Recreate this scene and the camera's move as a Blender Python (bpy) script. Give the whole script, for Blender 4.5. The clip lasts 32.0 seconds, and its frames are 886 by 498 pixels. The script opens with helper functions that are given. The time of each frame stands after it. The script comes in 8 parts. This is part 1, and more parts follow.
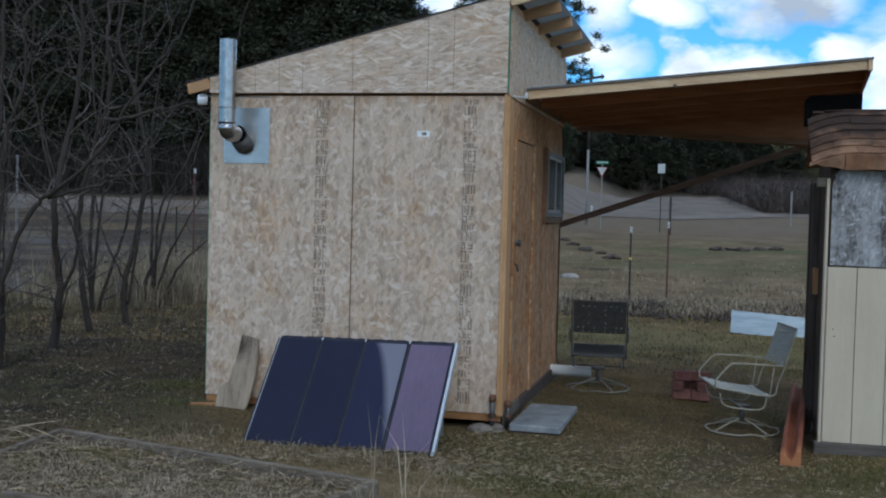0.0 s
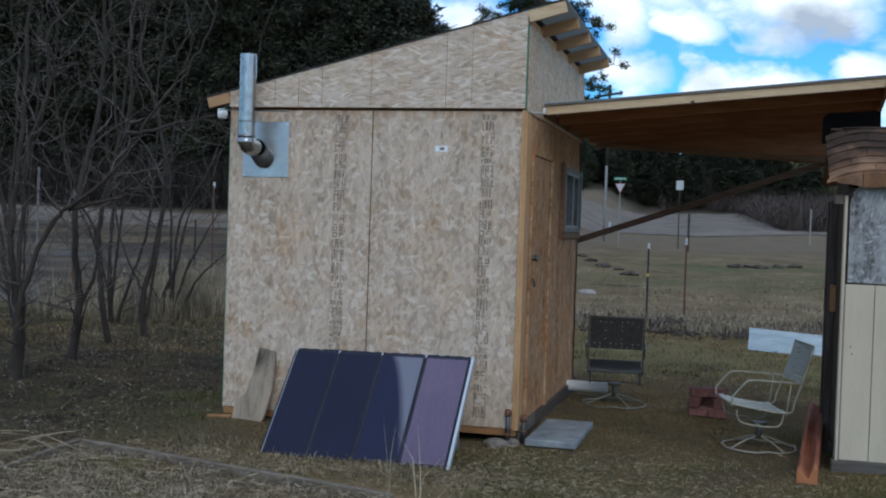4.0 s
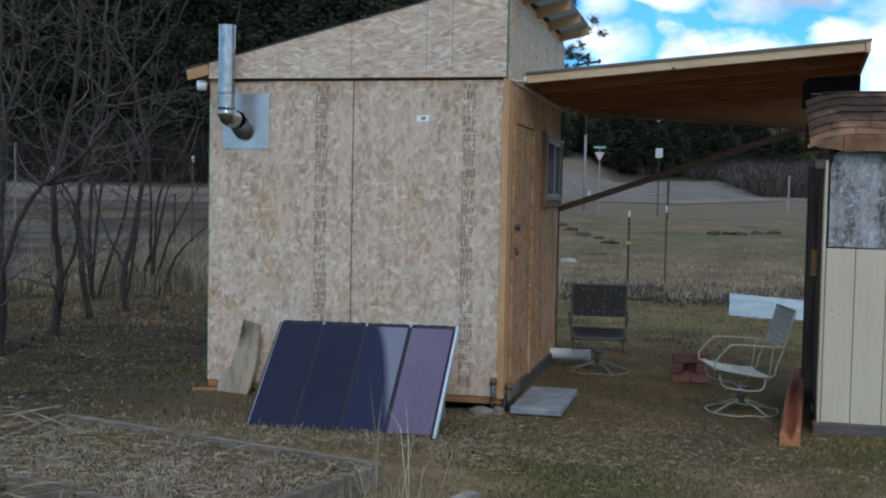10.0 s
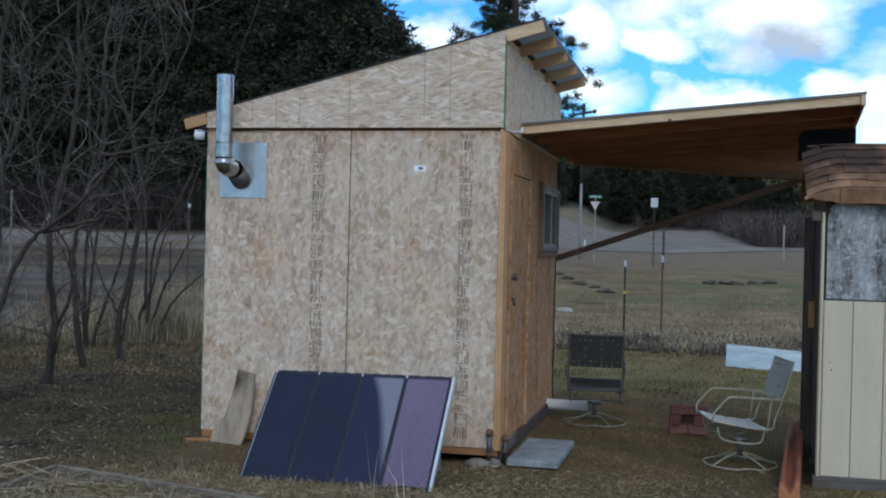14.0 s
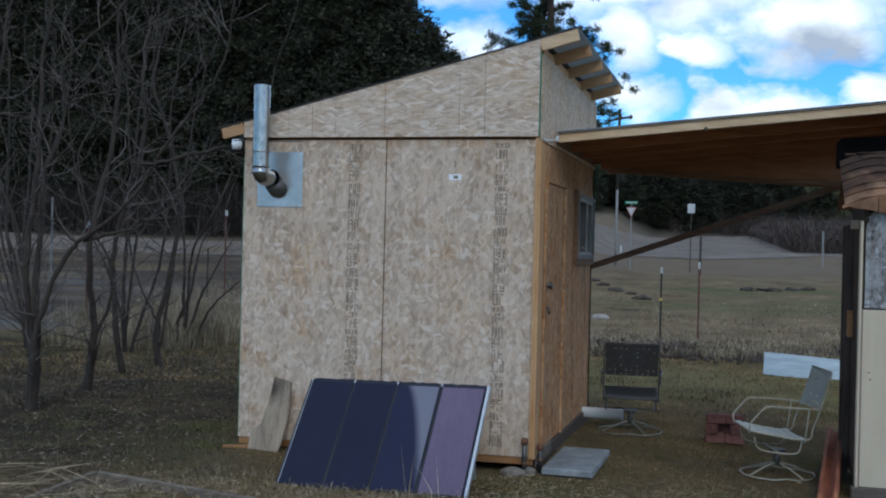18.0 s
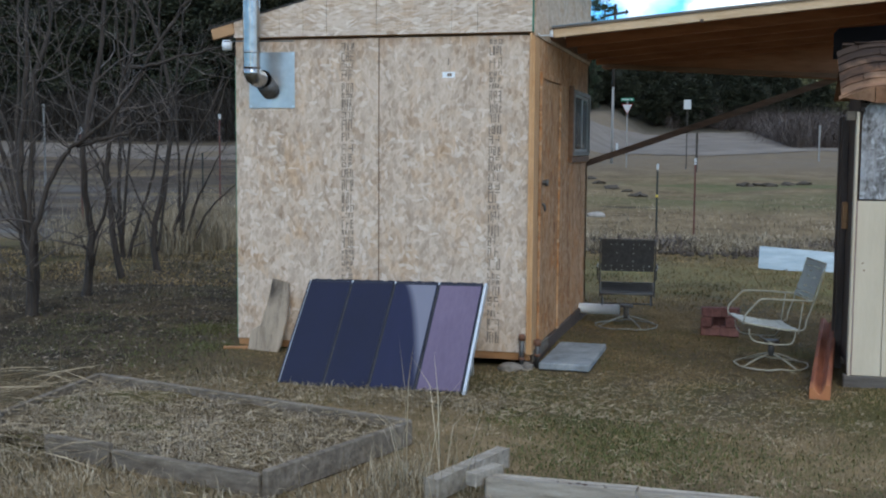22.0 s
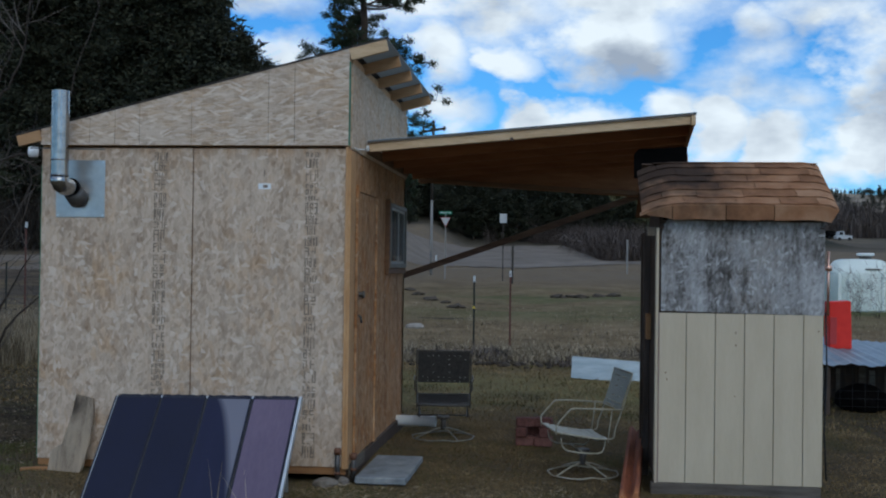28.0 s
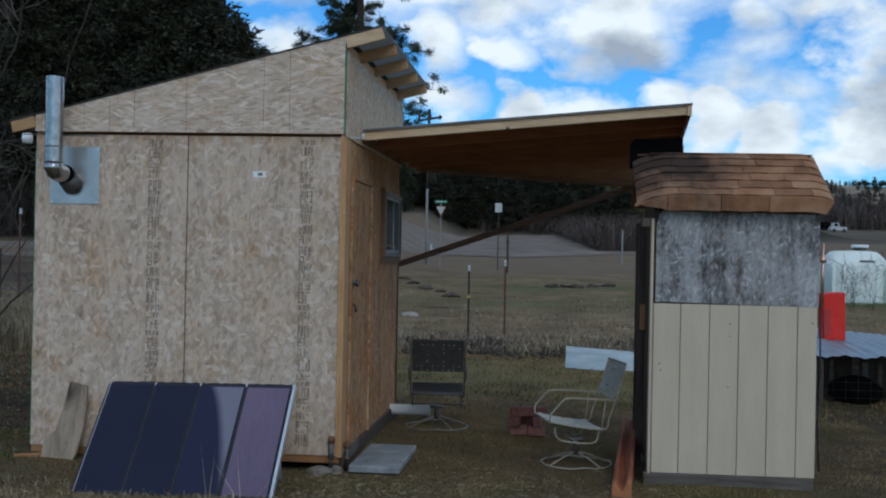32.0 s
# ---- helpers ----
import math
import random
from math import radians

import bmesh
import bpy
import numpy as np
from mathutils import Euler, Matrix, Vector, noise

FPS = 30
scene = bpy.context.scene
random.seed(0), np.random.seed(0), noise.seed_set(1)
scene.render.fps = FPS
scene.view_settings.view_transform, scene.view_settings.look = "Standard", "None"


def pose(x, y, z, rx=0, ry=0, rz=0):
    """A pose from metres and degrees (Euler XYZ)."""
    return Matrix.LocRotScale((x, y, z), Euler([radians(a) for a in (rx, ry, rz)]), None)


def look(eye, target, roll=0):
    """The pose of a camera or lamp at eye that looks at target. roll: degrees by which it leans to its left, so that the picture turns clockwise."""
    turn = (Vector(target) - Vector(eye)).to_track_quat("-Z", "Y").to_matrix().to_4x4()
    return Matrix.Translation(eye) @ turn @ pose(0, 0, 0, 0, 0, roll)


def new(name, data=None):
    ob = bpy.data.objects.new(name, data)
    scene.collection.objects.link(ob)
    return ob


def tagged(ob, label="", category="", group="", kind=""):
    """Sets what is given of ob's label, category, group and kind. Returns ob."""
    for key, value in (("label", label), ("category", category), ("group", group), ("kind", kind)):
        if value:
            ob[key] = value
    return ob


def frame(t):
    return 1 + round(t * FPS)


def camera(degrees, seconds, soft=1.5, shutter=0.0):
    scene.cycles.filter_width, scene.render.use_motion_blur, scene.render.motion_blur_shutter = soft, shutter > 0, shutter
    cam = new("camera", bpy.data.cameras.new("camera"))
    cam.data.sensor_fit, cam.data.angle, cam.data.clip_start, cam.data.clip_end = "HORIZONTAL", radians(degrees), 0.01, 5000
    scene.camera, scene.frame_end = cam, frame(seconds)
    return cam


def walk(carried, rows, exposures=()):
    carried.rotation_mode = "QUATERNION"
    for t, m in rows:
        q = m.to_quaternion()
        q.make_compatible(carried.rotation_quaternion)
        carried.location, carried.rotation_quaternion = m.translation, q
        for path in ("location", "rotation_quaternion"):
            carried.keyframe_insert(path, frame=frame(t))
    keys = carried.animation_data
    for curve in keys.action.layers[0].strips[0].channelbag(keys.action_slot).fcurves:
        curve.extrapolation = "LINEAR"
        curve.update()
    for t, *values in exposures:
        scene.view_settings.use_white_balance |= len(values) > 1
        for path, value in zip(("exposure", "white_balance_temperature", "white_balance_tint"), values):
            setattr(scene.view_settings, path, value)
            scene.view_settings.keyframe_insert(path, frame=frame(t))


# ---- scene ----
cam = camera(43.52, 32.0, soft=2.05)
# seconds, eye x, y, z, yaw to the left, pitch up, roll
PATH = [
    (0, 1.568, -8.284, 1.666, 13.87, -2.00, 1.49),
    (0.5, 1.573, -8.293, 1.665, 13.62, -1.48, 1.23),
    (1, 1.572, -8.286, 1.667, 14.56, -1.65, 1.11),
    (1.5, 1.572, -8.288, 1.666, 14.87, -0.97, 1.74),
    (2, 1.573, -8.294, 1.663, 14.59, -1.47, 1.74),
    (2.5, 1.577, -8.304, 1.662, 15.00, -1.13, 1.52),
    (3, 1.576, -8.301, 1.662, 14.56, -1.33, 2.20),
    (3.5, 1.580, -8.313, 1.661, 14.83, -1.08, 2.01),
    (4, 1.580, -8.313, 1.660, 14.80, -1.24, 1.90),
    (4.5, 1.578, -8.309, 1.658, 14.13, -1.37, 1.50),
    (6.5, 1.551, -8.283, 1.663, 14.03, -2.01, 1.51),
    (7, 1.550, -8.284, 1.661, 14.06, -2.25, 1.76),
    (7.5, 1.549, -8.285, 1.658, 14.61, -2.40, 1.24),
    (8, 1.550, -8.289, 1.657, 13.59, -1.87, 2.71),
    (8.5, 1.543, -8.276, 1.654, 13.76, -2.31, 2.45),
    (9, 1.549, -8.288, 1.647, 14.15, -1.81, 2.15),
    (9.5, 1.556, -8.310, 1.647, 12.32, -2.76, 1.38),
    (10, 1.557, -8.318, 1.649, 13.73, -2.70, 1.13),
    (10.5, 1.553, -8.311, 1.652, 14.40, -2.59, 2.59),
    (11, 1.555, -8.312, 1.654, 14.30, -2.53, 1.72),
    (11.5, 1.545, -8.289, 1.658, 13.66, -2.29, 2.02),
    (12, 1.547, -8.296, 1.657, 12.78, -2.09, 2.51),
    (12.5, 1.547, -8.307, 1.656, 12.99, -2.16, 2.68),
    (13, 1.543, -8.297, 1.659, 13.26, -2.18, 2.09),
    (13.5, 1.541, -8.290, 1.661, 13.20, -1.67, 1.33),
    (14, 1.542, -8.297, 1.664, 13.55, -0.22, 1.40),
    (14.5, 1.538, -8.294, 1.666, 14.57, 0.10, 0.87),
    (16.5, 1.547, -8.303, 1.687, 15.26, -0.27, 1.58),
    (17, 1.549, -8.308, 1.689, 15.07, -0.19, 1.51),
    (17.5, 1.549, -8.311, 1.690, 14.95, -0.00, 2.01),
    (18, 1.551, -8.321, 1.688, 15.39, 0.02, 1.39),
    (18.5, 1.550, -8.326, 1.687, 15.20, -0.79, 1.88),
    (19, 1.548, -8.325, 1.690, 15.22, -1.11, 1.73),
    (19.5, 1.544, -8.319, 1.692, 15.39, -1.75, 2.01),
    (20, 1.547, -8.322, 1.691, 15.29, -2.38, 2.00),
    (20.5, 1.552, -8.313, 1.691, 15.23, -2.25, 1.82),
    (21, 1.560, -8.318, 1.682, 13.99, -3.25, 2.53),
    (21.5, 1.557, -8.314, 1.677, 13.75, -3.79, 1.54),
    (22, 1.558, -8.321, 1.669, 15.13, -5.06, 0.38),
    (22.5, 1.547, -8.313, 1.676, 15.63, -4.63, 0.98),
    (23, 1.539, -8.310, 1.679, 15.20, -4.10, 1.35),
    (23.5, 1.538, -8.316, 1.678, 15.40, -4.27, 1.43),
    (24, 1.534, -8.312, 1.685, 15.31, -4.45, 1.89),
    (24.5, 1.542, -8.310, 1.694, 14.75, -2.87, 2.11),
    (25, 1.553, -8.311, 1.698, 11.18, -0.82, 1.52),
    (25.5, 1.561, -8.313, 1.697, 6.92, -0.18, 1.91),
    (27.5, 1.593, -8.311, 1.674, 6.42, 1.04, 0.47),
    (28, 1.596, -8.312, 1.675, 5.98, 0.76, 0.76),
    (28.5, 1.595, -8.308, 1.674, 6.26, 0.69, 1.11),
    (29, 1.592, -8.301, 1.673, 5.80, 0.61, 0.37),
    (29.5, 1.593, -8.309, 1.674, 5.12, 1.84, -0.66),
    (30, 1.593, -8.309, 1.673, 4.82, 1.71, -0.52),
    (30.5, 1.594, -8.313, 1.672, 4.76, 1.01, -0.64),
    (31, 1.595, -8.308, 1.672, 5.80, 0.05, -0.14),
    (31.5, 1.595, -8.302, 1.672, 5.88, 0.03, 0.80),
    (32, 1.597, -8.303, 1.678, 5.72, 0.19, 1.13),
]


def eye_pose(x, y, z, yaw, pitch, roll):
    return pose(x, y, z, 0, 0, yaw) @ pose(0, 0, 0, 90 + pitch, 0, 0) @ pose(0, 0, 0, 0, 0, roll)


TINT = 5.0
EXPOSURES = [(t, e, k, TINT) for t, e, k in (
    (0, -0.17, 6050.0), (4.5, -0.12, 6040.0), (7, -0.07, 6060.0), (8, 0.02, 6060.0), (10, -0.02, 6110.0), (12, 0.10, 6130.0), (13, 0.08, 6130.0), (14, 0.02, 6040.0), (14.5, 0.0, 6030.0),
    (17, -0.14, 6000.0), (19, -0.18, 6000.0), (20.5, 0.03, 6230.0), (22, 0.35, 6250.0), (24, 0.54, 6230.0), (25, 0.36, 6080.0), (25.5, 0.15, 6050.0),
    (28, -0.54, 6080.0), (30, -0.58, 6070.0), (32, -0.50, 6100.0))]
walk(cam, [(t, eye_pose(x, y, z, a, b, c)) for t, x, y, z, a, b, c in PATH], EXPOSURES)

# ---- sky and sun ----
SUN_ELEV, SUN_AZ = 34.0, 160.0


def nd(tree, kind, **kw):
    n = tree.nodes.new(kind)
    for k, v in kw.items():
        if k == "inputs":
            for i, val in v.items():
                n.inputs[i].default_value = val
        elif k == "operation":
            n.operation = v
        elif k == "data_type":
            n.data_type = v
        elif k == "blend_type":
            n.blend_type = v
        elif k == "feature":
            n.feature = v
        elif k == "noise_dimensions":
            n.noise_dimensions = v
    return n


def rgb(c):
    return (c[0], c[1], c[2], 1.0)


def make_world():
    w = bpy.data.worlds.new("sky")
    scene.world = w
    w.use_nodes = True
    t = w.node_tree
    t.nodes.clear()
    L = t.links.new
    out = t.nodes.new("ShaderNodeOutputWorld")
    bg = t.nodes.new("ShaderNodeBackground")
    sky = t.nodes.new("ShaderNodeTexSky")
    sky.sky_type = "NISHITA"
    sky.sun_disc = False
    sky.sun_elevation = radians(SUN_ELEV)
    sky.sun_rotation = radians(SUN_AZ)
    sky.air_density, sky.dust_density, sky.ozone_density = 1.0, 0.1, 3.0
    scale = nd(t, "ShaderNodeVectorMath", operation="MULTIPLY", inputs={1: (0.045, 0.112, 0.172)})
    L(sky.outputs[0], scale.inputs[0])
    co = t.nodes.new("ShaderNodeTexCoord")
    # wisps and edges of the clouds
    mp = nd(t, "ShaderNodeMapping")
    mp.inputs["Scale"].default_value = (1, 1, 1.7)
    L(co.outputs["Generated"], mp.inputs[0])
    n1 = nd(t, "ShaderNodeTexNoise", inputs={"Scale": 11.0, "Detail": 7.0, "Roughness": 0.55})
    n2 = nd(t, "ShaderNodeTexNoise", inputs={"Scale": 3.2, "Detail": 4.0, "Roughness": 0.5})
    n3 = nd(t, "ShaderNodeTexNoise", inputs={"Scale": 14.0, "Detail": 5.0, "Roughness": 0.55})
    for n in (n1, n2, n3):
        L(mp.outputs[0], n.inputs["Vector"])
    edge = nd(t, "ShaderNodeMath", operation="MULTIPLY_ADD", inputs={1: 0.16, 2: -0.08})
    L(n1.outputs[0], edge.inputs[0])
    # single cumulus clouds: azimuth from +y to the right, height, radius across, radius up, all in degrees, thickness
    sep = nd(t, "ShaderNodeSeparateXYZ")
    L(co.outputs["Generated"], sep.inputs[0])
    az = nd(t, "ShaderNodeMath", operation="ARCTAN2")
    L(sep.outputs[0], az.inputs[0])
    L(sep.outputs[1], az.inputs[1])
    el = nd(t, "ShaderNodeMath", operation="ARCSINE")
    L(sep.outputs[2], el.inputs[0])
    # ragged outlines
    rag = nd(t, "ShaderNodeTexNoise", inputs={"Scale": 11.0, "Detail": 5.0, "Roughness": 0.55})
    L(mp.outputs[0], rag.inputs["Vector"])
    rs = nd(t, "ShaderNodeSeparateColor")
    L(rag.outputs["Color"], rs.inputs[0])
    bent = []
    for src, ch in ((az, 0), (el, 1)):
        k1 = nd(t, "ShaderNodeMath", operation="MULTIPLY_ADD", inputs={1: 0.11 if ch == 0 else 0.075, 2: -0.055 if ch == 0 else -0.0375})
        L(rs.outputs[ch], k1.inputs[0])
        k2 = nd(t, "ShaderNodeMath", operation="ADD")
        L(k1.outputs[0], k2.inputs[0])
        L(src.outputs[0], k2.inputs[1])
        bent.append(k2)
    total, under = None, None
    for a, e, ra, re, thick, grey in CLOUDS:
        thick *= 0.85
        da = nd(t, "ShaderNodeMath", operation="MULTIPLY_ADD", inputs={1: 1 / radians(ra), 2: -a / ra})
        de = nd(t, "ShaderNodeMath", operation="MULTIPLY_ADD", inputs={1: 1 / radians(re), 2: -e / re})
        L(bent[0].outputs[0], da.inputs[0])
        L(bent[1].outputs[0], de.inputs[0])
        ss = nd(t, "ShaderNodeMath", operation="MULTIPLY")
        L(da.outputs[0], ss.inputs[0])
        L(da.outputs[0], ss.inputs[1])
        sq = nd(t, "ShaderNodeMath", operation="MULTIPLY_ADD")
        L(de.outputs[0], sq.inputs[0])
        L(de.outputs[0], sq.inputs[1])
        L(ss.outputs[0], sq.inputs[2])
        val = nd(t, "ShaderNodeMath", operation="MULTIPLY_ADD", inputs={1: -thick, 2: thick})
        L(sq.outputs[0], val.inputs[0])
        # the shaded lower side of each cloud
        d2 = nd(t, "ShaderNodeMath", operation="ADD", inputs={1: 0.62})
        L(de.outputs[0], d2.inputs[0])
        d3 = nd(t, "ShaderNodeMath", operation="MULTIPLY")
        L(d2.outputs[0], d3.inputs[0])
        L(d2.outputs[0], d3.inputs[1])
        d4 = nd(t, "ShaderNodeMath", operation="ADD")
        L(d3.outputs[0], d4.inputs[0])
        L(ss.outputs[0], d4.inputs[1])
        low = nd(t, "ShaderNodeMath", operation="MULTIPLY_ADD", inputs={1: -thick * grey, 2: thick * grey})
        L(d4.outputs[0], low.inputs[0])
        if under is None:
            under = low
        else:
            mu = nd(t, "ShaderNodeMath", operation="MAXIMUM")
            L(under.outputs[0], mu.inputs[0])
            L(low.outputs[0], mu.inputs[1])
            under = mu
        if total is None:
            total = val
        else:
            m = nd(t, "ShaderNodeMath", operation="MAXIMUM")
            L(total.outputs[0], m.inputs[0])
            L(val.outputs[0], m.inputs[1])
            total = m
    # broken cover over the rest of the sky
    rest = nd(t, "ShaderNodeMapRange", inputs={1: 0.42, 2: 0.66, 3: -0.3, 4: 0.75})
    L(n2.outputs[0], rest.inputs[0])
    far = nd(t, "ShaderNodeMath", operation="ABSOLUTE")
    L(az.outputs[0], far.inputs[0])
    away = nd(t, "ShaderNodeMapRange", inputs={1: radians(36), 2: radians(60), 3: -0.25, 4: 0.0})
    L(far.outputs[0], away.inputs[0])
    high = nd(t, "ShaderNodeMapRange", inputs={1: radians(16), 2: radians(34), 3: -0.25, 4: 0.0})
    L(el.outputs[0], high.inputs[0])
    allow = nd(t, "ShaderNodeMath", operation="MAXIMUM")
    L(away.outputs[0], allow.inputs[0])
    L(high.outputs[0], allow.inputs[1])
    rest2 = nd(t, "ShaderNodeMath", operation="ADD")
    L(rest.outputs[0], rest2.inputs[0])
    L(allow.outputs[0], rest2.inputs[1])
    m = nd(t, "ShaderNodeMath", operation="MAXIMUM")
    L(total.outputs[0], m.inputs[0])
    L(rest2.outputs[0], m.inputs[1])
    e2 = nd(t, "ShaderNodeMath", operation="MULTIPLY_ADD", inputs={1: 2.8, 2: -1.4})
    L(n1.outputs[0], e2.inputs[0])
    dens = nd(t, "ShaderNodeMath", operation="ADD")
    L(m.outputs[0], dens.inputs[0])
    L(e2.outputs[0], dens.inputs[1])
    mask = nd(t, "ShaderNodeMapRange", inputs={1: -0.32, 2: 0.55, 3: 0.02, 4: 1.0})
    L(dens.outputs[0], mask.inputs[0])
    # grey bodies, white tops
    body = nd(t, "ShaderNodeMath", operation="MULTIPLY_ADD", inputs={1: 0.75, 2: 0.05})
    L(under.outputs[0], body.inputs[0])
    mix = nd(t, "ShaderNodeMath", operation="ADD")
    L(body.outputs[0], mix.inputs[0])
    sh = nd(t, "ShaderNodeMath", operation="MULTIPLY_ADD", inputs={1: 1.9, 2: -0.88})
    L(n3.outputs[0], sh.inputs[0])
    L(sh.outputs[0], mix.inputs[1])
    ramp = nd(t, "ShaderNodeValToRGB")
    cr = ramp.color_ramp
    cr.elements[0].position, cr.elements[0].color = 0.05, (1.26, 1.33, 1.40, 1)
    cr.elements[1].position, cr.elements[1].color = 0.85, (0.52, 0.59, 0.72, 1)
    L(mix.outputs[0], ramp.inputs[0])
    mc = nd(t, "ShaderNodeMix", data_type="RGBA")
    L(mask.outputs[0], mc.inputs[0])
    L(scale.outputs[0], mc.inputs[6])
    L(ramp.outputs[0], mc.inputs[7])
    L(mc.outputs[2], bg.inputs[0])
    bg.inputs[1].default_value = SKY
    L(bg.outputs[0], out.inputs[0])


# azimuth, height, half width, half height (degrees), thickness, greyness
CLOUDS = [
    (2.4, 11.5, 3.6, 2.3, 1.0, 1.0), (4.2, 10.2, 1.7, 1.1, 0.8, 1.3), (-3.4, 13.5, 4.3, 1.7, 0.6, 0.35), (-5.9, 10.4, 1.7, 1.4, 0.6, 0.8), (-2.2, 10.1, 1.2, 1.0, 0.6, 0.5), (9.3, 11.9, 2.0, 1.4, 0.7, 0.55),
    (12.8, 13.1, 3.7, 1.0, 0.55, 0.35), (-1.4, 6.9, 2.0, 1.0, 1.0, 0.0), (1.5, 7.0, 2.3, 1.3, 1.0, 0.05), (5.3, 7.3, 1.9, 1.5, 1.1, 0.05), (7.8, 7.0, 2.3, 1.9, 1.1, 0.1), (10.7, 6.5, 1.8, 1.7, 1.0, 0.15),
    (13.7, 5.4, 2.0, 1.1, 0.6, 0.4), (16.2, 10.1, 2.9, 3.0, 0.9, 1.25), (14.6, 9.4, 1.3, 1.4, 0.8, 0.3), (15.8, 6.2, 2.6, 1.5, 1.0, 0.45), (16.4, 5.2, 1.7, 0.7, 0.7, 1.2), (-15.0, 13.0, 2.4, 1.4, 0.55, 0.9),
    (-14.4, 10.6, 2.0, 1.1, 0.6, 0.3), (-5.1, 13.1, 1.7, 1.1, 0.6, 0.4), (-6.1, 7.7, 2.3, 1.1, 0.8, 0.15), (-9.8, 12.7, 2.6, 1.4, 0.3, 0.6),
    (24.0, 9.0, 5.0, 4.0, 0.8, 1.0), (-26.0, 11.0, 6.0, 3.0, 0.5, 0.8),
]
SKY = 1.0
make_world()
sun_data = bpy.data.lights.new("sun", "SUN")
sun_data.energy, sun_data.angle, sun_data.color = 1.02, radians(35), (1.0, 0.93, 0.82)
sun = new("sun", sun_data)
_a, _e = radians(SUN_AZ), radians(SUN_ELEV)
sun.matrix_world = look((math.sin(_a) * math.cos(_e) * 50, math.cos(_a) * math.cos(_e) * 50, math.sin(_e) * 50), (0, 0, 0))


# ---- helpers for meshes ----
def box(bm, lo, hi, bev=0.0):
    r = bmesh.ops.create_cube(bm, size=1.0)
    c = [(a + b) / 2 for a, b in zip(lo, hi)]
    s = [b - a for a, b in zip(lo, hi)]
    for v in r["verts"]:
        v.co = Vector((c[0] + v.co.x * s[0], c[1] + v.co.y * s[1], c[2] + v.co.z * s[2]))
    if bev:
        es = {e for v in r["verts"] for e in v.link_edges}
        return bmesh.ops.bevel(bm, geom=list(es), offset=bev, segments=1, affect="EDGES")["verts"]
    return r["verts"]


def beam(bm, p, q, w, h, bev=0.004, up=(0, 0, 1)):
    """A squared timber from p to q, w across and h deep."""
    p, q = Vector(p), Vector(q)
    d = (q - p).normalized()
    side = d.cross(Vector(up)).normalized()
    top = side.cross(d).normalized()
    n = (q - p).length
    r = bmesh.ops.create_cube(bm, size=1.0)
    for v in r["verts"]:
        v.co = p + d * ((v.co.y + 0.5) * n) + side * (v.co.x * w) + top * (v.co.z * h)
    if bev:
        es = {e for v in r["verts"] for e in v.link_edges}
        bmesh.ops.bevel(bm, geom=list(es), offset=bev, segments=1, affect="EDGES")


def tube(bm, pts, radii, sides=8, cap=True):
    pts = [Vector(p) for p in pts]
    if isinstance(radii, (int, float)):
        radii = [radii] * len(pts)
    rings, ref = [], None
    for i, p in enumerate(pts):
        d = (pts[min(i + 1, len(pts) - 1)] - pts[max(i - 1, 0)]).normalized()
        if ref is None:
            ref = Vector((1, 0, 0)) if abs(d.x) < 0.9 else Vector((0, 1, 0))
        a = (ref - d * ref.dot(d)).normalized()
        b = d.cross(a)
        ref = a
        rings.append([bm.verts.new(p + (a * math.cos(k * math.tau / sides) + b * math.sin(k * math.tau / sides)) * radii[i]) for k in range(sides)])
    for r0, r1 in zip(rings, rings[1:]):
        for k in range(sides):
            f = bm.faces.new((r0[k], r0[(k + 1) % sides], r1[(k + 1) % sides], r1[k]))
            f.smooth = True
    if cap:
        bm.faces.new(rings[0][::-1])
        bm.faces.new(rings[-1])


def prism(bm, outline, depth, axis="y", start=0.0):
    """A flat outline (two coordinates) pushed out along an axis."""
    def at(a, b, d):
        return {"y": (a, d, b), "x": (d, a, b), "z": (a, b, d)}[axis]
    one = [bm.verts.new(at(a, b, start)) for a, b in outline]
    two = [bm.verts.new(at(a, b, start + depth)) for a, b in outline]
    bm.faces.new(one)
    bm.faces.new(two[::-1])
    n = len(outline)
    for k in range(n):
        bm.faces.new((one[k], two[k], two[(k + 1) % n], one[(k + 1) % n]))
    bmesh.ops.recalc_face_normals(bm, faces=bm.faces[:])


def thing(name, at=(0, 0, 0), rz=0.0, label="", category="", group="", kind=""):
    ob = new(name)
    ob.empty_display_size = 0.1
    ob.matrix_world = pose(*at, 0, 0, rz)
    return tagged(ob, label, category, group, kind)


def part(name, bm, material, parent=None, label="", kind=""):
    me = bpy.data.meshes.new(name)
    if isinstance(bm, bmesh.types.BMesh):
        bm.to_mesh(me)
        bm.free()
    else:
        verts, faces = bm
        me.from_pydata(verts, [], faces)
    me.materials.append(material)
    ob = new(name, me)
    if parent:
        ob.parent = parent
    return tagged(ob, label, "", "", kind)


def fast_mesh(name, verts, tris, material):
    """A mesh from arrays of vertices and triangles."""
    me = bpy.data.meshes.new(name)
    verts, tris = np.asarray(verts, np.float32), np.asarray(tris, np.int32)
    me.vertices.add(len(verts))
    me.vertices.foreach_set("co", verts.ravel())
    me.loops.add(tris.size)
    me.loops.foreach_set("vertex_index", tris.ravel())
    me.polygons.add(len(tris))
    me.polygons.foreach_set("loop_start", np.arange(0, tris.size, 3, dtype=np.int32))
    me.polygons.foreach_set("loop_total", np.full(len(tris), 3, np.int32))
    me.update(calc_edges=True)
    me.materials.append(material)
    return me


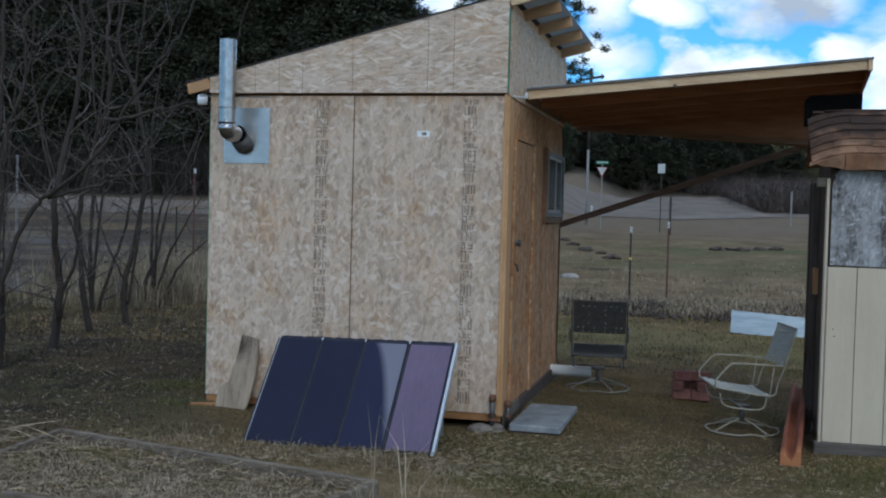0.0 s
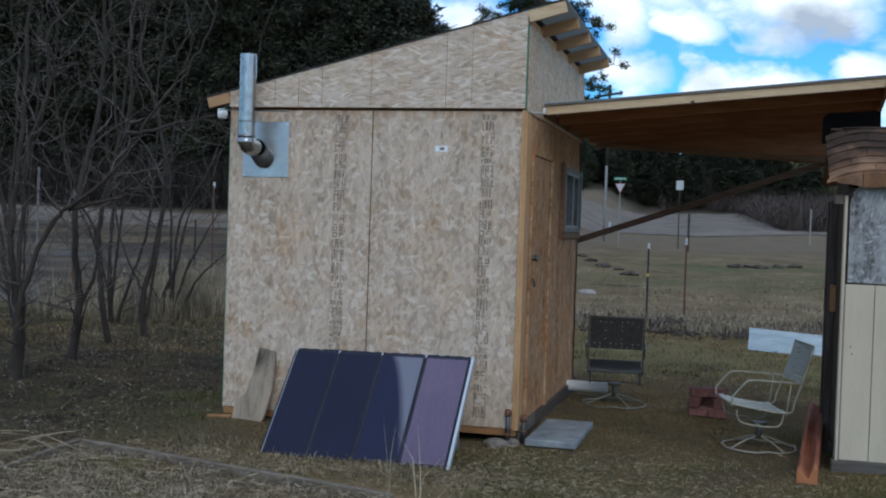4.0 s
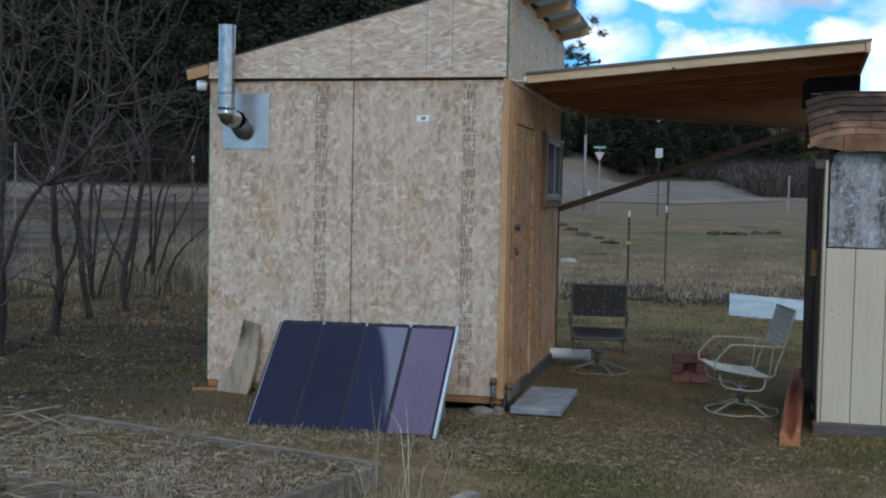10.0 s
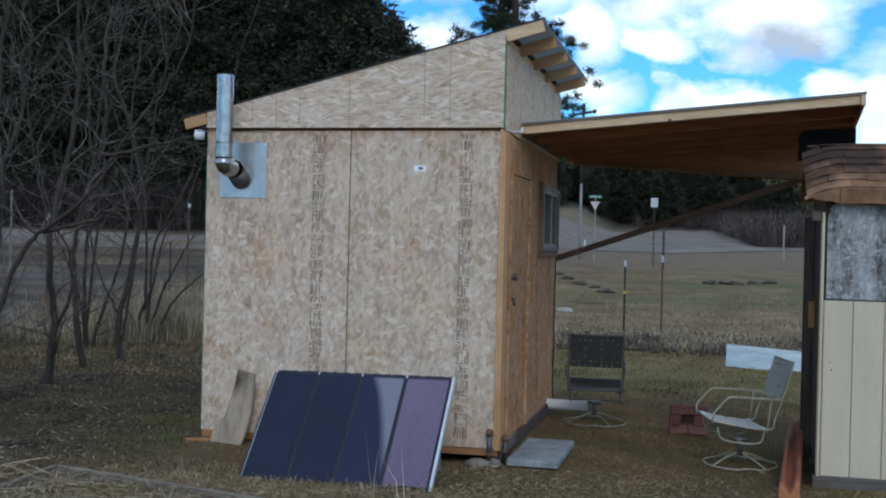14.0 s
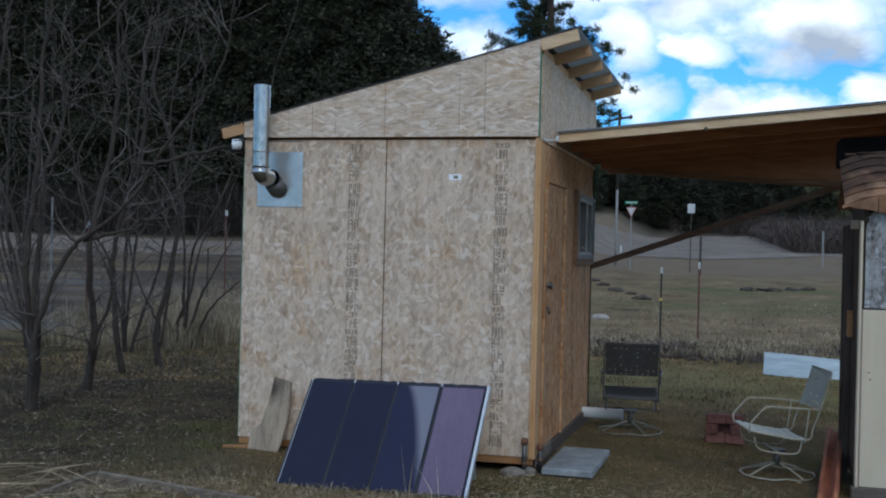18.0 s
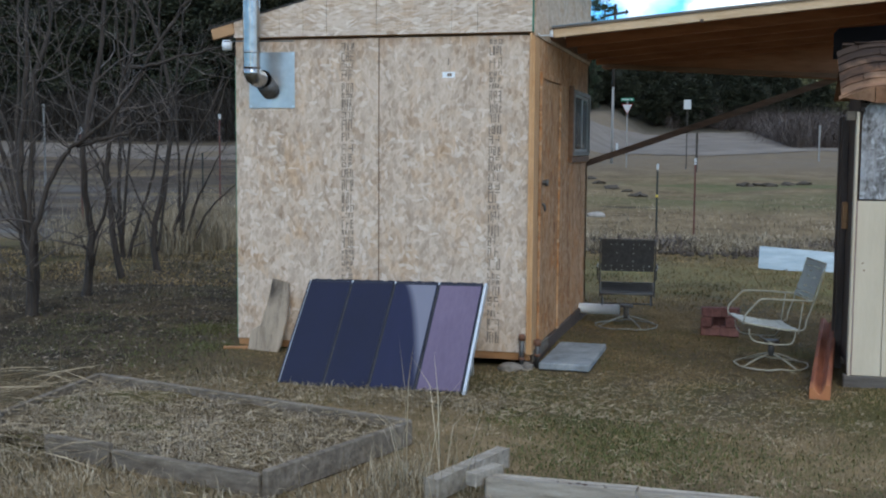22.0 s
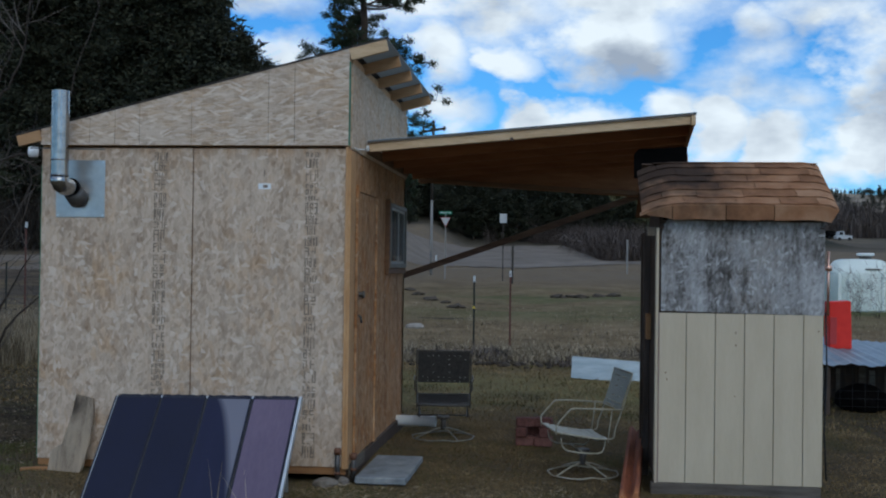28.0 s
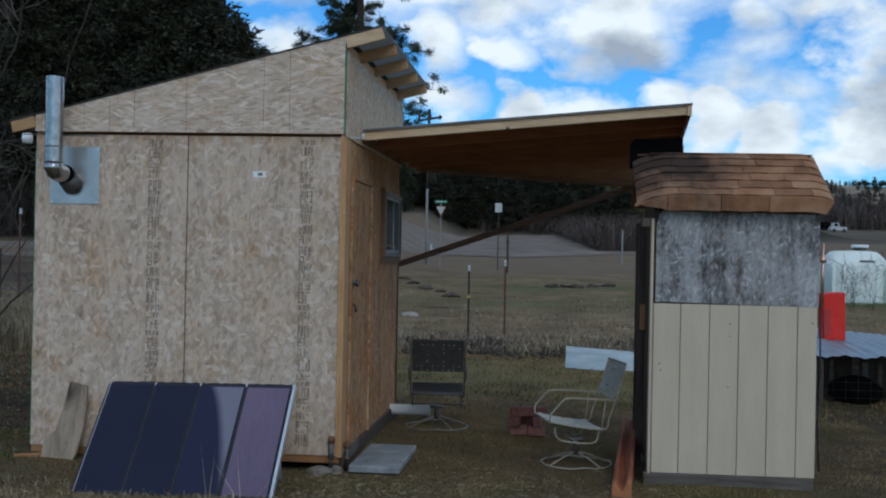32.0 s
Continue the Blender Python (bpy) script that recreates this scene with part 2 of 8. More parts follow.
def ground_z(x, y):
    """Height of the ground: a level yard, a field that climbs to a road, a bank and hills behind."""
    x, y = np.asarray(x, float), np.asarray(y, float)

    def rise(a, b, v):
        u = np.clip((v - a) / (b - a), 0, 1)
        return u * u * (3 - 2 * u)
    z = np.where(y < 10, 0.0, np.minimum(y - 10, 37) * 0.036)
    z = z + np.clip(y - 47, 0, 28) * 0.062 + np.clip(y - 75, 0, 90) * 0.028
    z = z * rise(8, 24, y)
    z = z + 0.05 * rise(-1.2, -2.3, x) * rise(-3.4, -1.5, y) * (1 - rise(6, 9, y))
    z = z + 13.0 * rise(-12, -34, x) * rise(60, 105, y)
    z = z + 5.2 * rise(76, 96, y) * (1 - rise(120, 175, y)) * (1 - rise(17, 27, x))
    z = z + 1.6 * rise(-5.2, -8.5, x) * rise(44, 56, y)
    z = z + (13 + 9 * np.sin(x * 0.011 + 1.0) + 4 * np.sin(x * 0.03)) * rise(170, 420, y) + 32 * rise(420, 1400, y)
    z = z + 5.6 * rise(84, 126, x) * rise(170, 420, y)
    z = z + 0.02 * np.sin(x * 1.7 + 0.6 * y) * np.sin(y * 1.3 - 0.4 * x) * rise(-14, -4, -np.abs(x + 1) - 0)
    z = z + 0.05 * np.sin(x * 0.7 + 1.1) * np.sin(y * 0.45) * rise(12, 22, y)
    return z


# ---- materials ----
def material(name):
    m = bpy.data.materials.new(name)
    m.use_nodes = True
    t = m.node_tree
    t.nodes.clear()
    out = t.nodes.new("ShaderNodeOutputMaterial")
    b = t.nodes.new("ShaderNodeBsdfPrincipled")
    t.links.new(b.outputs[0], out.inputs[0])
    return m, t, b


def ramp_node(t, stops):
    r = t.nodes.new("ShaderNodeValToRGB")
    els = r.color_ramp.elements
    while len(els) < len(stops):
        els.new(0.5)
    for e, (p, c) in zip(els, stops):
        e.position, e.color = p, rgb(c)
    return r


def plain(name, c1, c2, rough=0.7, scale=6.0, metal=0.0, bump=0.15, fine=60.0, stretch=(1, 1, 1), spec=0.35, random_tint=0.0, mid=None, coat=0.0, coat_ior=1.5):
    """Two tones mixed by a broad and a fine noise, with fine relief."""
    m, t, b = material(name)
    L = t.links.new
    co = t.nodes.new("ShaderNodeTexCoord")
    mp = t.nodes.new("ShaderNodeMapping")
    mp.inputs["Scale"].default_value = stretch
    L(co.outputs["Object"], mp.inputs[0])
    n1 = nd(t, "ShaderNodeTexNoise", inputs={"Scale": scale, "Detail": 6.0, "Roughness": 0.6})
    n2 = nd(t, "ShaderNodeTexNoise", inputs={"Scale": fine, "Detail": 3.0, "Roughness": 0.6})
    L(mp.outputs[0], n1.inputs["Vector"])
    L(mp.outputs[0], n2.inputs["Vector"])
    add = nd(t, "ShaderNodeMath", operation="MULTIPLY_ADD", inputs={1: 0.35})
    L(n2.outputs[0], add.inputs[0])
    L(n1.outputs[0], add.inputs[2])
    if random_tint:
        info = t.nodes.new("ShaderNodeObjectInfo")
        a2 = nd(t, "ShaderNodeMath", operation="MULTIPLY_ADD", inputs={1: random_tint, 2: -random_tint / 2})
        L(info.outputs["Random"], a2.inputs[0])
        a3 = nd(t, "ShaderNodeMath", operation="ADD")
        L(add.outputs[0], a3.inputs[0])
        L(a2.outputs[0], a3.inputs[1])
        add = a3
    r = ramp_node(t, [(0.42, c1), (0.68, mid), (0.95, c2)] if mid else [(0.42, c1), (0.92, c2)])
    L(add.outputs[0], r.inputs[0])
    L(r.outputs[0], b.inputs["Base Color"])
    b.inputs["Roughness"].default_value = rough
    b.inputs["Metallic"].default_value = metal
    b.inputs["Specular IOR Level"].default_value = spec
    b.inputs["Coat Weight"].default_value = coat
    b.inputs["Coat Roughness"].default_value = 0.04
    b.inputs["Coat IOR"].default_value = coat_ior
    if bump:
        bp = nd(t, "ShaderNodeBump", inputs={"Strength": bump, "Distance": 0.01})
        L(n2.outputs[0], bp.inputs["Height"])
        L(bp.outputs[0], b.inputs["Normal"])
    return m


def osb(name, tilt, tones, pale, brown, grain=1.0, stain=0.5, side=False, warmth=(1.04, 0.86, 0.64), streak=(5.0, 0.5), flake=0.5, many=0.055, drip=None, spread=1.0, slim=1.0):
    """Pressed wood-strand board: a mottled ground of strands, with single pale and brown flakes lying across it, and weather streaks."""
    m, t, b = material(name)
    L = t.links.new

    def scaled(src, gain, off):
        n = nd(t, "ShaderNodeMath", operation="MULTIPLY_ADD", inputs={1: gain, 2: off})
        L(src, n.inputs[0])
        return n.outputs[0]

    def both(a, c, operation="ADD"):
        n = nd(t, "ShaderNodeMath", operation=operation)
        L(a, n.inputs[0])
        L(c, n.inputs[1])
        return n.outputs[0]
    # the board's face laid into the xy plane
    co = t.nodes.new("ShaderNodeTexCoord")
    turned = t.nodes.new("ShaderNodeMapping")
    turned.inputs["Rotation"].default_value = (0, 0, radians(90) if side else 0)
    L(co.outputs["Object"], turned.inputs[0])
    flat = t.nodes.new("ShaderNodeMapping")
    flat.inputs["Rotation"].default_value = (radians(-90), 0, 0)
    L(turned.outputs[0], flat.inputs[0])
    warp = nd(t, "ShaderNodeTexNoise", inputs={"Scale": 16.0, "Detail": 3.0, "Roughness": 0.6})
    L(flat.outputs[0], warp.inputs["Vector"])
    wv = nd(t, "ShaderNodeVectorMath", operation="MULTIPLY_ADD", inputs={1: (0.007, 0.007, 0.0)})
    L(warp.outputs["Color"], wv.inputs[0])
    L(flat.outputs[0], wv.inputs[2])

    def strands(k, turn, across, along):
        mp = t.nodes.new("ShaderNodeMapping")
        mp.inputs["Rotation"].default_value = (0, 0, radians(turn))
        mp.inputs["Location"].default_value = (k * 3.1, k * 1.7, 0)
        L(wv.outputs[0], mp.inputs[0])
        m2 = t.nodes.new("ShaderNodeMapping")
        m2.inputs["Scale"].default_value = (across * grain, along * grain, 1)
        L(mp.outputs[0], m2.inputs[0])
        v = nd(t, "ShaderNodeTexVoronoi", inputs={"Scale": 1.0, "Randomness": 1.0})
        v.voronoi_dimensions = "2D"
        L(m2.outputs[0], v.inputs["Vector"])
        c = nd(t, "ShaderNodeSeparateColor")
        L(v.outputs["Color"], c.inputs[0])
        return c.outputs
    lo = strands(0, tilt - 9 * spread, 36 * slim, 14 / slim ** 0.6)
    hi = strands(1, tilt + 27 * spread, 42 * slim, 19 / slim ** 0.6)
    pick = nd(t, "ShaderNodeMath", operation="GREATER_THAN", inputs={1: 0.55})
    L(hi[1], pick.inputs[0])
    mx = nd(t, "ShaderNodeMix", data_type="FLOAT")
    L(pick.outputs[0], mx.inputs[0])
    L(lo[0], mx.inputs[2])
    L(hi[0], mx.inputs[3])
    tone = mx.outputs[0]
    # single flakes, each with a strength of its own
    cover = {}
    for kind, turns, share in (("pale", (-58, -24, 4, 33, 71), many), ("brown", (-30, 2, 24), many * 0.8)):
        total = None
        for k, turn in enumerate(turns):
            big = 1.7 if kind == "brown" else 1.0
            c = strands(2 + k + (7 if kind == "brown" else 0), tilt + turn * spread, (34 + 9 * (k % 3)) * big * slim, (16 + 5 * (k % 2)) * big / slim ** 0.6)
            chosen = nd(t, "ShaderNodeMapRange", inputs={1: 1 - share, 2: 1 - share + 0.02, 3: 0.0, 4: 1.0})
            L(c[1], chosen.inputs[0])
            one = both(chosen.outputs[0], scaled(c[2], 0.8, 0.1), "MULTIPLY")
            total = one if total is None else both(total, one, "MAXIMUM")
        cover[kind] = total
    sm = t.nodes.new("ShaderNodeMapping")
    sm.inputs["Scale"].default_value = (streak[0], streak[1], 1)
    L(flat.outputs[0], sm.inputs[0])
    run = nd(t, "ShaderNodeTexNoise", inputs={"Scale": 1.6, "Detail": 7.0, "Roughness": 0.68})
    L(sm.outputs[0], run.inputs["Vector"])
    broad = nd(t, "ShaderNodeTexNoise", inputs={"Scale": 3.0, "Detail": 6.0, "Roughness": 0.65})
    L(flat.outputs[0], broad.inputs["Vector"])
    fm = t.nodes.new("ShaderNodeMapping")
    fm.inputs["Rotation"].default_value = (0, 0, radians(tilt))
    fm.inputs["Scale"].default_value = (2.2, 1, 1)
    L(wv.outputs[0], fm.inputs[0])
    fibre = nd(t, "ShaderNodeTexNoise", inputs={"Scale": 26.0, "Detail": 5.0, "Roughness": 0.62})
    L(fm.outputs[0], fibre.inputs["Vector"])
    val = scaled(tone, 0.62 * flake, 0.5 - 0.31 * flake)
    val = both(val, scaled(run.outputs[0], stain * 1.5, -stain * 0.75))
    val = both(val, scaled(broad.outputs[0], stain * 0.9, -stain * 0.45))
    val = both(val, scaled(fibre.outputs[0], 0.5, -0.25))
    r = ramp_node(t, list(zip((0.06, 0.30, 0.52, 0.74, 0.97), tones)))
    L(val, r.inputs[0])
    # warm strands, more of them in some areas
    hue = nd(t, "ShaderNodeTexNoise", inputs={"Scale": 2.2, "Detail": 4.0, "Roughness": 0.6})
    L(flat.outputs[0], hue.inputs["Vector"])
    wsum = both(scaled(lo[2], 0.5, 0.25), scaled(hue.outputs[0], 2.6, -1.3))
    hr = nd(t, "ShaderNodeMapRange", inputs={1: 0.45, 2: 1.1, 3: 0.0, 4: 1.0})
    L(wsum, hr.inputs[0])
    wm = nd(t, "ShaderNodeMix", data_type="RGBA", blend_type="MULTIPLY")
    L(hr.outputs[0], wm.inputs[0])
    L(r.outputs[0], wm.inputs[6])
    wm.inputs[7].default_value = rgb(warmth)
    color = wm.outputs[2]
    for kind, tint, most in (("brown", brown, 0.55), ("pale", pale, 0.65)):
        fm2 = nd(t, "ShaderNodeMix", data_type="RGBA")
        L(scaled(cover[kind], most, 0.0), fm2.inputs[0])
        L(color, fm2.inputs[6])
        fm2.inputs[7].default_value = rgb(tint)
        color = fm2.outputs[2]
    if drip:
        # brown water marks that run down unevenly from the upper edge
        sp = nd(t, "ShaderNodeSeparateXYZ")
        L(co.outputs["Object"], sp.inputs[0])
        dm = t.nodes.new("ShaderNodeMapping")
        dm.inputs["Scale"].default_value = (7.0, 1.2, 1)
        L(flat.outputs[0], dm.inputs[0])
        dn = nd(t, "ShaderNodeTexNoise", inputs={"Scale": 1.3, "Detail": 6.0, "Roughness": 0.7})
        L(dm.outputs[0], dn.inputs["Vector"])
        mark = nd(t, "ShaderNodeMapRange", inputs={1: drip, 2: drip + 0.12, 3: 0.0, 4: 0.75})
        L(both(sp.outputs[2], scaled(dn.outputs[0], 0.5, -0.25)), mark.inputs[0])
        dx = nd(t, "ShaderNodeMix", data_type="RGBA", blend_type="MULTIPLY")
        L(mark.outputs[0], dx.inputs[0])
        L(color, dx.inputs[6])
        dx.inputs[7].default_value = rgb((0.74, 0.57, 0.40))
        color = dx.outputs[2]
    L(color, b.inputs["Base Color"])
    b.inputs["Roughness"].default_value = 0.78
    b.inputs["Specular IOR Level"].default_value = 0.25
    bp = nd(t, "ShaderNodeBump", inputs={"Strength": 0.45, "Distance": 0.004})
    L(both(val, cover["pale"]), bp.inputs["Height"])
    L(bp.outputs[0], b.inputs["Normal"])
    return m


def leafy(name, stops, rough=0.7, own=0.55, patch=1.5, size=1.1):
    """Blades and needles: a tone of its own for each."""
    m, t, b = material(name)
    g = t.nodes.new("ShaderNodeNewGeometry")
    co = t.nodes.new("ShaderNodeTexCoord")
    n = nd(t, "ShaderNodeTexNoise", inputs={"Scale": size, "Detail": 6.0, "Roughness": 0.62})
    t.links.new(co.outputs["Object"], n.inputs["Vector"])
    a = nd(t, "ShaderNodeMath", operation="MULTIPLY_ADD", inputs={1: own})
    t.links.new(g.outputs["Random Per Island"], a.inputs[0])
    a2 = nd(t, "ShaderNodeMath", operation="MULTIPLY_ADD", inputs={1: patch, 2: 0.25 - patch / 2})
    t.links.new(n.outputs[0], a2.inputs[0])
    t.links.new(a2.outputs[0], a.inputs[2])
    r = ramp_node(t, stops)
    t.links.new(a.outputs[0], r.inputs[0])
    t.links.new(r.outputs[0], b.inputs["Base Color"])
    b.inputs["Roughness"].default_value = rough
    b.inputs["Specular IOR Level"].default_value = 0.2
    return m


def ground_material():
    m, t, b = material("ground_dry_grass")
    L = t.links.new
    co = t.nodes.new("ShaderNodeTexCoord")
    sep = t.nodes.new("ShaderNodeSeparateXYZ")
    L(co.outputs["Object"], sep.inputs[0])

    def noise_at(scale, detail=6.0, rough=0.6, stretch=None):
        n = nd(t, "ShaderNodeTexNoise", inputs={"Scale": scale, "Detail": detail, "Roughness": rough})
        if stretch:
            mp = t.nodes.new("ShaderNodeMapping")
            mp.inputs["Scale"].default_value = stretch
            L(co.outputs["Object"], mp.inputs[0])
            L(mp.outputs[0], n.inputs["Vector"])
        else:
            L(co.outputs["Object"], n.inputs["Vector"])
        return n

    def span(node, out, a, b2, lo=0.0, hi=1.0):
        r = nd(t, "ShaderNodeMapRange", inputs={1: a, 2: b2, 3: lo, 4: hi})
        L(node.outputs[out], r.inputs[0])
        return r

    def mul(a, b2):
        n = nd(t, "ShaderNodeMath", operation="MULTIPLY")
        L(a.outputs[0], n.inputs[0])
        L(b2.outputs[0], n.inputs[1])
        return n

    def over(fac, under, color):
        n = nd(t, "ShaderNodeMix", data_type="RGBA")
        L(fac.outputs[0], n.inputs[0])
        if isinstance(under, tuple):
            n.inputs[6].default_value = rgb(under)
        else:
            L(under, n.inputs[6])
        if isinstance(color, tuple):
            n.inputs[7].default_value = rgb(color)
        else:
            L(color, n.inputs[7])
        return n.outputs[2]

    fine = noise_at(38.0, 8.0, 0.7)
    base = ramp_node(t, [(0.3, (0.055, 0.039, 0.019)), (0.5, (0.145, 0.104, 0.052)), (0.72, (0.30, 0.22, 0.118))])
    L(fine.outputs[0], base.inputs[0])
    broad = noise_at(0.9, 5.0)
    c = over(span(broad, 0, 0.42, 0.62, 0.0, 0.6), base.outputs[0], (0.095, 0.078, 0.055))
    green = noise_at(0.55, 6.0, 0.65)
    c = over(span(green, 0, 0.50, 0.64, 0.0, 0.75), c, (0.084, 0.086, 0.024))
    # the lawn past the awning is greener
    gy = mul(span(sep, 1, 4.0, 5.5), span(sep, 1, 9.5, 8.0))
    c = over(mul(gy, span(noise_at(1.3), 0, 0.3, 0.6, 0.2, 0.8)), c, (0.20, 0.175, 0.075))
    # the field: pale dead grass with green streaks and dark clods
    field = span(sep, 1, 10.5, 15.0)
    fcol = ramp_node(t, [(0.28, (0.082, 0.058, 0.032)), (0.5, (0.178, 0.130, 0.074)), (0.72, (0.285, 0.220, 0.134))])
    fmix = nd(t, "ShaderNodeMath", operation="MULTIPLY_ADD", inputs={1: 0.6})
    L(noise_at(7.0, 6.0, 0.7).outputs[0], fmix.inputs[0])
    fhalf = nd(t, "ShaderNodeMath", operation="MULTIPLY_ADD", inputs={1: 0.95, 2: -0.27})
    L(noise_at(0.8, 10.0, 0.72).outputs[0], fhalf.inputs[0])
    L(fhalf.outputs[0], fmix.inputs[2])
    L(fmix.outputs[0], fcol.inputs[0])
    c = over(field, c, fcol.outputs[0])
    streak = noise_at(1.0, 6.0, 0.6, (0.10, 0.30, 1))
    gmask = mul(mul(span(sep, 1, 18, 23), span(sep, 1, 34, 27)), mul(span(sep, 0, -4, 0.5, 0.2, 1.0), span(streak, 0, 0.40, 0.58, 0.0, 0.85)))
    c = over(gmask, c, (0.092, 0.112, 0.044))
    clod = noise_at(1.0, 5.0, 0.6, (0.5, 1.6, 1))
    cmask = mul(mul(span(sep, 1, 14, 17), span(sep, 1, 44, 36)), span(clod, 0, 0.63, 0.70, 0.0, 0.8))
    c = over(cmask, c, (0.045, 0.038, 0.028))
    # bare tan ground between the field and the road
    verge = mul(span(sep, 1, 31, 41), span(noise_at(0.6, 6.0, 0.65, (0.5, 1.0, 1)), 0, 0.30, 0.62, 0.35, 1.0))
    c = over(verge, c, (0.168, 0.134, 0.098))
    # trodden dark earth round the crate
    trod = mul(mul(span(sep, 0, 3.3, 3.9), span(sep, 1, 7.5, 6.0)), span(noise_at(1.9, 7.0, 0.7), 0, 0.32, 0.6, 0.35, 0.95))
    c = over(trod, c, (0.050, 0.040, 0.027))
    # matted pale thatch between the beds and the cabin
    thatch = mul(mul(span(sep, 0, -2.7, -1.7, 0.15, 1.0), span(sep, 1, -1.0, -2.0)), span(noise_at(1.7, 8.0, 0.7), 0, 0.36, 0.62, 0.2, 0.95))
    c = over(thatch, c, (0.29, 0.21, 0.115))
    # gravel drive and litter behind the bare shrubs
    dr = mul(mul(span(sep, 0, -7.5, -9.5), span(sep, 1, 8.5, 10.5)), mul(span(sep, 1, 30, 24), span(noise_at(0.5, 4.0, 0.6, (0.4, 1.2, 1)), 0, 0.42, 0.58)))
    c = over(dr, c, (0.135, 0.125, 0.115))
    litter = mul(mul(span(sep, 0, -2.4, -3.3), span(sep, 1, 9.5, 7.5)), mul(span(sep, 1, -2.4, -0.9), span(noise_at(1.6, 8.0, 0.7), 0, 0.34, 0.58, 0.35, 1.0)))
    c = over(litter, c, (0.036, 0.028, 0.019))
    # dark turned earth beside the drive
    dug = mul(mul(span(sep, 0, -8.5, -11.5), span(sep, 1, 11.0, 13.5)), mul(span(sep, 1, 44, 40), span(noise_at(0.45, 6.0, 0.65, (0.5, 1.0, 1)), 0, 0.4, 0.56, 0.25, 0.95)))
    c = over(dug, c, (0.060, 0.049, 0.041))
    # bank and hill beyond the road
    c = over(span(sep, 1, 70, 74, 0.0, 1.0), c, (0.105, 0.088, 0.066))
    c = over(mul(span(sep, 1, 76, 82), span(sep, 0, 30, 22)), c, (0.022, 0.024, 0.016))
    c = over(mul(span(sep, 1, 47.5, 49.5), span(sep, 0, -17, -20)), c, (0.030, 0.025, 0.019))
    far = ramp_node(t, [(0.40, (0.085, 0.078, 0.062)), (0.56, (0.30, 0.25, 0.19))])
    L(noise_at(0.11, 6.0).outputs[0], far.inputs[0])
    c = over(span(sep, 1, 180, 260), c, far.outputs[0])
    L(c, b.inputs["Base Color"])
    b.inputs["Roughness"].default_value = 0.95
    b.inputs["Specular IOR Level"].default_value = 0.1
    bp = nd(t, "ShaderNodeBump", inputs={"Strength": 0.8, "Distance": 0.03})
    L(fine.outputs[0], bp.inputs["Height"])
    L(bp.outputs[0], b.inputs["Normal"])
    return m


def glass_material(name, tint=(0.9, 0.95, 0.95)):
    m, t, b = material(name)
    b.inputs["Base Color"].default_value = rgb(tint)
    b.inputs["Roughness"].default_value = 0.03
    b.inputs["Transmission Weight"].default_value = 0.9
    b.inputs["IOR"].default_value = 1.45
    b.inputs["Specular IOR Level"].default_value = 0.12
    return m


OSB_FRONT = osb("osb_upright", 0, ((0.205, 0.138, 0.090), (0.405, 0.308, 0.228), (0.535, 0.420, 0.320), (0.625, 0.500, 0.390), (0.75, 0.625, 0.505)), (0.74, 0.645, 0.545), (0.28, 0.175, 0.105), 1.0, 0.5, warmth=(0.93, 0.82, 0.69), flake=0.56, many=0.045, drip=2.47, spread=1.25, slim=0.95)
OSB_GABLE = osb("osb_lengthwise", 84, ((0.24, 0.165, 0.105), (0.46, 0.355, 0.265), (0.57, 0.452, 0.352), (0.63, 0.52, 0.412), (0.76, 0.66, 0.55)), (0.83, 0.735, 0.63), (0.33, 0.215, 0.125), 1.0, 0.34, streak=(2.0, 1.0), warmth=(0.92, 0.82, 0.70), flake=0.68, many=0.07, spread=0.42, slim=1.45)
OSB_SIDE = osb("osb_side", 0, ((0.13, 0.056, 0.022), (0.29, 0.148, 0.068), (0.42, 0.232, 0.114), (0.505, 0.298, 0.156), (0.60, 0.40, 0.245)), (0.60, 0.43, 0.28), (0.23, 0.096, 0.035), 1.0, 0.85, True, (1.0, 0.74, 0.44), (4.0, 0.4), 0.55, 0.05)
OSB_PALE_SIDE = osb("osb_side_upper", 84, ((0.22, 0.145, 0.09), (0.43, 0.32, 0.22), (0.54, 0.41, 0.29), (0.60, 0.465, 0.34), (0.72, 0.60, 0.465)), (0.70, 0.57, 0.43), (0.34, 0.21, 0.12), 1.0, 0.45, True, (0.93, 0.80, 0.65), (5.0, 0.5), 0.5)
OSB_GREY = osb("osb_weathered", 8, ((0.058, 0.052, 0.047), (0.135, 0.127, 0.121), (0.262, 0.255, 0.250), (0.345, 0.340, 0.337), (0.46, 0.456, 0.45)), (0.55, 0.545, 0.54), (0.115, 0.10, 0.087), 1.5, 1.7, False, (0.92, 0.86, 0.80), (2.4, 0.32), 0.36, 0.04)
PINE = plain("new_pine", (0.40, 0.200, 0.078), (0.62, 0.375, 0.185), 0.65, 5, stretch=(4, 4, 0.6), fine=40)
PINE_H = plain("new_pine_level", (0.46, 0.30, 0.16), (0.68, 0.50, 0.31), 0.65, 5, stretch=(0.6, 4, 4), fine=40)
# rafter pine with the shade under the eaves put into its colour
RAFTER_SHADED = plain("shaded_rafter_wood", (0.34, 0.185, 0.085), (0.54, 0.325, 0.165), 0.7, 4, stretch=(0.6, 4, 4), fine=40)
PINE_DARK = plain("dark_brown_pine", (0.13, 0.066, 0.034), (0.25, 0.135, 0.07), 0.7, 4, stretch=(0.6, 4, 4), fine=40)
ORANGE_WOOD = plain("orange_sill_wood", (0.22, 0.098, 0.036), (0.42, 0.215, 0.09), 0.7, 5, stretch=(0.7, 4, 4))
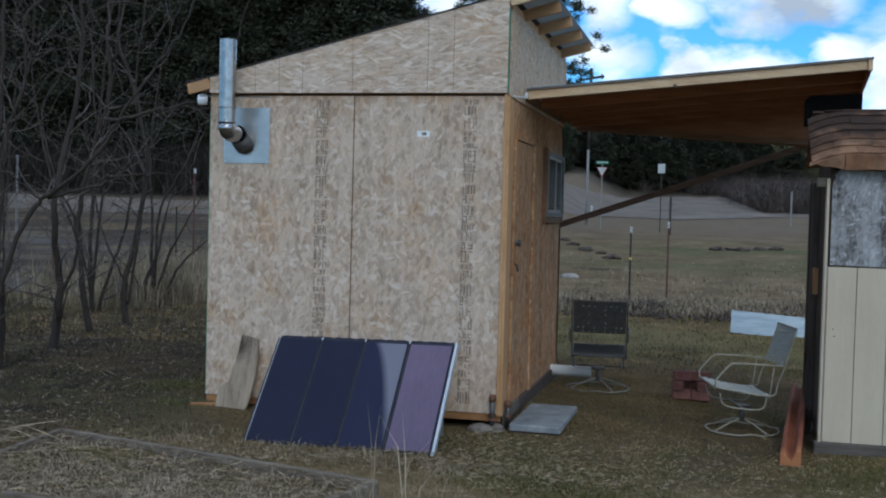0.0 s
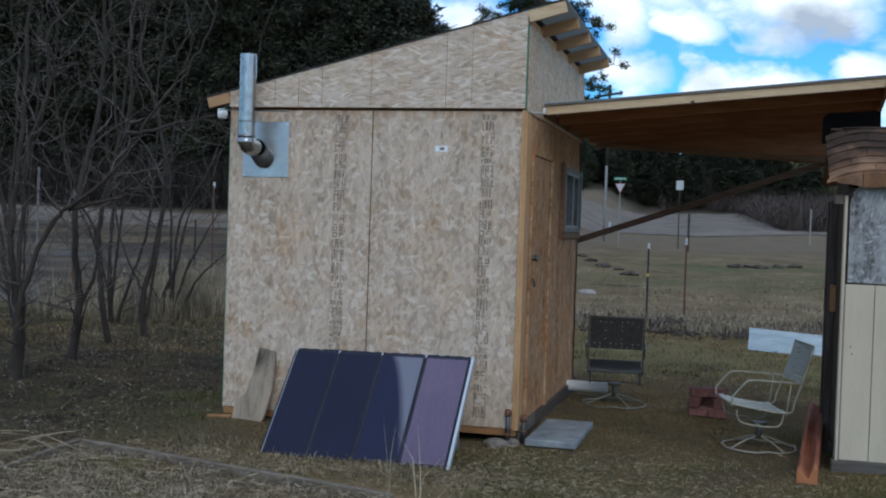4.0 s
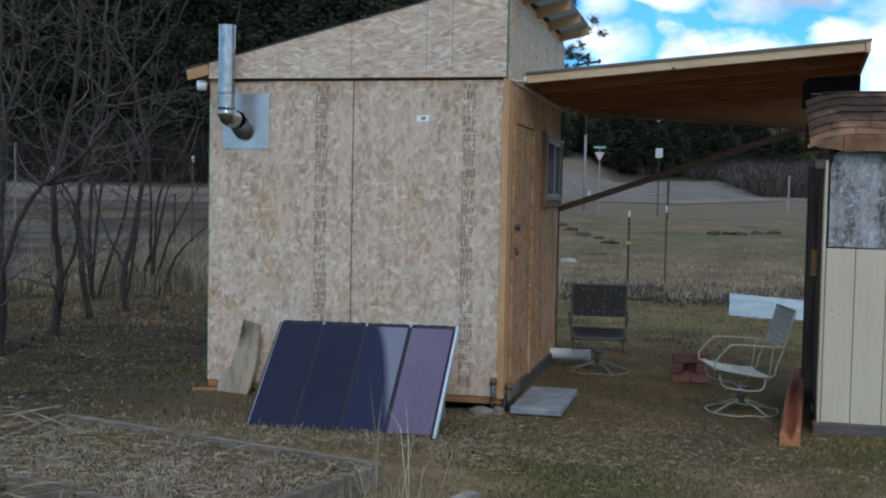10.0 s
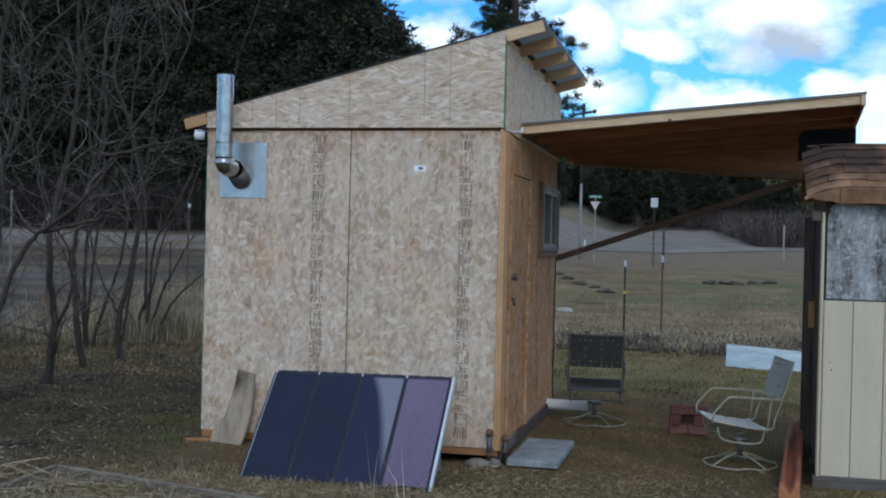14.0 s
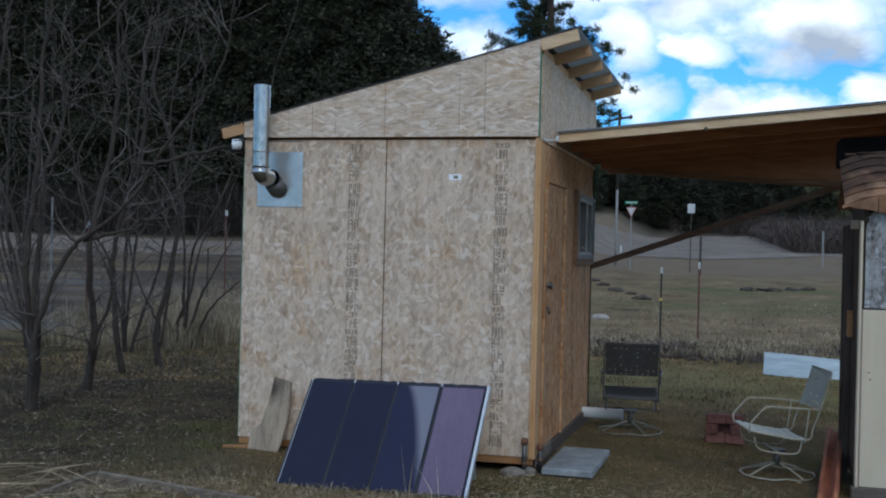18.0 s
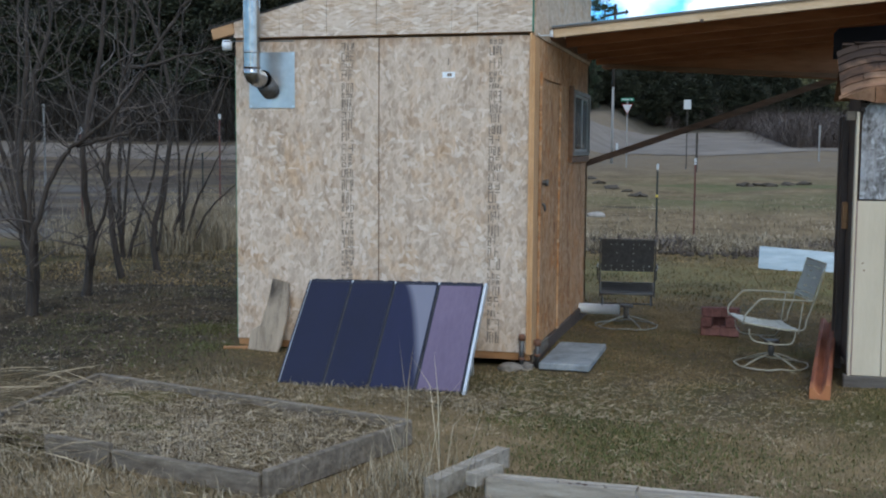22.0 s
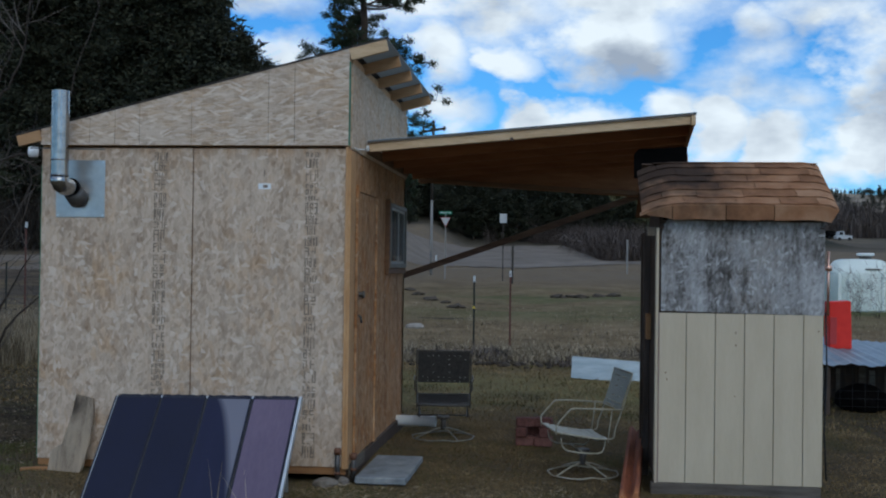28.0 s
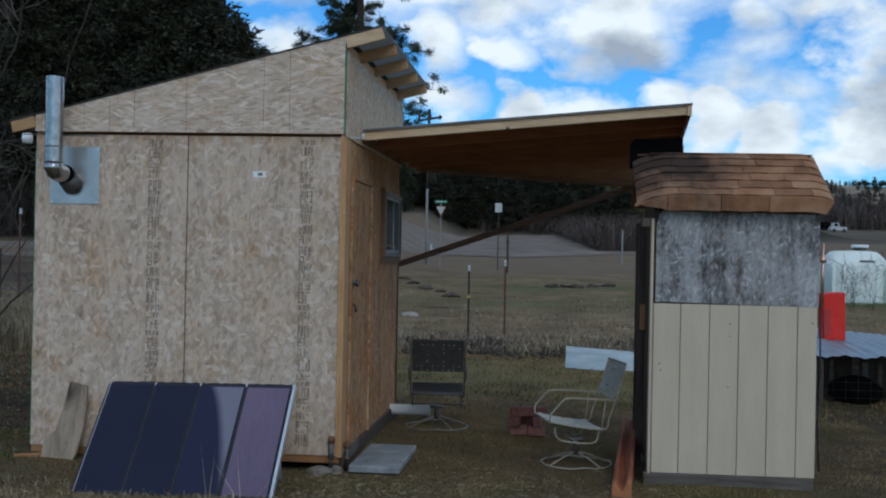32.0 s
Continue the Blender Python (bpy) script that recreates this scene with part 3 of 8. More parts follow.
DARK_WOOD = plain("dark_post_wood", (0.045, 0.032, 0.025), (0.11, 0.075, 0.055), 0.8, 6, stretch=(4, 4, 0.6))
BRACE_WOOD = plain("dark_brace_wood", (0.080, 0.046, 0.030), (0.19, 0.112, 0.070), 0.8, 6, stretch=(0.6, 4, 4))
GREY_WOOD = plain("weathered_grey_wood", (0.080, 0.062, 0.044), (0.29, 0.242, 0.188), 0.85, 4, stretch=(0.8, 6, 6), fine=55, bump=0.4, mid=(0.160, 0.130, 0.098))
SKID_WOOD = plain("dark_damp_skid", (0.055, 0.045, 0.036), (0.17, 0.145, 0.12), 0.85, 4, stretch=(0.8, 6, 6), fine=55, bump=0.4)
PALE_WOOD = plain("bleached_border_wood", (0.15, 0.125, 0.098), (0.46, 0.41, 0.34), 0.85, 4, stretch=(0.8, 6, 6), fine=55, bump=0.4, mid=(0.30, 0.262, 0.212))
PLANK_WOOD = plain("weathered_plank", (0.11, 0.08, 0.058), (0.45, 0.35, 0.255), 0.8, 3.5, stretch=(5, 5, 0.8), fine=45, bump=0.4, mid=(0.34, 0.27, 0.195))
GREEN_EDGE = plain("green_edge_seal", (0.03, 0.12, 0.075), (0.08, 0.24, 0.15), 0.6, 12)
ROOFING = plain("dark_roll_roofing", (0.028, 0.025, 0.023), (0.06, 0.052, 0.046), 0.85, 8)
FOIL = plain("grey_roof_underlay", (0.45, 0.48, 0.48), (0.62, 0.65, 0.65), 0.5, 5)
JOIST = plain("red_brown_joist", (0.25, 0.100, 0.043), (0.44, 0.20, 0.095), 0.7, 4, stretch=(0.6, 4, 4), fine=40)
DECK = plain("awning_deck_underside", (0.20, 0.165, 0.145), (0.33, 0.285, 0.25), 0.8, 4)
STEEL = plain("galvanised_steel", (0.27, 0.275, 0.275), (0.45, 0.455, 0.455), 0.24, 14, metal=1.0, bump=0.05, fine=90)
PLATE = plain("galvanised_plate", (0.42, 0.42, 0.41), (0.64, 0.635, 0.62), 0.36, 5, metal=0.95, bump=0.35, fine=7)
DARK_STEEL = plain("stove_thimble", (0.075, 0.07, 0.065), (0.17, 0.16, 0.15), 0.5, 10, metal=0.8)
WHITE_PLASTIC = plain("white_plastic", (0.72, 0.74, 0.75), (0.84, 0.86, 0.86), 0.45, 8, bump=0.03)
WHITE_FRAME = plain("white_vinyl", (0.29, 0.272, 0.245), (0.42, 0.398, 0.365), 0.5, 8, bump=0.03)
DULL_FRAME = plain("dull_window_vinyl", (0.15, 0.136, 0.118), (0.27, 0.25, 0.22), 0.6, 8, bump=0.03)
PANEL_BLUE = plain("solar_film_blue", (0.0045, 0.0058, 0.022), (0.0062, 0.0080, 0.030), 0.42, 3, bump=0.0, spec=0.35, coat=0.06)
# fourth film: the reflected violet sheen is put into its colour
PANEL_VIOLET = plain("solar_film_violet_sheen", (0.095, 0.068, 0.115), (0.165, 0.122, 0.18), 0.4, 2, bump=0.0, spec=0.4, coat=0.06, stretch=(1, 1, 0.3))
PANEL_GREY = plain("solar_film_painted_sheen", (0.007, 0.009, 0.034), (0.011, 0.013, 0.045), 0.42, 3.2, bump=0.0, spec=0.35, coat=0.06, stretch=(1.6, 1, 0.35))
PANEL_RIM = plain("panel_black_rim", (0.009, 0.010, 0.019), (0.022, 0.024, 0.04), 0.38, 8)
ALU = plain("aluminium_frame", (0.55, 0.58, 0.60), (0.72, 0.75, 0.77), 0.35, 10, metal=0.7, bump=0.03)
CONCRETE = plain("concrete_slab", (0.145, 0.147, 0.143), (0.345, 0.35, 0.34), 0.85, 7, bump=0.4, mid=(0.235, 0.25, 0.255))
STONE = plain("pale_stone", (0.20, 0.18, 0.155), (0.38, 0.35, 0.31), 0.9, 8, bump=0.4)
DULL_STONE = plain("dull_brown_stone", (0.11, 0.092, 0.072), (0.25, 0.215, 0.175), 0.9, 9, bump=0.5)
RUST = plain("rusty_pipe", (0.09, 0.04, 0.025), (0.26, 0.13, 0.08), 0.7, 18, metal=0.3)
IRON_RED = plain("red_lead_timber", (0.16, 0.05, 0.028), (0.34, 0.115, 0.055), 0.75, 5, stretch=(5, 0.7, 5))
BRICK = plain("red_brick", (0.11, 0.045, 0.038), (0.25, 0.115, 0.095), 0.9, 14, bump=0.5, random_tint=0.3)
SIDING = plain("cream_siding_paint", (0.50, 0.415, 0.295), (0.59, 0.50, 0.365), 0.6, 3, bump=0.06, fine=30, stretch=(3, 3, 0.5))
GROOVE = plain("siding_groove", (0.27, 0.245, 0.19), (0.38, 0.34, 0.265), 0.8, 6)
TRIM_PINK = plain("faded_red_trim", (0.22, 0.13, 0.11), (0.42, 0.32, 0.28), 0.8, 9, stretch=(3, 3, 0.7))
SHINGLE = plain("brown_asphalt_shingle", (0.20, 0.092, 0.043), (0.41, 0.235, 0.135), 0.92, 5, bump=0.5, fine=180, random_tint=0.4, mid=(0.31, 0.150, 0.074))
BLACK = plain("flat_black", (0.003, 0.003, 0.003), (0.007, 0.006, 0.006), 1.0, 6, spec=0.05)
SLING_DARK = plain("dark_mesh_sling", (0.065, 0.063, 0.060), (0.12, 0.115, 0.11), 0.8, 30)
SLING_PALE = plain("pale_mesh_sling", (0.58, 0.60, 0.57), (0.72, 0.74, 0.71), 0.75, 30)
CREAM_METAL = plain("cream_powder_coat", (0.25, 0.225, 0.165), (0.42, 0.385, 0.295), 0.5, 14, bump=0.04)
WORN_METAL = plain("worn_powder_coat", (0.06, 0.054, 0.046), (0.31, 0.30, 0.25), 0.55, 7, bump=0.05)
BROWN_METAL = plain("brown_powder_coat", (0.05, 0.048, 0.045), (0.11, 0.10, 0.09), 0.5, 12, bump=0.03)
ZINC_SHEET = plain("pale_corrugated_sheet", (0.16, 0.215, 0.255), (0.27, 0.335, 0.38), 0.45, 4, metal=0.2, bump=0.03)
PALE_SHEET = plain("pale_blue_roofing", (0.26, 0.34, 0.39), (0.50, 0.58, 0.62), 0.4, 3, metal=0.15, bump=0.05, stretch=(0.7, 1, 4))
RED_PLASTIC = plain("red_plastic", (0.62, 0.018, 0.010), (0.75, 0.03, 0.018), 0.45, 8, bump=0.02)
TANK_WHITE = plain("milky_poly_tank", (0.66, 0.73, 0.67), (0.82, 0.87, 0.81), 0.5, 3, bump=0.02)
CAGE_WIRE = plain("dark_cage_wire", (0.02, 0.02, 0.022), (0.06, 0.06, 0.06), 0.6, 10, metal=0.4)
COPPER = plain("copper_pipe", (0.62, 0.34, 0.24), (0.80, 0.52, 0.42), 0.35, 10, metal=0.9)
BARK = plain("grey_bark", (0.020, 0.0145, 0.0105), (0.070, 0.055, 0.044), 0.9, 8, stretch=(3, 3, 0.6), bump=0.5)
TWIG = plain("grey_twig_bark", (0.042, 0.033, 0.028), (0.158, 0.130, 0.112), 0.85, 6, bump=0.2)
PINE_BARK = plain("pine_bark", (0.030, 0.022, 0.016), (0.085, 0.060, 0.042), 0.95, 5, bump=0.6)
NEEDLES = leafy("fir_needles", [(0.15, (0.0095, 0.0115, 0.007)), (0.55, (0.027, 0.031, 0.017)), (0.95, (0.064, 0.065, 0.037))])
PINE_NEEDLES = leafy("pine_needles", [(0.15, (0.014, 0.022, 0.012)), (0.55, (0.032, 0.046, 0.022)), (0.95, (0.070, 0.085, 0.042))])
DRY_GRASS = leafy("dry_grass_blades", [(0.1, (0.085, 0.067, 0.043)), (0.45, (0.21, 0.168, 0.108)), (0.75, (0.38, 0.31, 0.208)), (0.95, (0.54, 0.46, 0.33))])
BED_GRASS = leafy("bed_grass_blades", [(0.05, (0.070, 0.051, 0.032)), (0.35, (0.165, 0.124, 0.078)), (0.65, (0.28, 0.22, 0.142)), (0.97, (0.45, 0.375, 0.28))], 0.7, 0.8, 1.3, 3.2)
LAWN_GRASS = leafy("lawn_blades", [(0.05, (0.076, 0.071, 0.020)), (0.25, (0.141, 0.106, 0.038)), (0.48, (0.213, 0.143, 0.062)), (0.72, (0.320, 0.222, 0.106)), (0.99, (0.47, 0.35, 0.185))], 0.7, 0.42, 2.3, 1.3)
GREEN_GRASS = leafy("green_blades", [(0.1, (0.060, 0.068, 0.020)), (0.9, (0.135, 0.138, 0.048))])
DULL_GRASS = leafy("dull_dead_blades", [(0.1, (0.040, 0.034, 0.018)), (0.5, (0.080, 0.065, 0.039)), (0.95, (0.18, 0.145, 0.095))])
FORE_GRASS = leafy("foreground_blades", [(0.05, (0.080, 0.088, 0.024)), (0.27, (0.125, 0.108, 0.048)), (0.48, (0.225, 0.158, 0.084)), (0.72, (0.335, 0.248, 0.145)), (0.99, (0.50, 0.405, 0.27))], 0.7, 0.5, 2.6, 2.1)
FAR_BRUSH = leafy("far_bare_trees", [(0.1, (0.060, 0.048, 0.042)), (0.9, (0.155, 0.125, 0.108))])
# lighter needles: sunlight on the far trees is put into the colour
LIT_NEEDLES = leafy("painted_sunlit_needles", [(0.15, (0.06, 0.062, 0.026)), (0.9, (0.16, 0.152, 0.078))])
DIM_BRUSH = leafy("dim_bare_brush", [(0.1, (0.018, 0.015, 0.012)), (0.9, (0.055, 0.045, 0.036))])
BRUSH = leafy("bare_brush", [(0.1, (0.052, 0.040, 0.034)), (0.9, (0.155, 0.122, 0.104))])
GROUND = ground_material()
GRAVEL = plain("gravel_road", (0.112, 0.092, 0.073), (0.225, 0.190, 0.156), 0.95, 0.45, bump=0.4, fine=14)
PRINT = plain("faded_black_print", (0.135, 0.105, 0.08), (0.30, 0.24, 0.185), 0.85, 18, bump=0.0)
SIGN_WHITE = plain("sign_white", (0.42, 0.44, 0.44), (0.54, 0.56, 0.56), 0.5, 3, bump=0.0)
SIGN_RED = plain("sign_red", (0.40, 0.03, 0.03), (0.48, 0.05, 0.05), 0.5, 3, bump=0.0)
SIGN_GREEN = plain("sign_green", (0.01, 0.16, 0.09), (0.02, 0.22, 0.12), 0.5, 3, bump=0.0)
POLE_WOOD = plain("pale_pole_wood", (0.18, 0.175, 0.165), (0.30, 0.29, 0.275), 0.9, 3)
DARK_POLE = plain("dark_pole_wood", (0.035, 0.03, 0.027), (0.07, 0.06, 0.05), 0.9, 3)
POST_GREEN = plain("black_green_post_paint", (0.012, 0.016, 0.014), (0.035, 0.04, 0.035), 0.6, 10)
POST_RED = plain("rust_red_post_paint", (0.085, 0.032, 0.026), (0.16, 0.065, 0.05), 0.6, 10)
POST_YELLOW = plain("yellow_post_band", (0.5, 0.36, 0.05), (0.6, 0.45, 0.09), 0.6, 10)
GLASS = glass_material("window_glass", (0.55, 0.58, 0.57))
DARK_ROOM = plain("unlit_interior", (0.05, 0.045, 0.04), (0.09, 0.08, 0.07), 0.9, 3)
CURTAIN = plain("dim_curtain", (0.015, 0.015, 0.015), (0.06, 0.06, 0.06), 0.9, 8, stretch=(1, 8, 0.5))



def make_translucent(m, light, share):
    """Lets some of the light from above through a thin sheet."""
    t = m.node_tree
    b = next(n for n in t.nodes if n.type == "BSDF_PRINCIPLED")
    out = next(n for n in t.nodes if n.type == "OUTPUT_MATERIAL")
    tr = t.nodes.new("ShaderNodeBsdfTranslucent")
    tr.inputs[0].default_value = (*light, 1)
    mx = t.nodes.new("ShaderNodeMixShader")
    mx.inputs[0].default_value = share
    t.links.new(b.outputs[0], mx.inputs[1])
    t.links.new(tr.outputs[0], mx.inputs[2])
    t.links.new(mx.outputs[0], out.inputs[0])


def add_painted_sheen(m, x0, x1, z1, color):
    """A painted reflection wedge on one film: wide at the top, narrowing along a curve to the lower corner."""
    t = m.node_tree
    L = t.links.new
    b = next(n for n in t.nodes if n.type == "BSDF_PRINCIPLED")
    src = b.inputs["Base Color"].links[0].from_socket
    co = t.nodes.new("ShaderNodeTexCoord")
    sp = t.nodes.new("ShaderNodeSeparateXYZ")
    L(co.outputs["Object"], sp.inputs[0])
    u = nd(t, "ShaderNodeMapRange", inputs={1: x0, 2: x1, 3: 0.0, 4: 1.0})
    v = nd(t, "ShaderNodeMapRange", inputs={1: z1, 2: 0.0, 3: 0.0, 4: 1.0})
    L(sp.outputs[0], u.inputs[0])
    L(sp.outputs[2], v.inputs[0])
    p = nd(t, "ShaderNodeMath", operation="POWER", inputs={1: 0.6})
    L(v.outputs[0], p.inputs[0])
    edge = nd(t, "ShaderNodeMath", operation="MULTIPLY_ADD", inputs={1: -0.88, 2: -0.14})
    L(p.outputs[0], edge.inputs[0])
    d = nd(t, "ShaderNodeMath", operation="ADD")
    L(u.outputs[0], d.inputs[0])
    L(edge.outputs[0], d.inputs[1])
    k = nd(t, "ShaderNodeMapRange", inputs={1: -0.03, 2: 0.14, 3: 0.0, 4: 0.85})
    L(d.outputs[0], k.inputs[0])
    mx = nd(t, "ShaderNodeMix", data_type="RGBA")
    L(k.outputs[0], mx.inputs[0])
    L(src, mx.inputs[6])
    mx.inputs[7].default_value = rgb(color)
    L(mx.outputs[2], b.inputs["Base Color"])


# pale sky reflection painted into the third film's base colour
add_painted_sheen(PANEL_GREY, 0.701, 1.034, 0.94, (0.20, 0.198, 0.24))
make_translucent(FOIL, (0.36, 0.37, 0.36), 0.55)
make_translucent(SLING_PALE, (0.74, 0.75, 0.66), 0.32)
RUBBER = plain("black_rubber", (0.012, 0.012, 0.012), (0.03, 0.03, 0.03), 0.7, 10)


# ---- ground, road ----
def make_ground():
    xs = np.unique(np.concatenate([np.linspace(-14, 12, 131), np.linspace(-60, 60, 121), np.linspace(-1500, 1500, 121)]))
    ys = np.unique(np.concatenate([np.linspace(-12, 16, 141), np.linspace(16, 110, 95), np.linspace(-1500, -12, 30), np.linspace(110, 2600, 120)]))
    X, Y = np.meshgrid(xs, ys)
    Z = ground_z(X, Y)
    v = np.stack([X.ravel(), Y.ravel(), Z.ravel()], 1)
    w, h = len(xs), len(ys)
    i = np.arange((h - 1) * w).reshape(h - 1, w)[:, :-1].ravel()
    tris = np.concatenate([np.stack([i, i + 1, i + w + 1], 1), np.stack([i, i + w + 1, i + w], 1)])
    me = fast_mesh("ground", v, tris, GROUND)
    me.polygons.foreach_set("use_smooth", np.ones(len(tris), bool))
    tagged(new("ground", me), "dry winter lawn and field of dead grass", "ground", kind="structure")
    # the gravel road, a strip that follows the slope
    xs = np.unique(np.concatenate([np.linspace(-160, 160, 81), np.linspace(-24, 12, 145)]))
    v, f = [], []
    for x in xs:
        for k in range(9):
            near = float(np.interp(x, (-40, -30, -23, -18, -9, -6, -3, 0, 4, 8), (43.8, 42.5, 41, 45, 49, 50.5, 49.5, 50, 53, 54)))
            far = float(np.interp(x, (-40, -26, -22, -16, -9, -7.4, -5.8, 1.8, 4.2, 7), (48.8, 47.8, 48.5, 54, 59, 61, 72, 77, 59, 56)))
            near += 0.9 * noise.noise(Vector((x * 0.45, 0, 0))) + 0.5 * noise.noise(Vector((x * 1.7, 3, 0)))
            far += 0.9 * noise.noise(Vector((x * 0.4, 7, 0)))
            y = near + k * (far - near) / 8
            v.append((x, y, float(ground_z(x, y)) + 0.03))
    for a in range(len(xs) - 1):
        for k in range(8):
            p = a * 9 + k
            f.append((p, p + 9, p + 10, p + 1))
    tagged(part("road", (v, f), GRAVEL), "wide grey gravel road climbing past the field", "road", kind="structure")


make_ground()


# ---- the cabin ----
CW, CL, ZB, ZT = 2.44, 3.08, 0.12, 2.56
SLOPE = (3.30 - 2.69) / 2.42


def roof_line(x):
    """Underside of the roof sheets on the gable."""
    return 3.30 + SLOPE * x


def make_cabin():
    cabin = thing("cabin", (0, 0, 0), 0, "unfinished strand-board cabin with a sloping shed roof on skids", "cabin")
    # front, lower sheets
    front = part("front_wall", wall_frame_bm(), PINE_DARK, cabin, "rough top plate behind the boards")
    for x in (-CW + 0.10, -1.83, -1.22, -0.61, -0.06):
        bm = bmesh.new()
        box(bm, (x - 0.019, 0.014, ZB), (x + 0.019, 0.10, ZT - 0.061))
        part("stud", bm, PINE_DARK, front)
    for a, b in ((-CW, -1.2245), (-1.2155, 0.0)):
        bm = bmesh.new()
        box(bm, (a, 0.0, ZB), (b, 0.012, ZT - 0.020), 0.0015)
        part("osb_sheet", bm, OSB_FRONT, front)
    # gable pieces, proud of the sheets below
    gable = part("gable_wall", gable_bm(), PINE, cabin)
    cuts = [-CW, -2.045, -1.843, -1.644, -1.232, -0.627, -0.424, 0.0]
    for a, b in zip(cuts, cuts[1:]):
        bm = bmesh.new()
        g = 0.0018
        prism(bm, [(a + g, ZT + 0.003), (b - g, ZT + 0.003), (b - g, roof_line(b - g)), (a + g, roof_line(a + g))], 0.014, "y", -0.030)
        part("gable_board", bm, OSB_GABLE, gable)
    # side towards the awning, with door and window openings
    side = part("side_wall", side_frame_bm(), PINE, cabin)
    d0, d1, dz = 0.36, 1.26, 2.24
    w0, w1, wz0, wz1 = 1.87, 2.93, 1.63, 2.235
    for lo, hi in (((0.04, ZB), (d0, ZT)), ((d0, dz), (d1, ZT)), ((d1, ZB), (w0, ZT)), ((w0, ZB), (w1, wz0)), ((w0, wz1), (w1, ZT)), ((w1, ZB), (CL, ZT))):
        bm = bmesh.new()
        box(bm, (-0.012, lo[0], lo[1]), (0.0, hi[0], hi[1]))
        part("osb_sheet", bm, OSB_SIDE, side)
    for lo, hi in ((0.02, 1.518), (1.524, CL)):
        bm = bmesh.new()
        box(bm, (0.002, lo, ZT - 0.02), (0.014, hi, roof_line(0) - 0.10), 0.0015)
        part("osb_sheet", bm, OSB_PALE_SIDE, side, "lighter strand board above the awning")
    bm = bmesh.new()
    box(bm, (0.003, 1.5185, ZT), (0.0135, 1.5235, roof_line(0) - 0.10))
    part("edge_seal", bm, GREEN_EDGE, side, "green factory-sealed board edge")
    # plain far walls
    bm = bmesh.new()
    prism(bm, [(-CW, ZB), (0, ZB), (0, roof_line(0)), (-CW, roof_line(-CW))], 0.09, "y", CL - 0.09)
    part("back_wall", bm, OSB_FRONT, cabin)
    bm = bmesh.new()
    box(bm, (-CW, 0.012, ZB), (-CW + 0.09, CL - 0.09, 2.62))
    part("far_side_wall", bm, OSB_SIDE, cabin)
    bm = bmesh.new()
    box(bm, (-CW + 0.09, 0.1, ZB), (-0.1, CL - 0.09, ZB + 0.03))
    part("floor", bm, DARK_ROOM, cabin)
    # corner boards
    bm = bmesh.new()
    box(bm, (-0.024, -0.020, ZB - 0.01), (-0.001, 0.0, ZT - 0.006), 0.003)
    part("corner_board", bm, PINE, cabin, "pale new pine corner board")
    bm = bmesh.new()
    box(bm, (0.0, -0.018, ZB - 0.01), (0.020, 0.17, ZT - 0.03), 0.003)
    part("corner_board", bm, PINE, cabin, "pale new pine corner board")
    # painted edges of the sheets
    bm = bmesh.new()
    box(bm, (-0.003, -0.032, ZT), (0.006, -0.002, roof_line(0) - 0.10))
    part("edge_seal", bm, GREEN_EDGE, cabin, "green factory-sealed board edge")
    bm = bmesh.new()
    box(bm, (-CW - 0.006, 0.001, ZB), (-CW, 0.013, ZT - 0.15))
    part("edge_seal", bm, GREEN_EDGE, cabin, "green factory-sealed board edge")
    # sill and skids
    bm = bmesh.new()
    box(bm, (-CW, 0.014, 0.06), (0.0, 0.05, ZB), 0.003)
    part("sill", bm, ORANGE_WOOD, cabin)
    for x in (-CW + 0.02, -0.07):
        bm = bmesh.new()
        box(bm, (x, 0.05, -0.02), (x + 0.09, CL, ZB), 0.006)
        part("skid", bm, DARK_WOOD, cabin)
    bm = bmesh.new()
    box(bm, (0.001, 0.05, 0.04), (0.022, 0.75, 0.135), 0.003)
    part("skirt_board", bm, GREY_WOOD, cabin, "pale weathered skirt board")
    # roof: sheets, underlay, rafters
    roof = part("roof", roof_bm(0.0, 0.014, -2.655, 0.012), ROOFING, cabin, "thin dark roll roofing over boards")
    for y in (-0.036, 0.62, 1.32, 2.03, 2.76):
        bm = bmesh.new()
        x0, x1 = -0.02, 0.285
        if y < 0:
            x0 = 0.002
        beam(bm, (x0, y + 0.019, roof_line(x0) - 0.047), (x1, y + 0.019, roof_line(x1) - 0.047), 0.038, 0.089, 0.003)
        part("rafter_tail", bm, PINE_H if y < 0 else RAFTER_SHADED, roof)
        bm = bmesh.new()
        beam(bm, (-2.63, y + 0.019, roof_line(-2.63) - 0.047), (-CW - 0.0, y + 0.019, roof_line(-CW) - 0.047), 0.038, 0.085, 0.003)
        part("rafter_tail", bm, RAFTER_SHADED, roof)
    for y, w in ((-0.035, 0.695), (0.664, 0.696), (1.364, 0.706), (2.074, 1.03)):
        bm = bmesh.new()
        prism(bm, [(0.016, roof_line(0.016) + 0.001), (0.285, roof_line(0.285) + 0.001), (0.285, roof_line(0.285) + 0.005), (0.016, roof_line(0.016) + 0.005)], w, "y", y)
        part("eave_sheet", bm, FOIL, roof, "pale translucent sheet between the rafters")
    bm = bmesh.new()
    prism(bm, [(0.013, roof_line(0.013) + 0.006), (0.292, roof_line(0.292) + 0.006), (0.292, roof_line(0.292) + 0.014), (0.013, roof_line(0.013) + 0.014)], 0.07, "y", -0.045)
    part("drip_edge", bm, ROOFING, roof)
    # door with frame, no step
    door = part("door", door_bm(d0, d1, dz), OSB_SIDE, cabin, "flush strand-board door, shut")
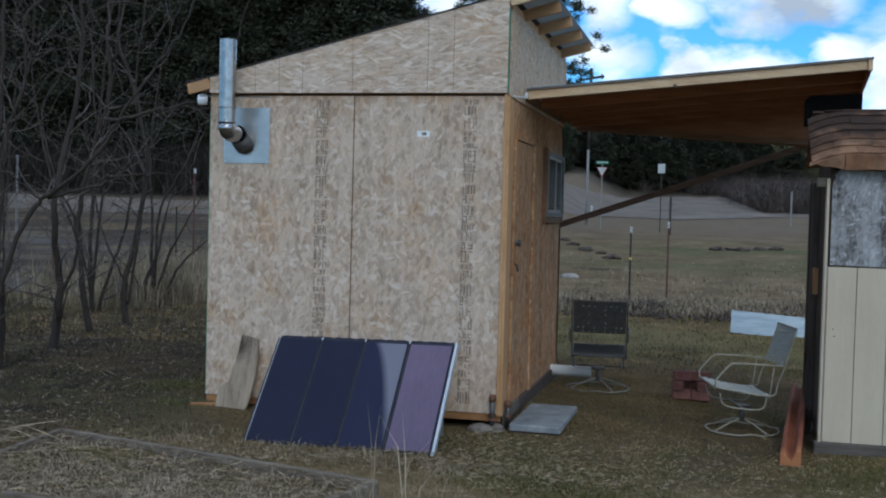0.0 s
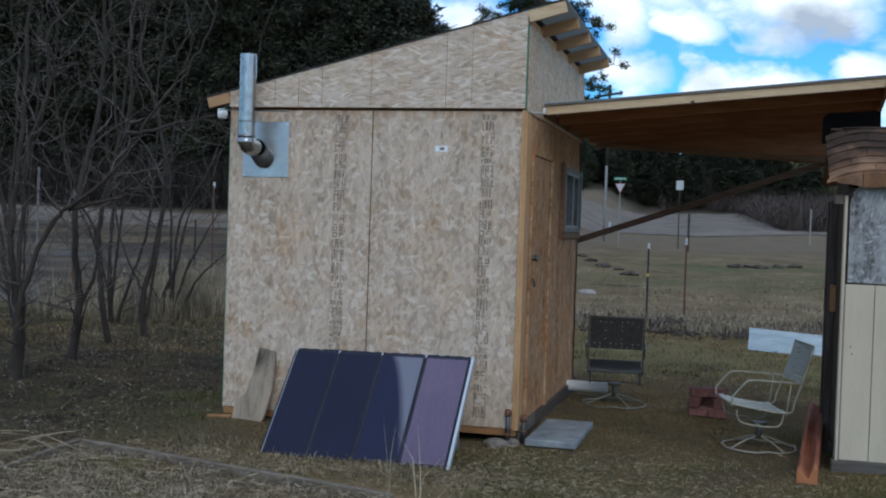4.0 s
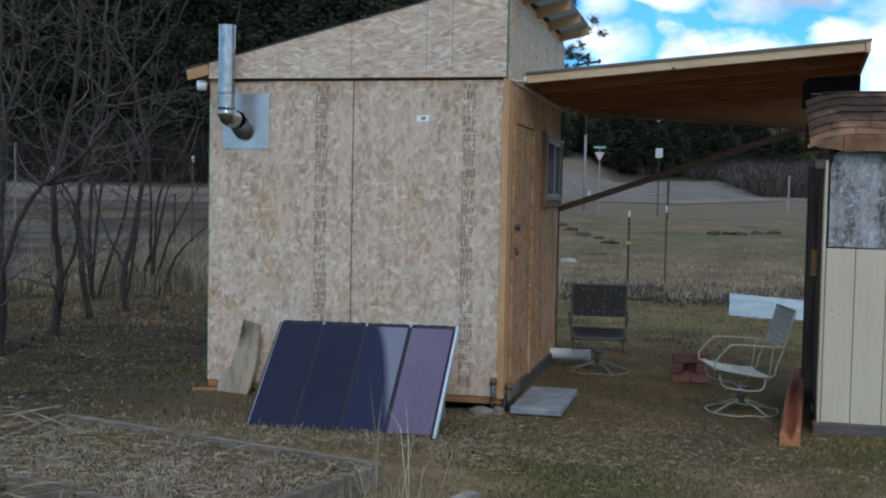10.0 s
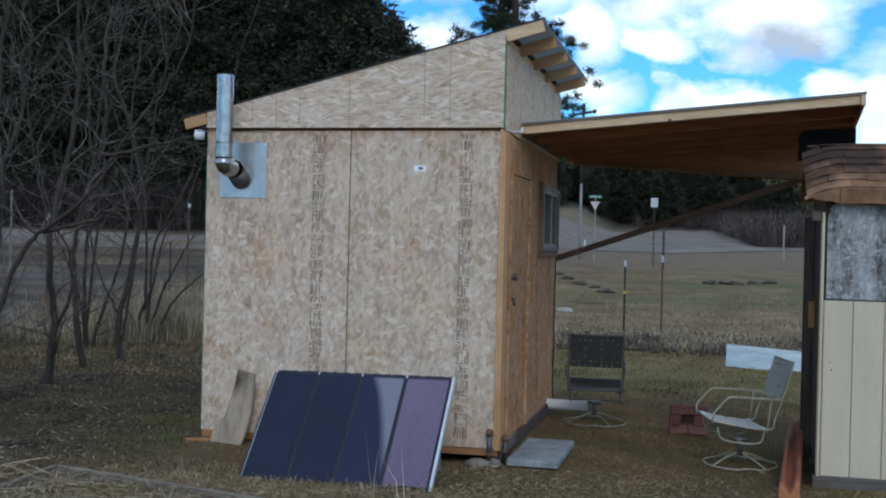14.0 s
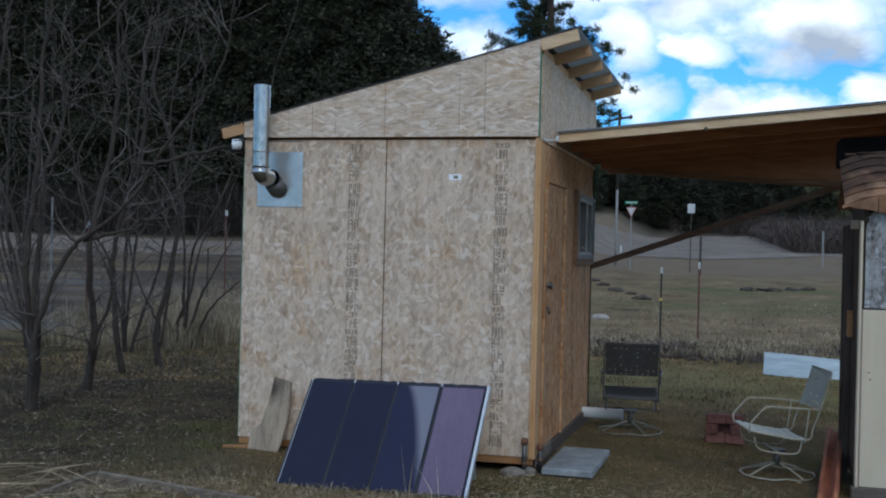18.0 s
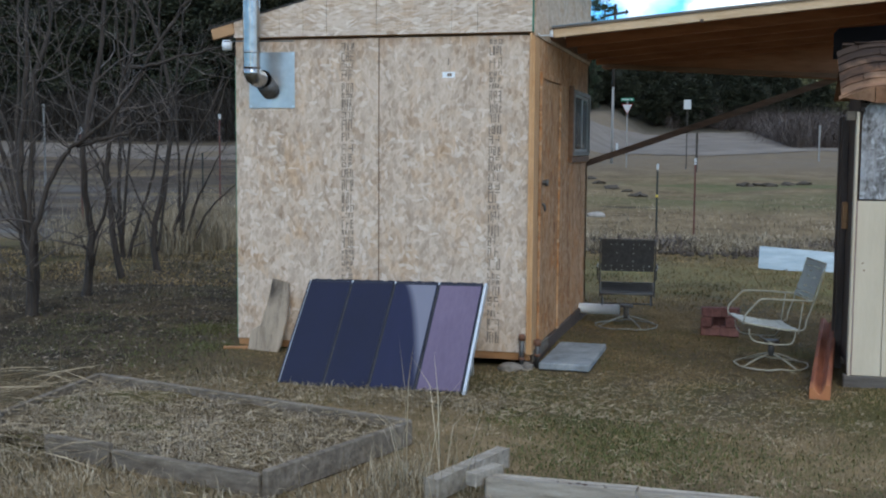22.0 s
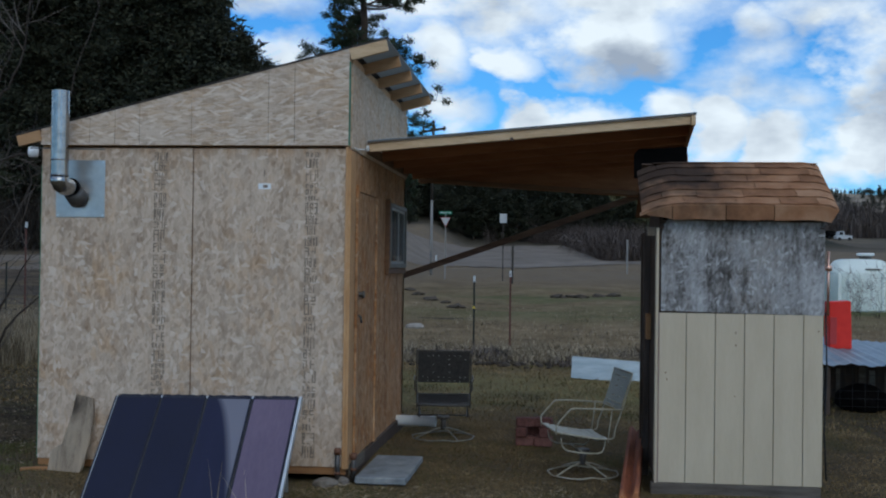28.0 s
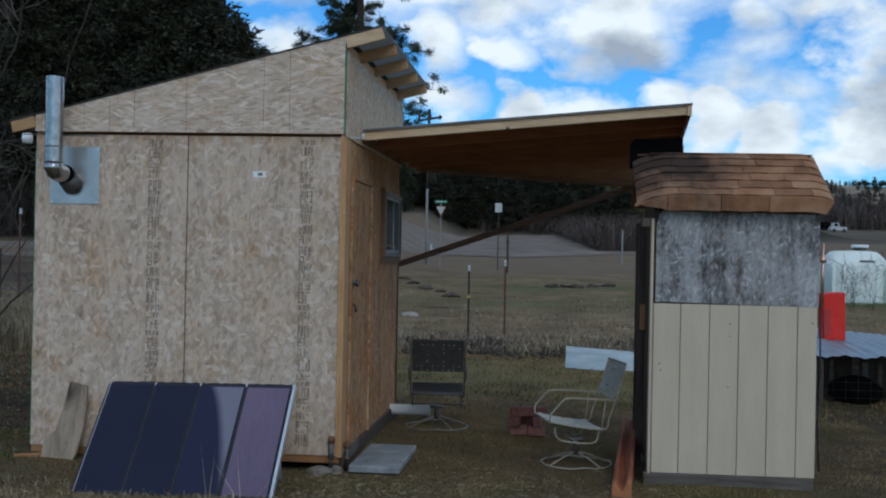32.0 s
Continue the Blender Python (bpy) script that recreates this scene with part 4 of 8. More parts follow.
    for lo, hi in (((d0 - 0.05, ZB), (d0 + 0.02, dz + 0.05)), ((d1 - 0.02, ZB), (d1 + 0.06, dz + 0.05)), ((d0 + 0.02, dz), (d1 - 0.02, dz + 0.05))):
        bm = bmesh.new()
        box(bm, (0.0, lo[0], lo[1]), (0.018, hi[0], hi[1]), 0.002)
        part("door_trim", bm, OSB_SIDE, door)
    bm = bmesh.new()
    tube(bm, [(-0.01, d0 + 0.10, 1.42), (0.03, d0 + 0.10, 1.42)], 0.022, 10)
    tube(bm, [(0.03, d0 + 0.10, 1.42), (0.05, d0 + 0.10, 1.42)], 0.030, 10)
    part("door_knob", bm, DARK_STEEL, door, "small steel lock")
    bm = bmesh.new()
    tube(bm, [(-0.01, d0 + 0.10, 1.26), (0.022, d0 + 0.10, 1.24), (0.03, d0 + 0.10, 1.19)], 0.010, 8)
    part("door_pull", bm, DARK_STEEL, door)
    # sliding window
    win = part("window", window_box_bm(w0, w1, wz0, wz1), DULL_FRAME, cabin, "dull pale vinyl sliding window in brown trim")
    mid = (w0 + w1) / 2
    for a, b, x in ((w0 + 0.04, mid + 0.02, 0.030), (mid - 0.02, w1 - 0.04, 0.016)):
        bm = bmesh.new()
        for lo, hi in (((a, wz0 + 0.04), (a + 0.024, wz1 - 0.04)), ((b - 0.024, wz0 + 0.04), (b, wz1 - 0.04)), ((a + 0.024, wz0 + 0.04), (b - 0.024, wz0 + 0.064)), ((a + 0.024, wz1 - 0.064), (b - 0.024, wz1 - 0.04))):
            box(bm, (x - 0.006, lo[0], lo[1]), (x + 0.010, hi[0], hi[1]), 0.002)
        part("sash", bm, WHITE_FRAME, win)
        bm = bmesh.new()
        box(bm, (x, a + 0.03, wz0 + 0.07), (x + 0.004, b - 0.03, wz1 - 0.07))
        pane = part("pane", bm, GLASS, win)
        pane.visible_shadow = False
    bm = bmesh.new()
    box(bm, (0.0, w0 - 0.05, wz0 - 0.06), (0.035, w1 + 0.05, wz0 - 0.005), 0.004)
    part("window_sill", bm, PINE_DARK, win)
    bm = bmesh.new()
    box(bm, (0.0, w0 - 0.07, wz0 - 0.005), (0.04, w0 - 0.002, wz1 + 0.03), 0.003)
    part("window_trim", bm, PINE_DARK, win, "brown wooden side trim")
    v = [(-0.10, w0 - 0.02 + k * 0.055, z) for k in range(21) for z in (wz0 - 0.05, wz1 + 0.05)]
    v = [(x + 0.012 * (k // 2 % 2), y, z) for k, (x, y, z) in enumerate(v)]
    part("curtain", (v, [(2 * k, 2 * k + 2, 2 * k + 3, 2 * k + 1) for k in range(20)]), CURTAIN, win, "dim grey curtain behind the glass")
    # stove pipe
    px, py = -2.195, -0.22
    plate = part("stove_plate", plate_bm(), PLATE, cabin, "square galvanised wall plate round the flue")
    for x in (-2.305, -1.94):
        for z in (2.015, 2.43):
            bm = bmesh.new()
            tube(bm, [(x, -0.006, z), (x, -0.011, z)], 0.009, 8)
            part("screw", bm, ALU, plate)
    bm = bmesh.new()
    tube(bm, [(-2.135, 0.0, 2.14), (-2.138, -0.03, 2.158), (-2.148, -0.10, 2.205)], [0.078, 0.078, 0.074], 24)
    part("thimble", bm, DARK_STEEL, plate, "short dull collar in the wall")
    flue = part("stove_pipe", pipe_bm([(px, py, 2.30), (px, py, 2.955)], 0.066, open_top=True), STEEL, cabin, "shiny galvanised stove pipe standing off the wall")
    bm = bmesh.new()
    tube(bm, [(px, py, 2.305), (px, py, 2.268), (px + 0.006, py + 0.018, 2.243), (px + 0.016, py + 0.045, 2.228), (px + 0.03, py + 0.075, 2.224), (-2.15, -0.085, 2.224)], [0.0675, 0.0675, 0.068, 0.068, 0.068, 0.068], 20)
    part("elbow", bm, STEEL, flue, "two-piece steel elbow")
    bm = bmesh.new()
    tube(bm, [(-2.152, -0.118, 2.224), (-2.150, -0.104, 2.222)], 0.073, 24)
    part("joint_gap", bm, BLACK, flue, "dark open joint of the elbow")
    for z in (2.305, 2.42):
        bm = bmesh.new()
        tube(bm, [(px, py, z), (px, py, z + 0.014)], 0.0695, 24)
        part("pipe_bead", bm, STEEL, flue)
    bm = bmesh.new()
    beam(bm, (-2.47, -0.145, 2.525), (-1.87, -0.145, 2.515), 0.003, 0.009, 0.0)
    part("support_strap", bm, DARK_STEEL, flue, "thin perforated strap holding the pipe")
    bm = bmesh.new()
    tube(bm, [(-2.485, -0.06, 2.54), (-2.485, -0.06, 2.505), (-2.485, -0.06, 2.465)], [0.036, 0.042, 0.036], 14)
    part("insulator", bm, WHITE_PLASTIC, cabin, "white plastic cap under the eave")
    # stamped print, too faint to read: bars along the studs
    rng = random.Random(5)
    for cx, wd in ((-1.475, 0.11), (-0.283, 0.105)):
        bm = bmesh.new()
        z = 2.51
        while z > 0.20:
            h = rng.choice((0.035, 0.05, 0.07, 0.09))
            if rng.random() < 0.97:
                n = rng.choice((2, 3, 3, 4, 5))
                for k in range(n):
                    x0 = cx - wd / 2 + wd * k / n
                    bar = wd / n * rng.uniform(0.55, 0.85)
                    s = rng.uniform(0.006, 0.010)
                    if rng.random() < 0.8:
                        box(bm, (x0, -0.0012, z - h), (x0 + s, 0.0, z - h * rng.uniform(0, 0.3)))
                    if rng.random() < 0.6:
                        box(bm, (x0 + bar - s, -0.0013, z - h * rng.uniform(0.6, 1)), (x0 + bar, 0.0, z))
                    for q in (0.0, 0.5, 0.86):
                        if rng.random() < 0.55:
                            box(bm, (x0, -0.0011, z - h + h * q), (x0 + bar, 0.0, z - h + h * q + s))
            z -= h + rng.uniform(0.006, 0.018)
        part("stamped_print", bm, PRINT, front, "unreadable faded maker's print on the board", "stuff")
    bm = bmesh.new()
    box(bm, (-0.705, -0.002, 2.228), (-0.607, 0.0, 2.272))
    part("sticker", bm, WHITE_PLASTIC, front, "small white paper label")
    bm = bmesh.new()
    box(bm, (-0.668, -0.0035, 2.238), (-0.632, -0.002, 2.262))
    part("print_mark", bm, PRINT, front)
    bm = bmesh.new()
    box(bm, (-0.662, -0.002, 2.325), (-0.654, 0.0, 2.375))
    part("pencil_mark", bm, PRINT, front, "short dark upright mark")
    return cabin


def wall_frame_bm():
    bm = bmesh.new()
    box(bm, (-CW + 0.10, 0.055, ZT - 0.06), (-0.05, 0.10, ZT - 0.001))
    return bm


def gable_bm():
    bm = bmesh.new()
    prism(bm, [(-CW + 0.01, ZT + 0.0), (-0.01, ZT + 0.0), (-0.01, roof_line(-0.01)), (-CW + 0.01, roof_line(-CW + 0.01))], 0.09, "y", -0.0155)
    return bm


def side_frame_bm():
    bm = bmesh.new()
    for y in (0.12, 0.32, 1.30, 1.80, CL - 0.13):
        box(bm, (-0.10, y - 0.019, ZB), (-0.014, y + 0.019, roof_line(-0.1)))
    box(bm, (-0.10, 0.11, ZT + 0.02), (-0.001, CL - 0.10, roof_line(-0.1) - 0.01))
    return bm


def roof_bm(lift, thick, x0, x1):
    bm = bmesh.new()
    prism(bm, [(x0, roof_line(x0) + lift), (x1, roof_line(x1) + lift), (x1, roof_line(x1) + lift + thick), (x0, roof_line(x0) + lift + thick)], CL + 0.06, "y", -0.035)
    return bm


def door_bm(d0, d1, dz):
    bm = bmesh.new()
    box(bm, (-0.035, d0 + 0.022, ZB + 0.01), (0.004, d1 - 0.022, dz - 0.004), 0.002)
    return bm


def window_box_bm(w0, w1, z0, z1):
    bm = bmesh.new()
    for lo, hi in (((w0, z0), (w0 + 0.04, z1)), ((w1 - 0.04, z0), (w1, z1)), ((w0 + 0.04, z0), (w1 - 0.04, z0 + 0.04)), ((w0 + 0.04, z1 - 0.04), (w1 - 0.04, z1))):
        box(bm, (-0.05, lo[0], lo[1]), (0.045, hi[0], hi[1]), 0.003)
    return bm


def plate_bm():
    bm = bmesh.new()
    box(bm, (-2.32, -0.006, 2.0), (-1.925, -0.002, 2.445), 0.0015)
    return bm


def pipe_bm(pts, r, open_top=False):
    bm = bmesh.new()
    tube(bm, pts, r, 24, cap=False)
    if open_top:
        top = pts[-1]
        tube(bm, [top, (top[0], top[1], top[2] - 0.2)], r - 0.004, 24, cap=True)
    return bm


make_cabin()


# ---- the awning between cabin and store ----
def port_z(x):
    return 2.656 + (2.886 - 2.656) / 2.62 * (x - 0.03)


def make_awning():
    aw = thing("awning", (0.0, 0.0, 0.0), 0, "flat lean-to awning of bare boards on pine joists", "awning")
    y0, y1, x0 = 0.64, 4.00, 0.032

    def end_x(y):
        """The outer end is cut askew: it runs out towards the back."""
        return 2.655 + (y - y0) * 0.08

    def sheet(z0, z1, grow):
        ring = [(x0, y0 - 0.02 - grow), (end_x(y0) + grow, y0 - 0.02 - grow), (end_x(y1) + grow, y1 + grow), (x0, y1 + grow)]
        bm = bmesh.new()
        lo = [bm.verts.new((x, y, port_z(x) + z0)) for x, y in ring]
        hi = [bm.verts.new((x, y, port_z(x) + z1)) for x, y in ring]
        bm.faces.new(lo[::-1])
        bm.faces.new(hi)
        for k in range(4):
            bm.faces.new((lo[k], lo[(k + 1) % 4], hi[(k + 1) % 4], hi[k]))
        return bm
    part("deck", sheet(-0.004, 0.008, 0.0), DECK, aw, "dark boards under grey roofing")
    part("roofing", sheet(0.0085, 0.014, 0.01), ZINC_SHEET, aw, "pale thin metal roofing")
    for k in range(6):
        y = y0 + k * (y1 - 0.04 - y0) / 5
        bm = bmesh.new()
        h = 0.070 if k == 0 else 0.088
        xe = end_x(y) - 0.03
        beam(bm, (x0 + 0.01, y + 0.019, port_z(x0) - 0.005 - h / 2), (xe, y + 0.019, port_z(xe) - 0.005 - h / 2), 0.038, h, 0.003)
        # inner joists take a darker, redder tone than the front one
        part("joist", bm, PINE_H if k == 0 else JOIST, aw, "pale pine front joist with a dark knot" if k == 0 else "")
    bm = bmesh.new()
    tube(bm, [(1.205, y0 + 0.002, port_z(1.205) - 0.072), (1.205, y0 - 0.004, port_z(1.205) - 0.072)], 0.016, 10)
    part("knot", bm, DARK_WOOD, aw)
    # ledger on the cabin, end board over the store, header at the back
    bm = bmesh.new()
    box(bm, (0.016, y0 + 0.04, 2.568), (0.03, 3.06, 2.645), 0.003)
    part("ledger", bm, PINE_DARK, aw)
    bm = bmesh.new()
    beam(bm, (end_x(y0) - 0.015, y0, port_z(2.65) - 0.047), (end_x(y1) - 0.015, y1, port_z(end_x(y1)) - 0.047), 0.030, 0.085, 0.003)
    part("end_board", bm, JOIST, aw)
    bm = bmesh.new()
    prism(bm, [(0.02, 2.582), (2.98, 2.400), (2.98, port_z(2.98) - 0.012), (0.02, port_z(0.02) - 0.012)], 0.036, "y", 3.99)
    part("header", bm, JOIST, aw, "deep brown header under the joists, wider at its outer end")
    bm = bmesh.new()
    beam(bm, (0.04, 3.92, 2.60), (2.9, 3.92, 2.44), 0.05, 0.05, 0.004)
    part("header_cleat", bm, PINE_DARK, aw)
    bm = bmesh.new()
    box(bm, (end_x(y0) - 0.03, y0 - 0.026, port_z(2.655) - 0.088), (end_x(y0) + 0.004, y0 + 0.0, port_z(2.655) - 0.01), 0.002)
    part("end_cap", bm, PINE_H, aw, "pale cut end of the board")
    # added black sheet, stands in for the dark gap over the store roof
    bm = bmesh.new()
    prism(bm, [(2.20, 2.40), (2.63, 2.40), (2.63, 2.66), (2.24, 2.64), (2.20, 2.60)], 0.015, "y", 0.93)
    part("felt_flap", bm, BLACK, aw, "black sheet filling the dark gap above the store roof")
    bm = bmesh.new()
    beam(bm, (-0.246, 4.05, 1.502), (2.563, 4.05, 2.484), 0.036, 0.066, 0.003)
    part("brace", bm, BRACE_WOOD, aw, "long dark diagonal brace")
    for x, zt in ((-0.27, 2.58), (2.66, 2.60)):
        bm = bmesh.new()
        box(bm, (x, 4.075, -0.02), (x + 0.09, 4.165, zt), 0.004)
        part("post", bm, DARK_WOOD, aw)
    bm = bmesh.new()
    tube(bm, [(-0.01, -0.02, 2.585), (0.02, 0.20, 2.553), (0.03, 0.35, 2.57), (0.03, 0.5, 2.585), (0.035, 0.62, 2.62)], 0.005, 6)
    part("wire", bm, WHITE_PLASTIC, aw, "short slack white wire to the cabin corner")
    bm = bmesh.new()
    box(bm, (0.02, y0 - 0.034, 2.585), (0.045, y0 - 0.02, 2.635), 0.004)
    part("connector", bm, WHITE_PLASTIC, aw)


make_awning()


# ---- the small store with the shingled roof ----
def add_stain_or_shade(m, at, size, color):
    """A ragged patch round one place of a material: wood stains, painted roof shade."""
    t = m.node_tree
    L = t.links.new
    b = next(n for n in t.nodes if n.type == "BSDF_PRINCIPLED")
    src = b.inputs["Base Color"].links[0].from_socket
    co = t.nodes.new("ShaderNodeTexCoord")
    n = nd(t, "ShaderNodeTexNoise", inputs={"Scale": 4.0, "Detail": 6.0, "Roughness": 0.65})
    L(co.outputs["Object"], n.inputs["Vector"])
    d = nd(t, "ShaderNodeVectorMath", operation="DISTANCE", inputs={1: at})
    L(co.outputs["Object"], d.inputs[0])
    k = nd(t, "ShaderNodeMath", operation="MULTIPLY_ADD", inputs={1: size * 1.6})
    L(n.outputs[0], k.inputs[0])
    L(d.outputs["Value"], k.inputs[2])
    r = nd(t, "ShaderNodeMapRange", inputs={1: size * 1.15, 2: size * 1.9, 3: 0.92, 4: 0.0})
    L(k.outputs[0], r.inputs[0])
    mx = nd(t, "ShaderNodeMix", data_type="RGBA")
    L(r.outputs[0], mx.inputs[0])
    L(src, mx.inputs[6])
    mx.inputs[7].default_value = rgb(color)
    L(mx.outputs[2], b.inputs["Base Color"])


def make_store():
    st = thing("store_shed", (2.33, -0.05, 0), 0, "small garden store, cream siding under weathered grey board", "shed")
    W, D = 1.17, 1.12
    bm = bmesh.new()
    box(bm, (0.0, 0.02, 0.1), (W, 0.06, 2.02))
    front = part("front_wall", bm, DARK_WOOD, st)
    # cream grooved siding, one plank between grooves
    cuts = [0.0] + [0.196 + 0.2085 * k for k in range(5)] + [W]
    for a, b in zip(cuts, cuts[1:]):
        bm = bmesh.new()
        box(bm, (a + 0.003, -0.002, 0.10), (b - 0.003, 0.016, 1.338), 0.002)
        part("siding_plank", bm, SIDING, front)
    bm = bmesh.new()
    box(bm, (0.002, 0.010, 0.10), (W - 0.002, 0.0195, 1.336))
    part("siding_back", bm, GROOVE, front)
    bm = bmesh.new()
    prism(bm, [(0.012, 1.352), (W + 0.005, 1.335), (W + 0.005, 2.005), (0.06, 2.02), (0.025, 1.98), (0.012, 1.90)], 0.012, "y", -0.004)
    part("upper_board", bm, OSB_GREY, front, "weathered grey strand board with dark streaks")
    for x, z in ((0.55, 1.20), (0.552, 1.11), (0.545, 0.74), (1.135, 1.22), (0.05, 0.9), (0.06, 0.85)):
        bm = bmesh.new()
        tube(bm, [(x, 0.0, z), (x, -0.0045, z)], 0.006, 6)
        part("nail", bm, RUST, front)
    # left side: door frame, trim and dark boards
    bm = bmesh.new()
    box(bm, (-0.004, 0.03, 0.1), (0.026, D, 1.98))
    part("side_wall", bm, DARK_WOOD, st)
    bm = bmesh.new()
    box(bm, (-0.024, -0.002, 0.08), (-0.005, 0.10, 1.96), 0.003)
    part("corner_board", bm, SIDING, st, "cream corner board")
    bm = bmesh.new()
    box(bm, (-0.004, -0.006, 0.10), (0.003, 0.02, 1.34), 0.001)
    part("corner_strip", bm, TRIM_PINK, st, "faded reddish strip")
    bm = bmesh.new()
    box(bm, (-0.045, 0.62, 1.10), (-0.006, 0.72, 1.30), 0.004)
    part("latch_block", bm, ORANGE_WOOD, st, "orange wooden block")
    for y in (0.78, 1.04):
        bm = bmesh.new()
        box(bm, (-0.055, y, -0.02), (-0.005, y + 0.09, 1.95), 0.004)
        part("post", bm, DARK_WOOD, st)
    bm = bmesh.new()
    box(bm, (W - 0.03, 0.06, 0.1), (W, D, 1.98))
    part("side_wall", bm, GREY_WOOD, st)
    bm = bmesh.new()
    box(bm, (0.026, D - 0.03, 0.1), (W - 0.03, D, 1.98))
    part("back_wall", bm, DARK_WOOD, st)
    bm = bmesh.new()
    box(bm, (-0.05, -0.006, -0.03), (W - 0.01, 0.07, 0.098), 0.008)
    part("skid", bm, SKID_WOOD, st, "dark weathered skid")
    bm = bmesh.new()
    box(bm, (-0.09, 0.02, 1.90), (-0.026, 0.08, 1.965), 0.004)
    part("rafter_end", bm, GREY_WOOD, st, "weathered pale rafter end")
    bm = bmesh.new()
    tube(bm, [(W + 0.03, 0.0, 1.34), (W + 0.03, 0.0, 1.80)], 0.010, 8)
    tube(bm, [(W + 0.03, 0.0, 1.66), (W + 0.03, 0.0, 1.70)], 0.026, 10)
    part("copper_pipe", bm, COPPER, st, "short copper pipe on the corner")
    bm = bmesh.new()
    tube(bm, [(W + 0.02, 0.02, 1.36), (W + 0.03, 0.015, 0.9), (W + 0.015, 0.02, 0.5), (W + 0.03, 0.015, 0.15)], 0.006, 6)
    part("cable", bm, RUBBER, st, "black cable down the corner")

    # roof: deck and courses of single shingles, drooping at both ends
    def sag(x):
        u = max(0.0, 0.16 - x) / 0.30
        r = max(0.0, x - 1.10) / 0.14
        return -0.075 * u * u - 0.03 * r * r

    def roof_at(x, s):
        """A place on the front slope: s metres up from the eave fold."""
        ca, sa = math.cos(radians(31.8)), math.sin(radians(31.8))
        return Vector((x, -0.10 + s * ca, 2.125 + s * sa + sag(x)))
    bm = bmesh.new()
    prism(bm, [(-0.06, 2.115), (0.50, 2.445), (1.10, 2.085), (1.10, 2.06), (0.50, 2.42), (-0.06, 2.09)], 1.12, "x", 0.03)
    roof = part("roof", bm, BLACK, st, "hipped-looking low roof of curled brown shingles")
    bm = bmesh.new()
    prism(bm, [(0.48, 2.463), (1.14, 2.08), (1.14, 2.09), (0.50, 2.478)], 1.30, "x", -0.1)
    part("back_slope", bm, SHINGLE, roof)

    def shingle(x0, x1, s0, s1, lift, fold=False):
        v, f = [], []
        n = 6
        for j in range(n + 1):
            x = x0 + (x1 - x0) * j / n
            curl = 0.003 * math.sin(j * 1.3 + x0 * 9)
            if fold:
                a = roof_at(x, 0.03) + Vector((0, 0.0, 0.006))
                b = roof_at(x, -0.015) + Vector((0, -0.006, 0.004))
                c = Vector((x - 0.45 * max(0.0, x - 1.13), b.y + 0.012 + curl, b.z - (0.045 + 0.058 * min(1.0, max(0.0, (x + 0.12) / 0.2))) - curl - sag(x) * 0.6))
                ring = [a, b, c, c + Vector((0, 0.006, 0)), b + Vector((0, 0.008, -0.004)), a + Vector((0, 0, -0.006))]
            else:
                up = Vector((0, -0.54, 0.84))
                a = roof_at(x, s1) + up * 0.003
                b = roof_at(x, s0) + up * (lift + curl)
                m = (a + b) / 2 + up * 0.001
                ring = [a, m, b, b - up * 0.006, m - up * 0.006, a - up * 0.006]
            v += [tuple(p) for p in ring]
        for j in range(n):
            for k in range(6):
                p, q = j * 6 + k, j * 6 + (k + 1) % 6
                f.append((p, q, q + 6, p + 6))
        f.append(tuple(range(5, -1, -1)))
        f.append(tuple(range(n * 6, n * 6 + 6)))
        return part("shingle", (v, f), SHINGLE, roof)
    # shade beside the awning, painted dark into the shingles' upper left
    add_stain_or_shade(SHINGLE, (0.0, 0.40, 2.40), 0.80, (0.022, 0.014, 0.010))
    rr = random.Random(11)
    for row in range(6):
        s0 = 0.0 + row * 0.115
        x = -0.14 + (0 if row else 0.0)
        first = True
        end = 1.250 - 0.004 * row
        while x < end - 0.015:
            w = rr.uniform(0.24, 0.38) * (0.6 if first and row % 2 else 1)
            first = False
            x1 = min(end, x + w)
            if end - x1 < 0.08:
                x1 = end
            shingle(x, x1 - 0.004, s0 - (0.02 if rr.random() < 0.2 else 0), min(s0 + 0.15, 0.69), 0.016)
            x = x1
    for x, x1 in zip((-0.155, 0.08, 0.46, 0.80), (0.075, 0.455, 0.795, 1.246)):
        shingle(x, x1, 0, 0, 0, True)
    bm = bmesh.new()
    for k in range(5):
        a = -0.02 + k * 0.246
        box(bm, (a, 0.44, 2.471 + 0.004 * (k % 2)), (a + 0.25, 0.56, 2.480 + 0.004 * (k % 2)), 0.003)
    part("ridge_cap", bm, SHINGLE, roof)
    # gable ends under the roof
    for x in (0.0, W - 0.03):
        bm = bmesh.new()
        prism(bm, [(-0.02, 1.96), (0.50, 2.40), (1.06, 1.96)], 0.03, "x", x)
        part("gable_end", bm, DARK_WOOD, st)


make_store()


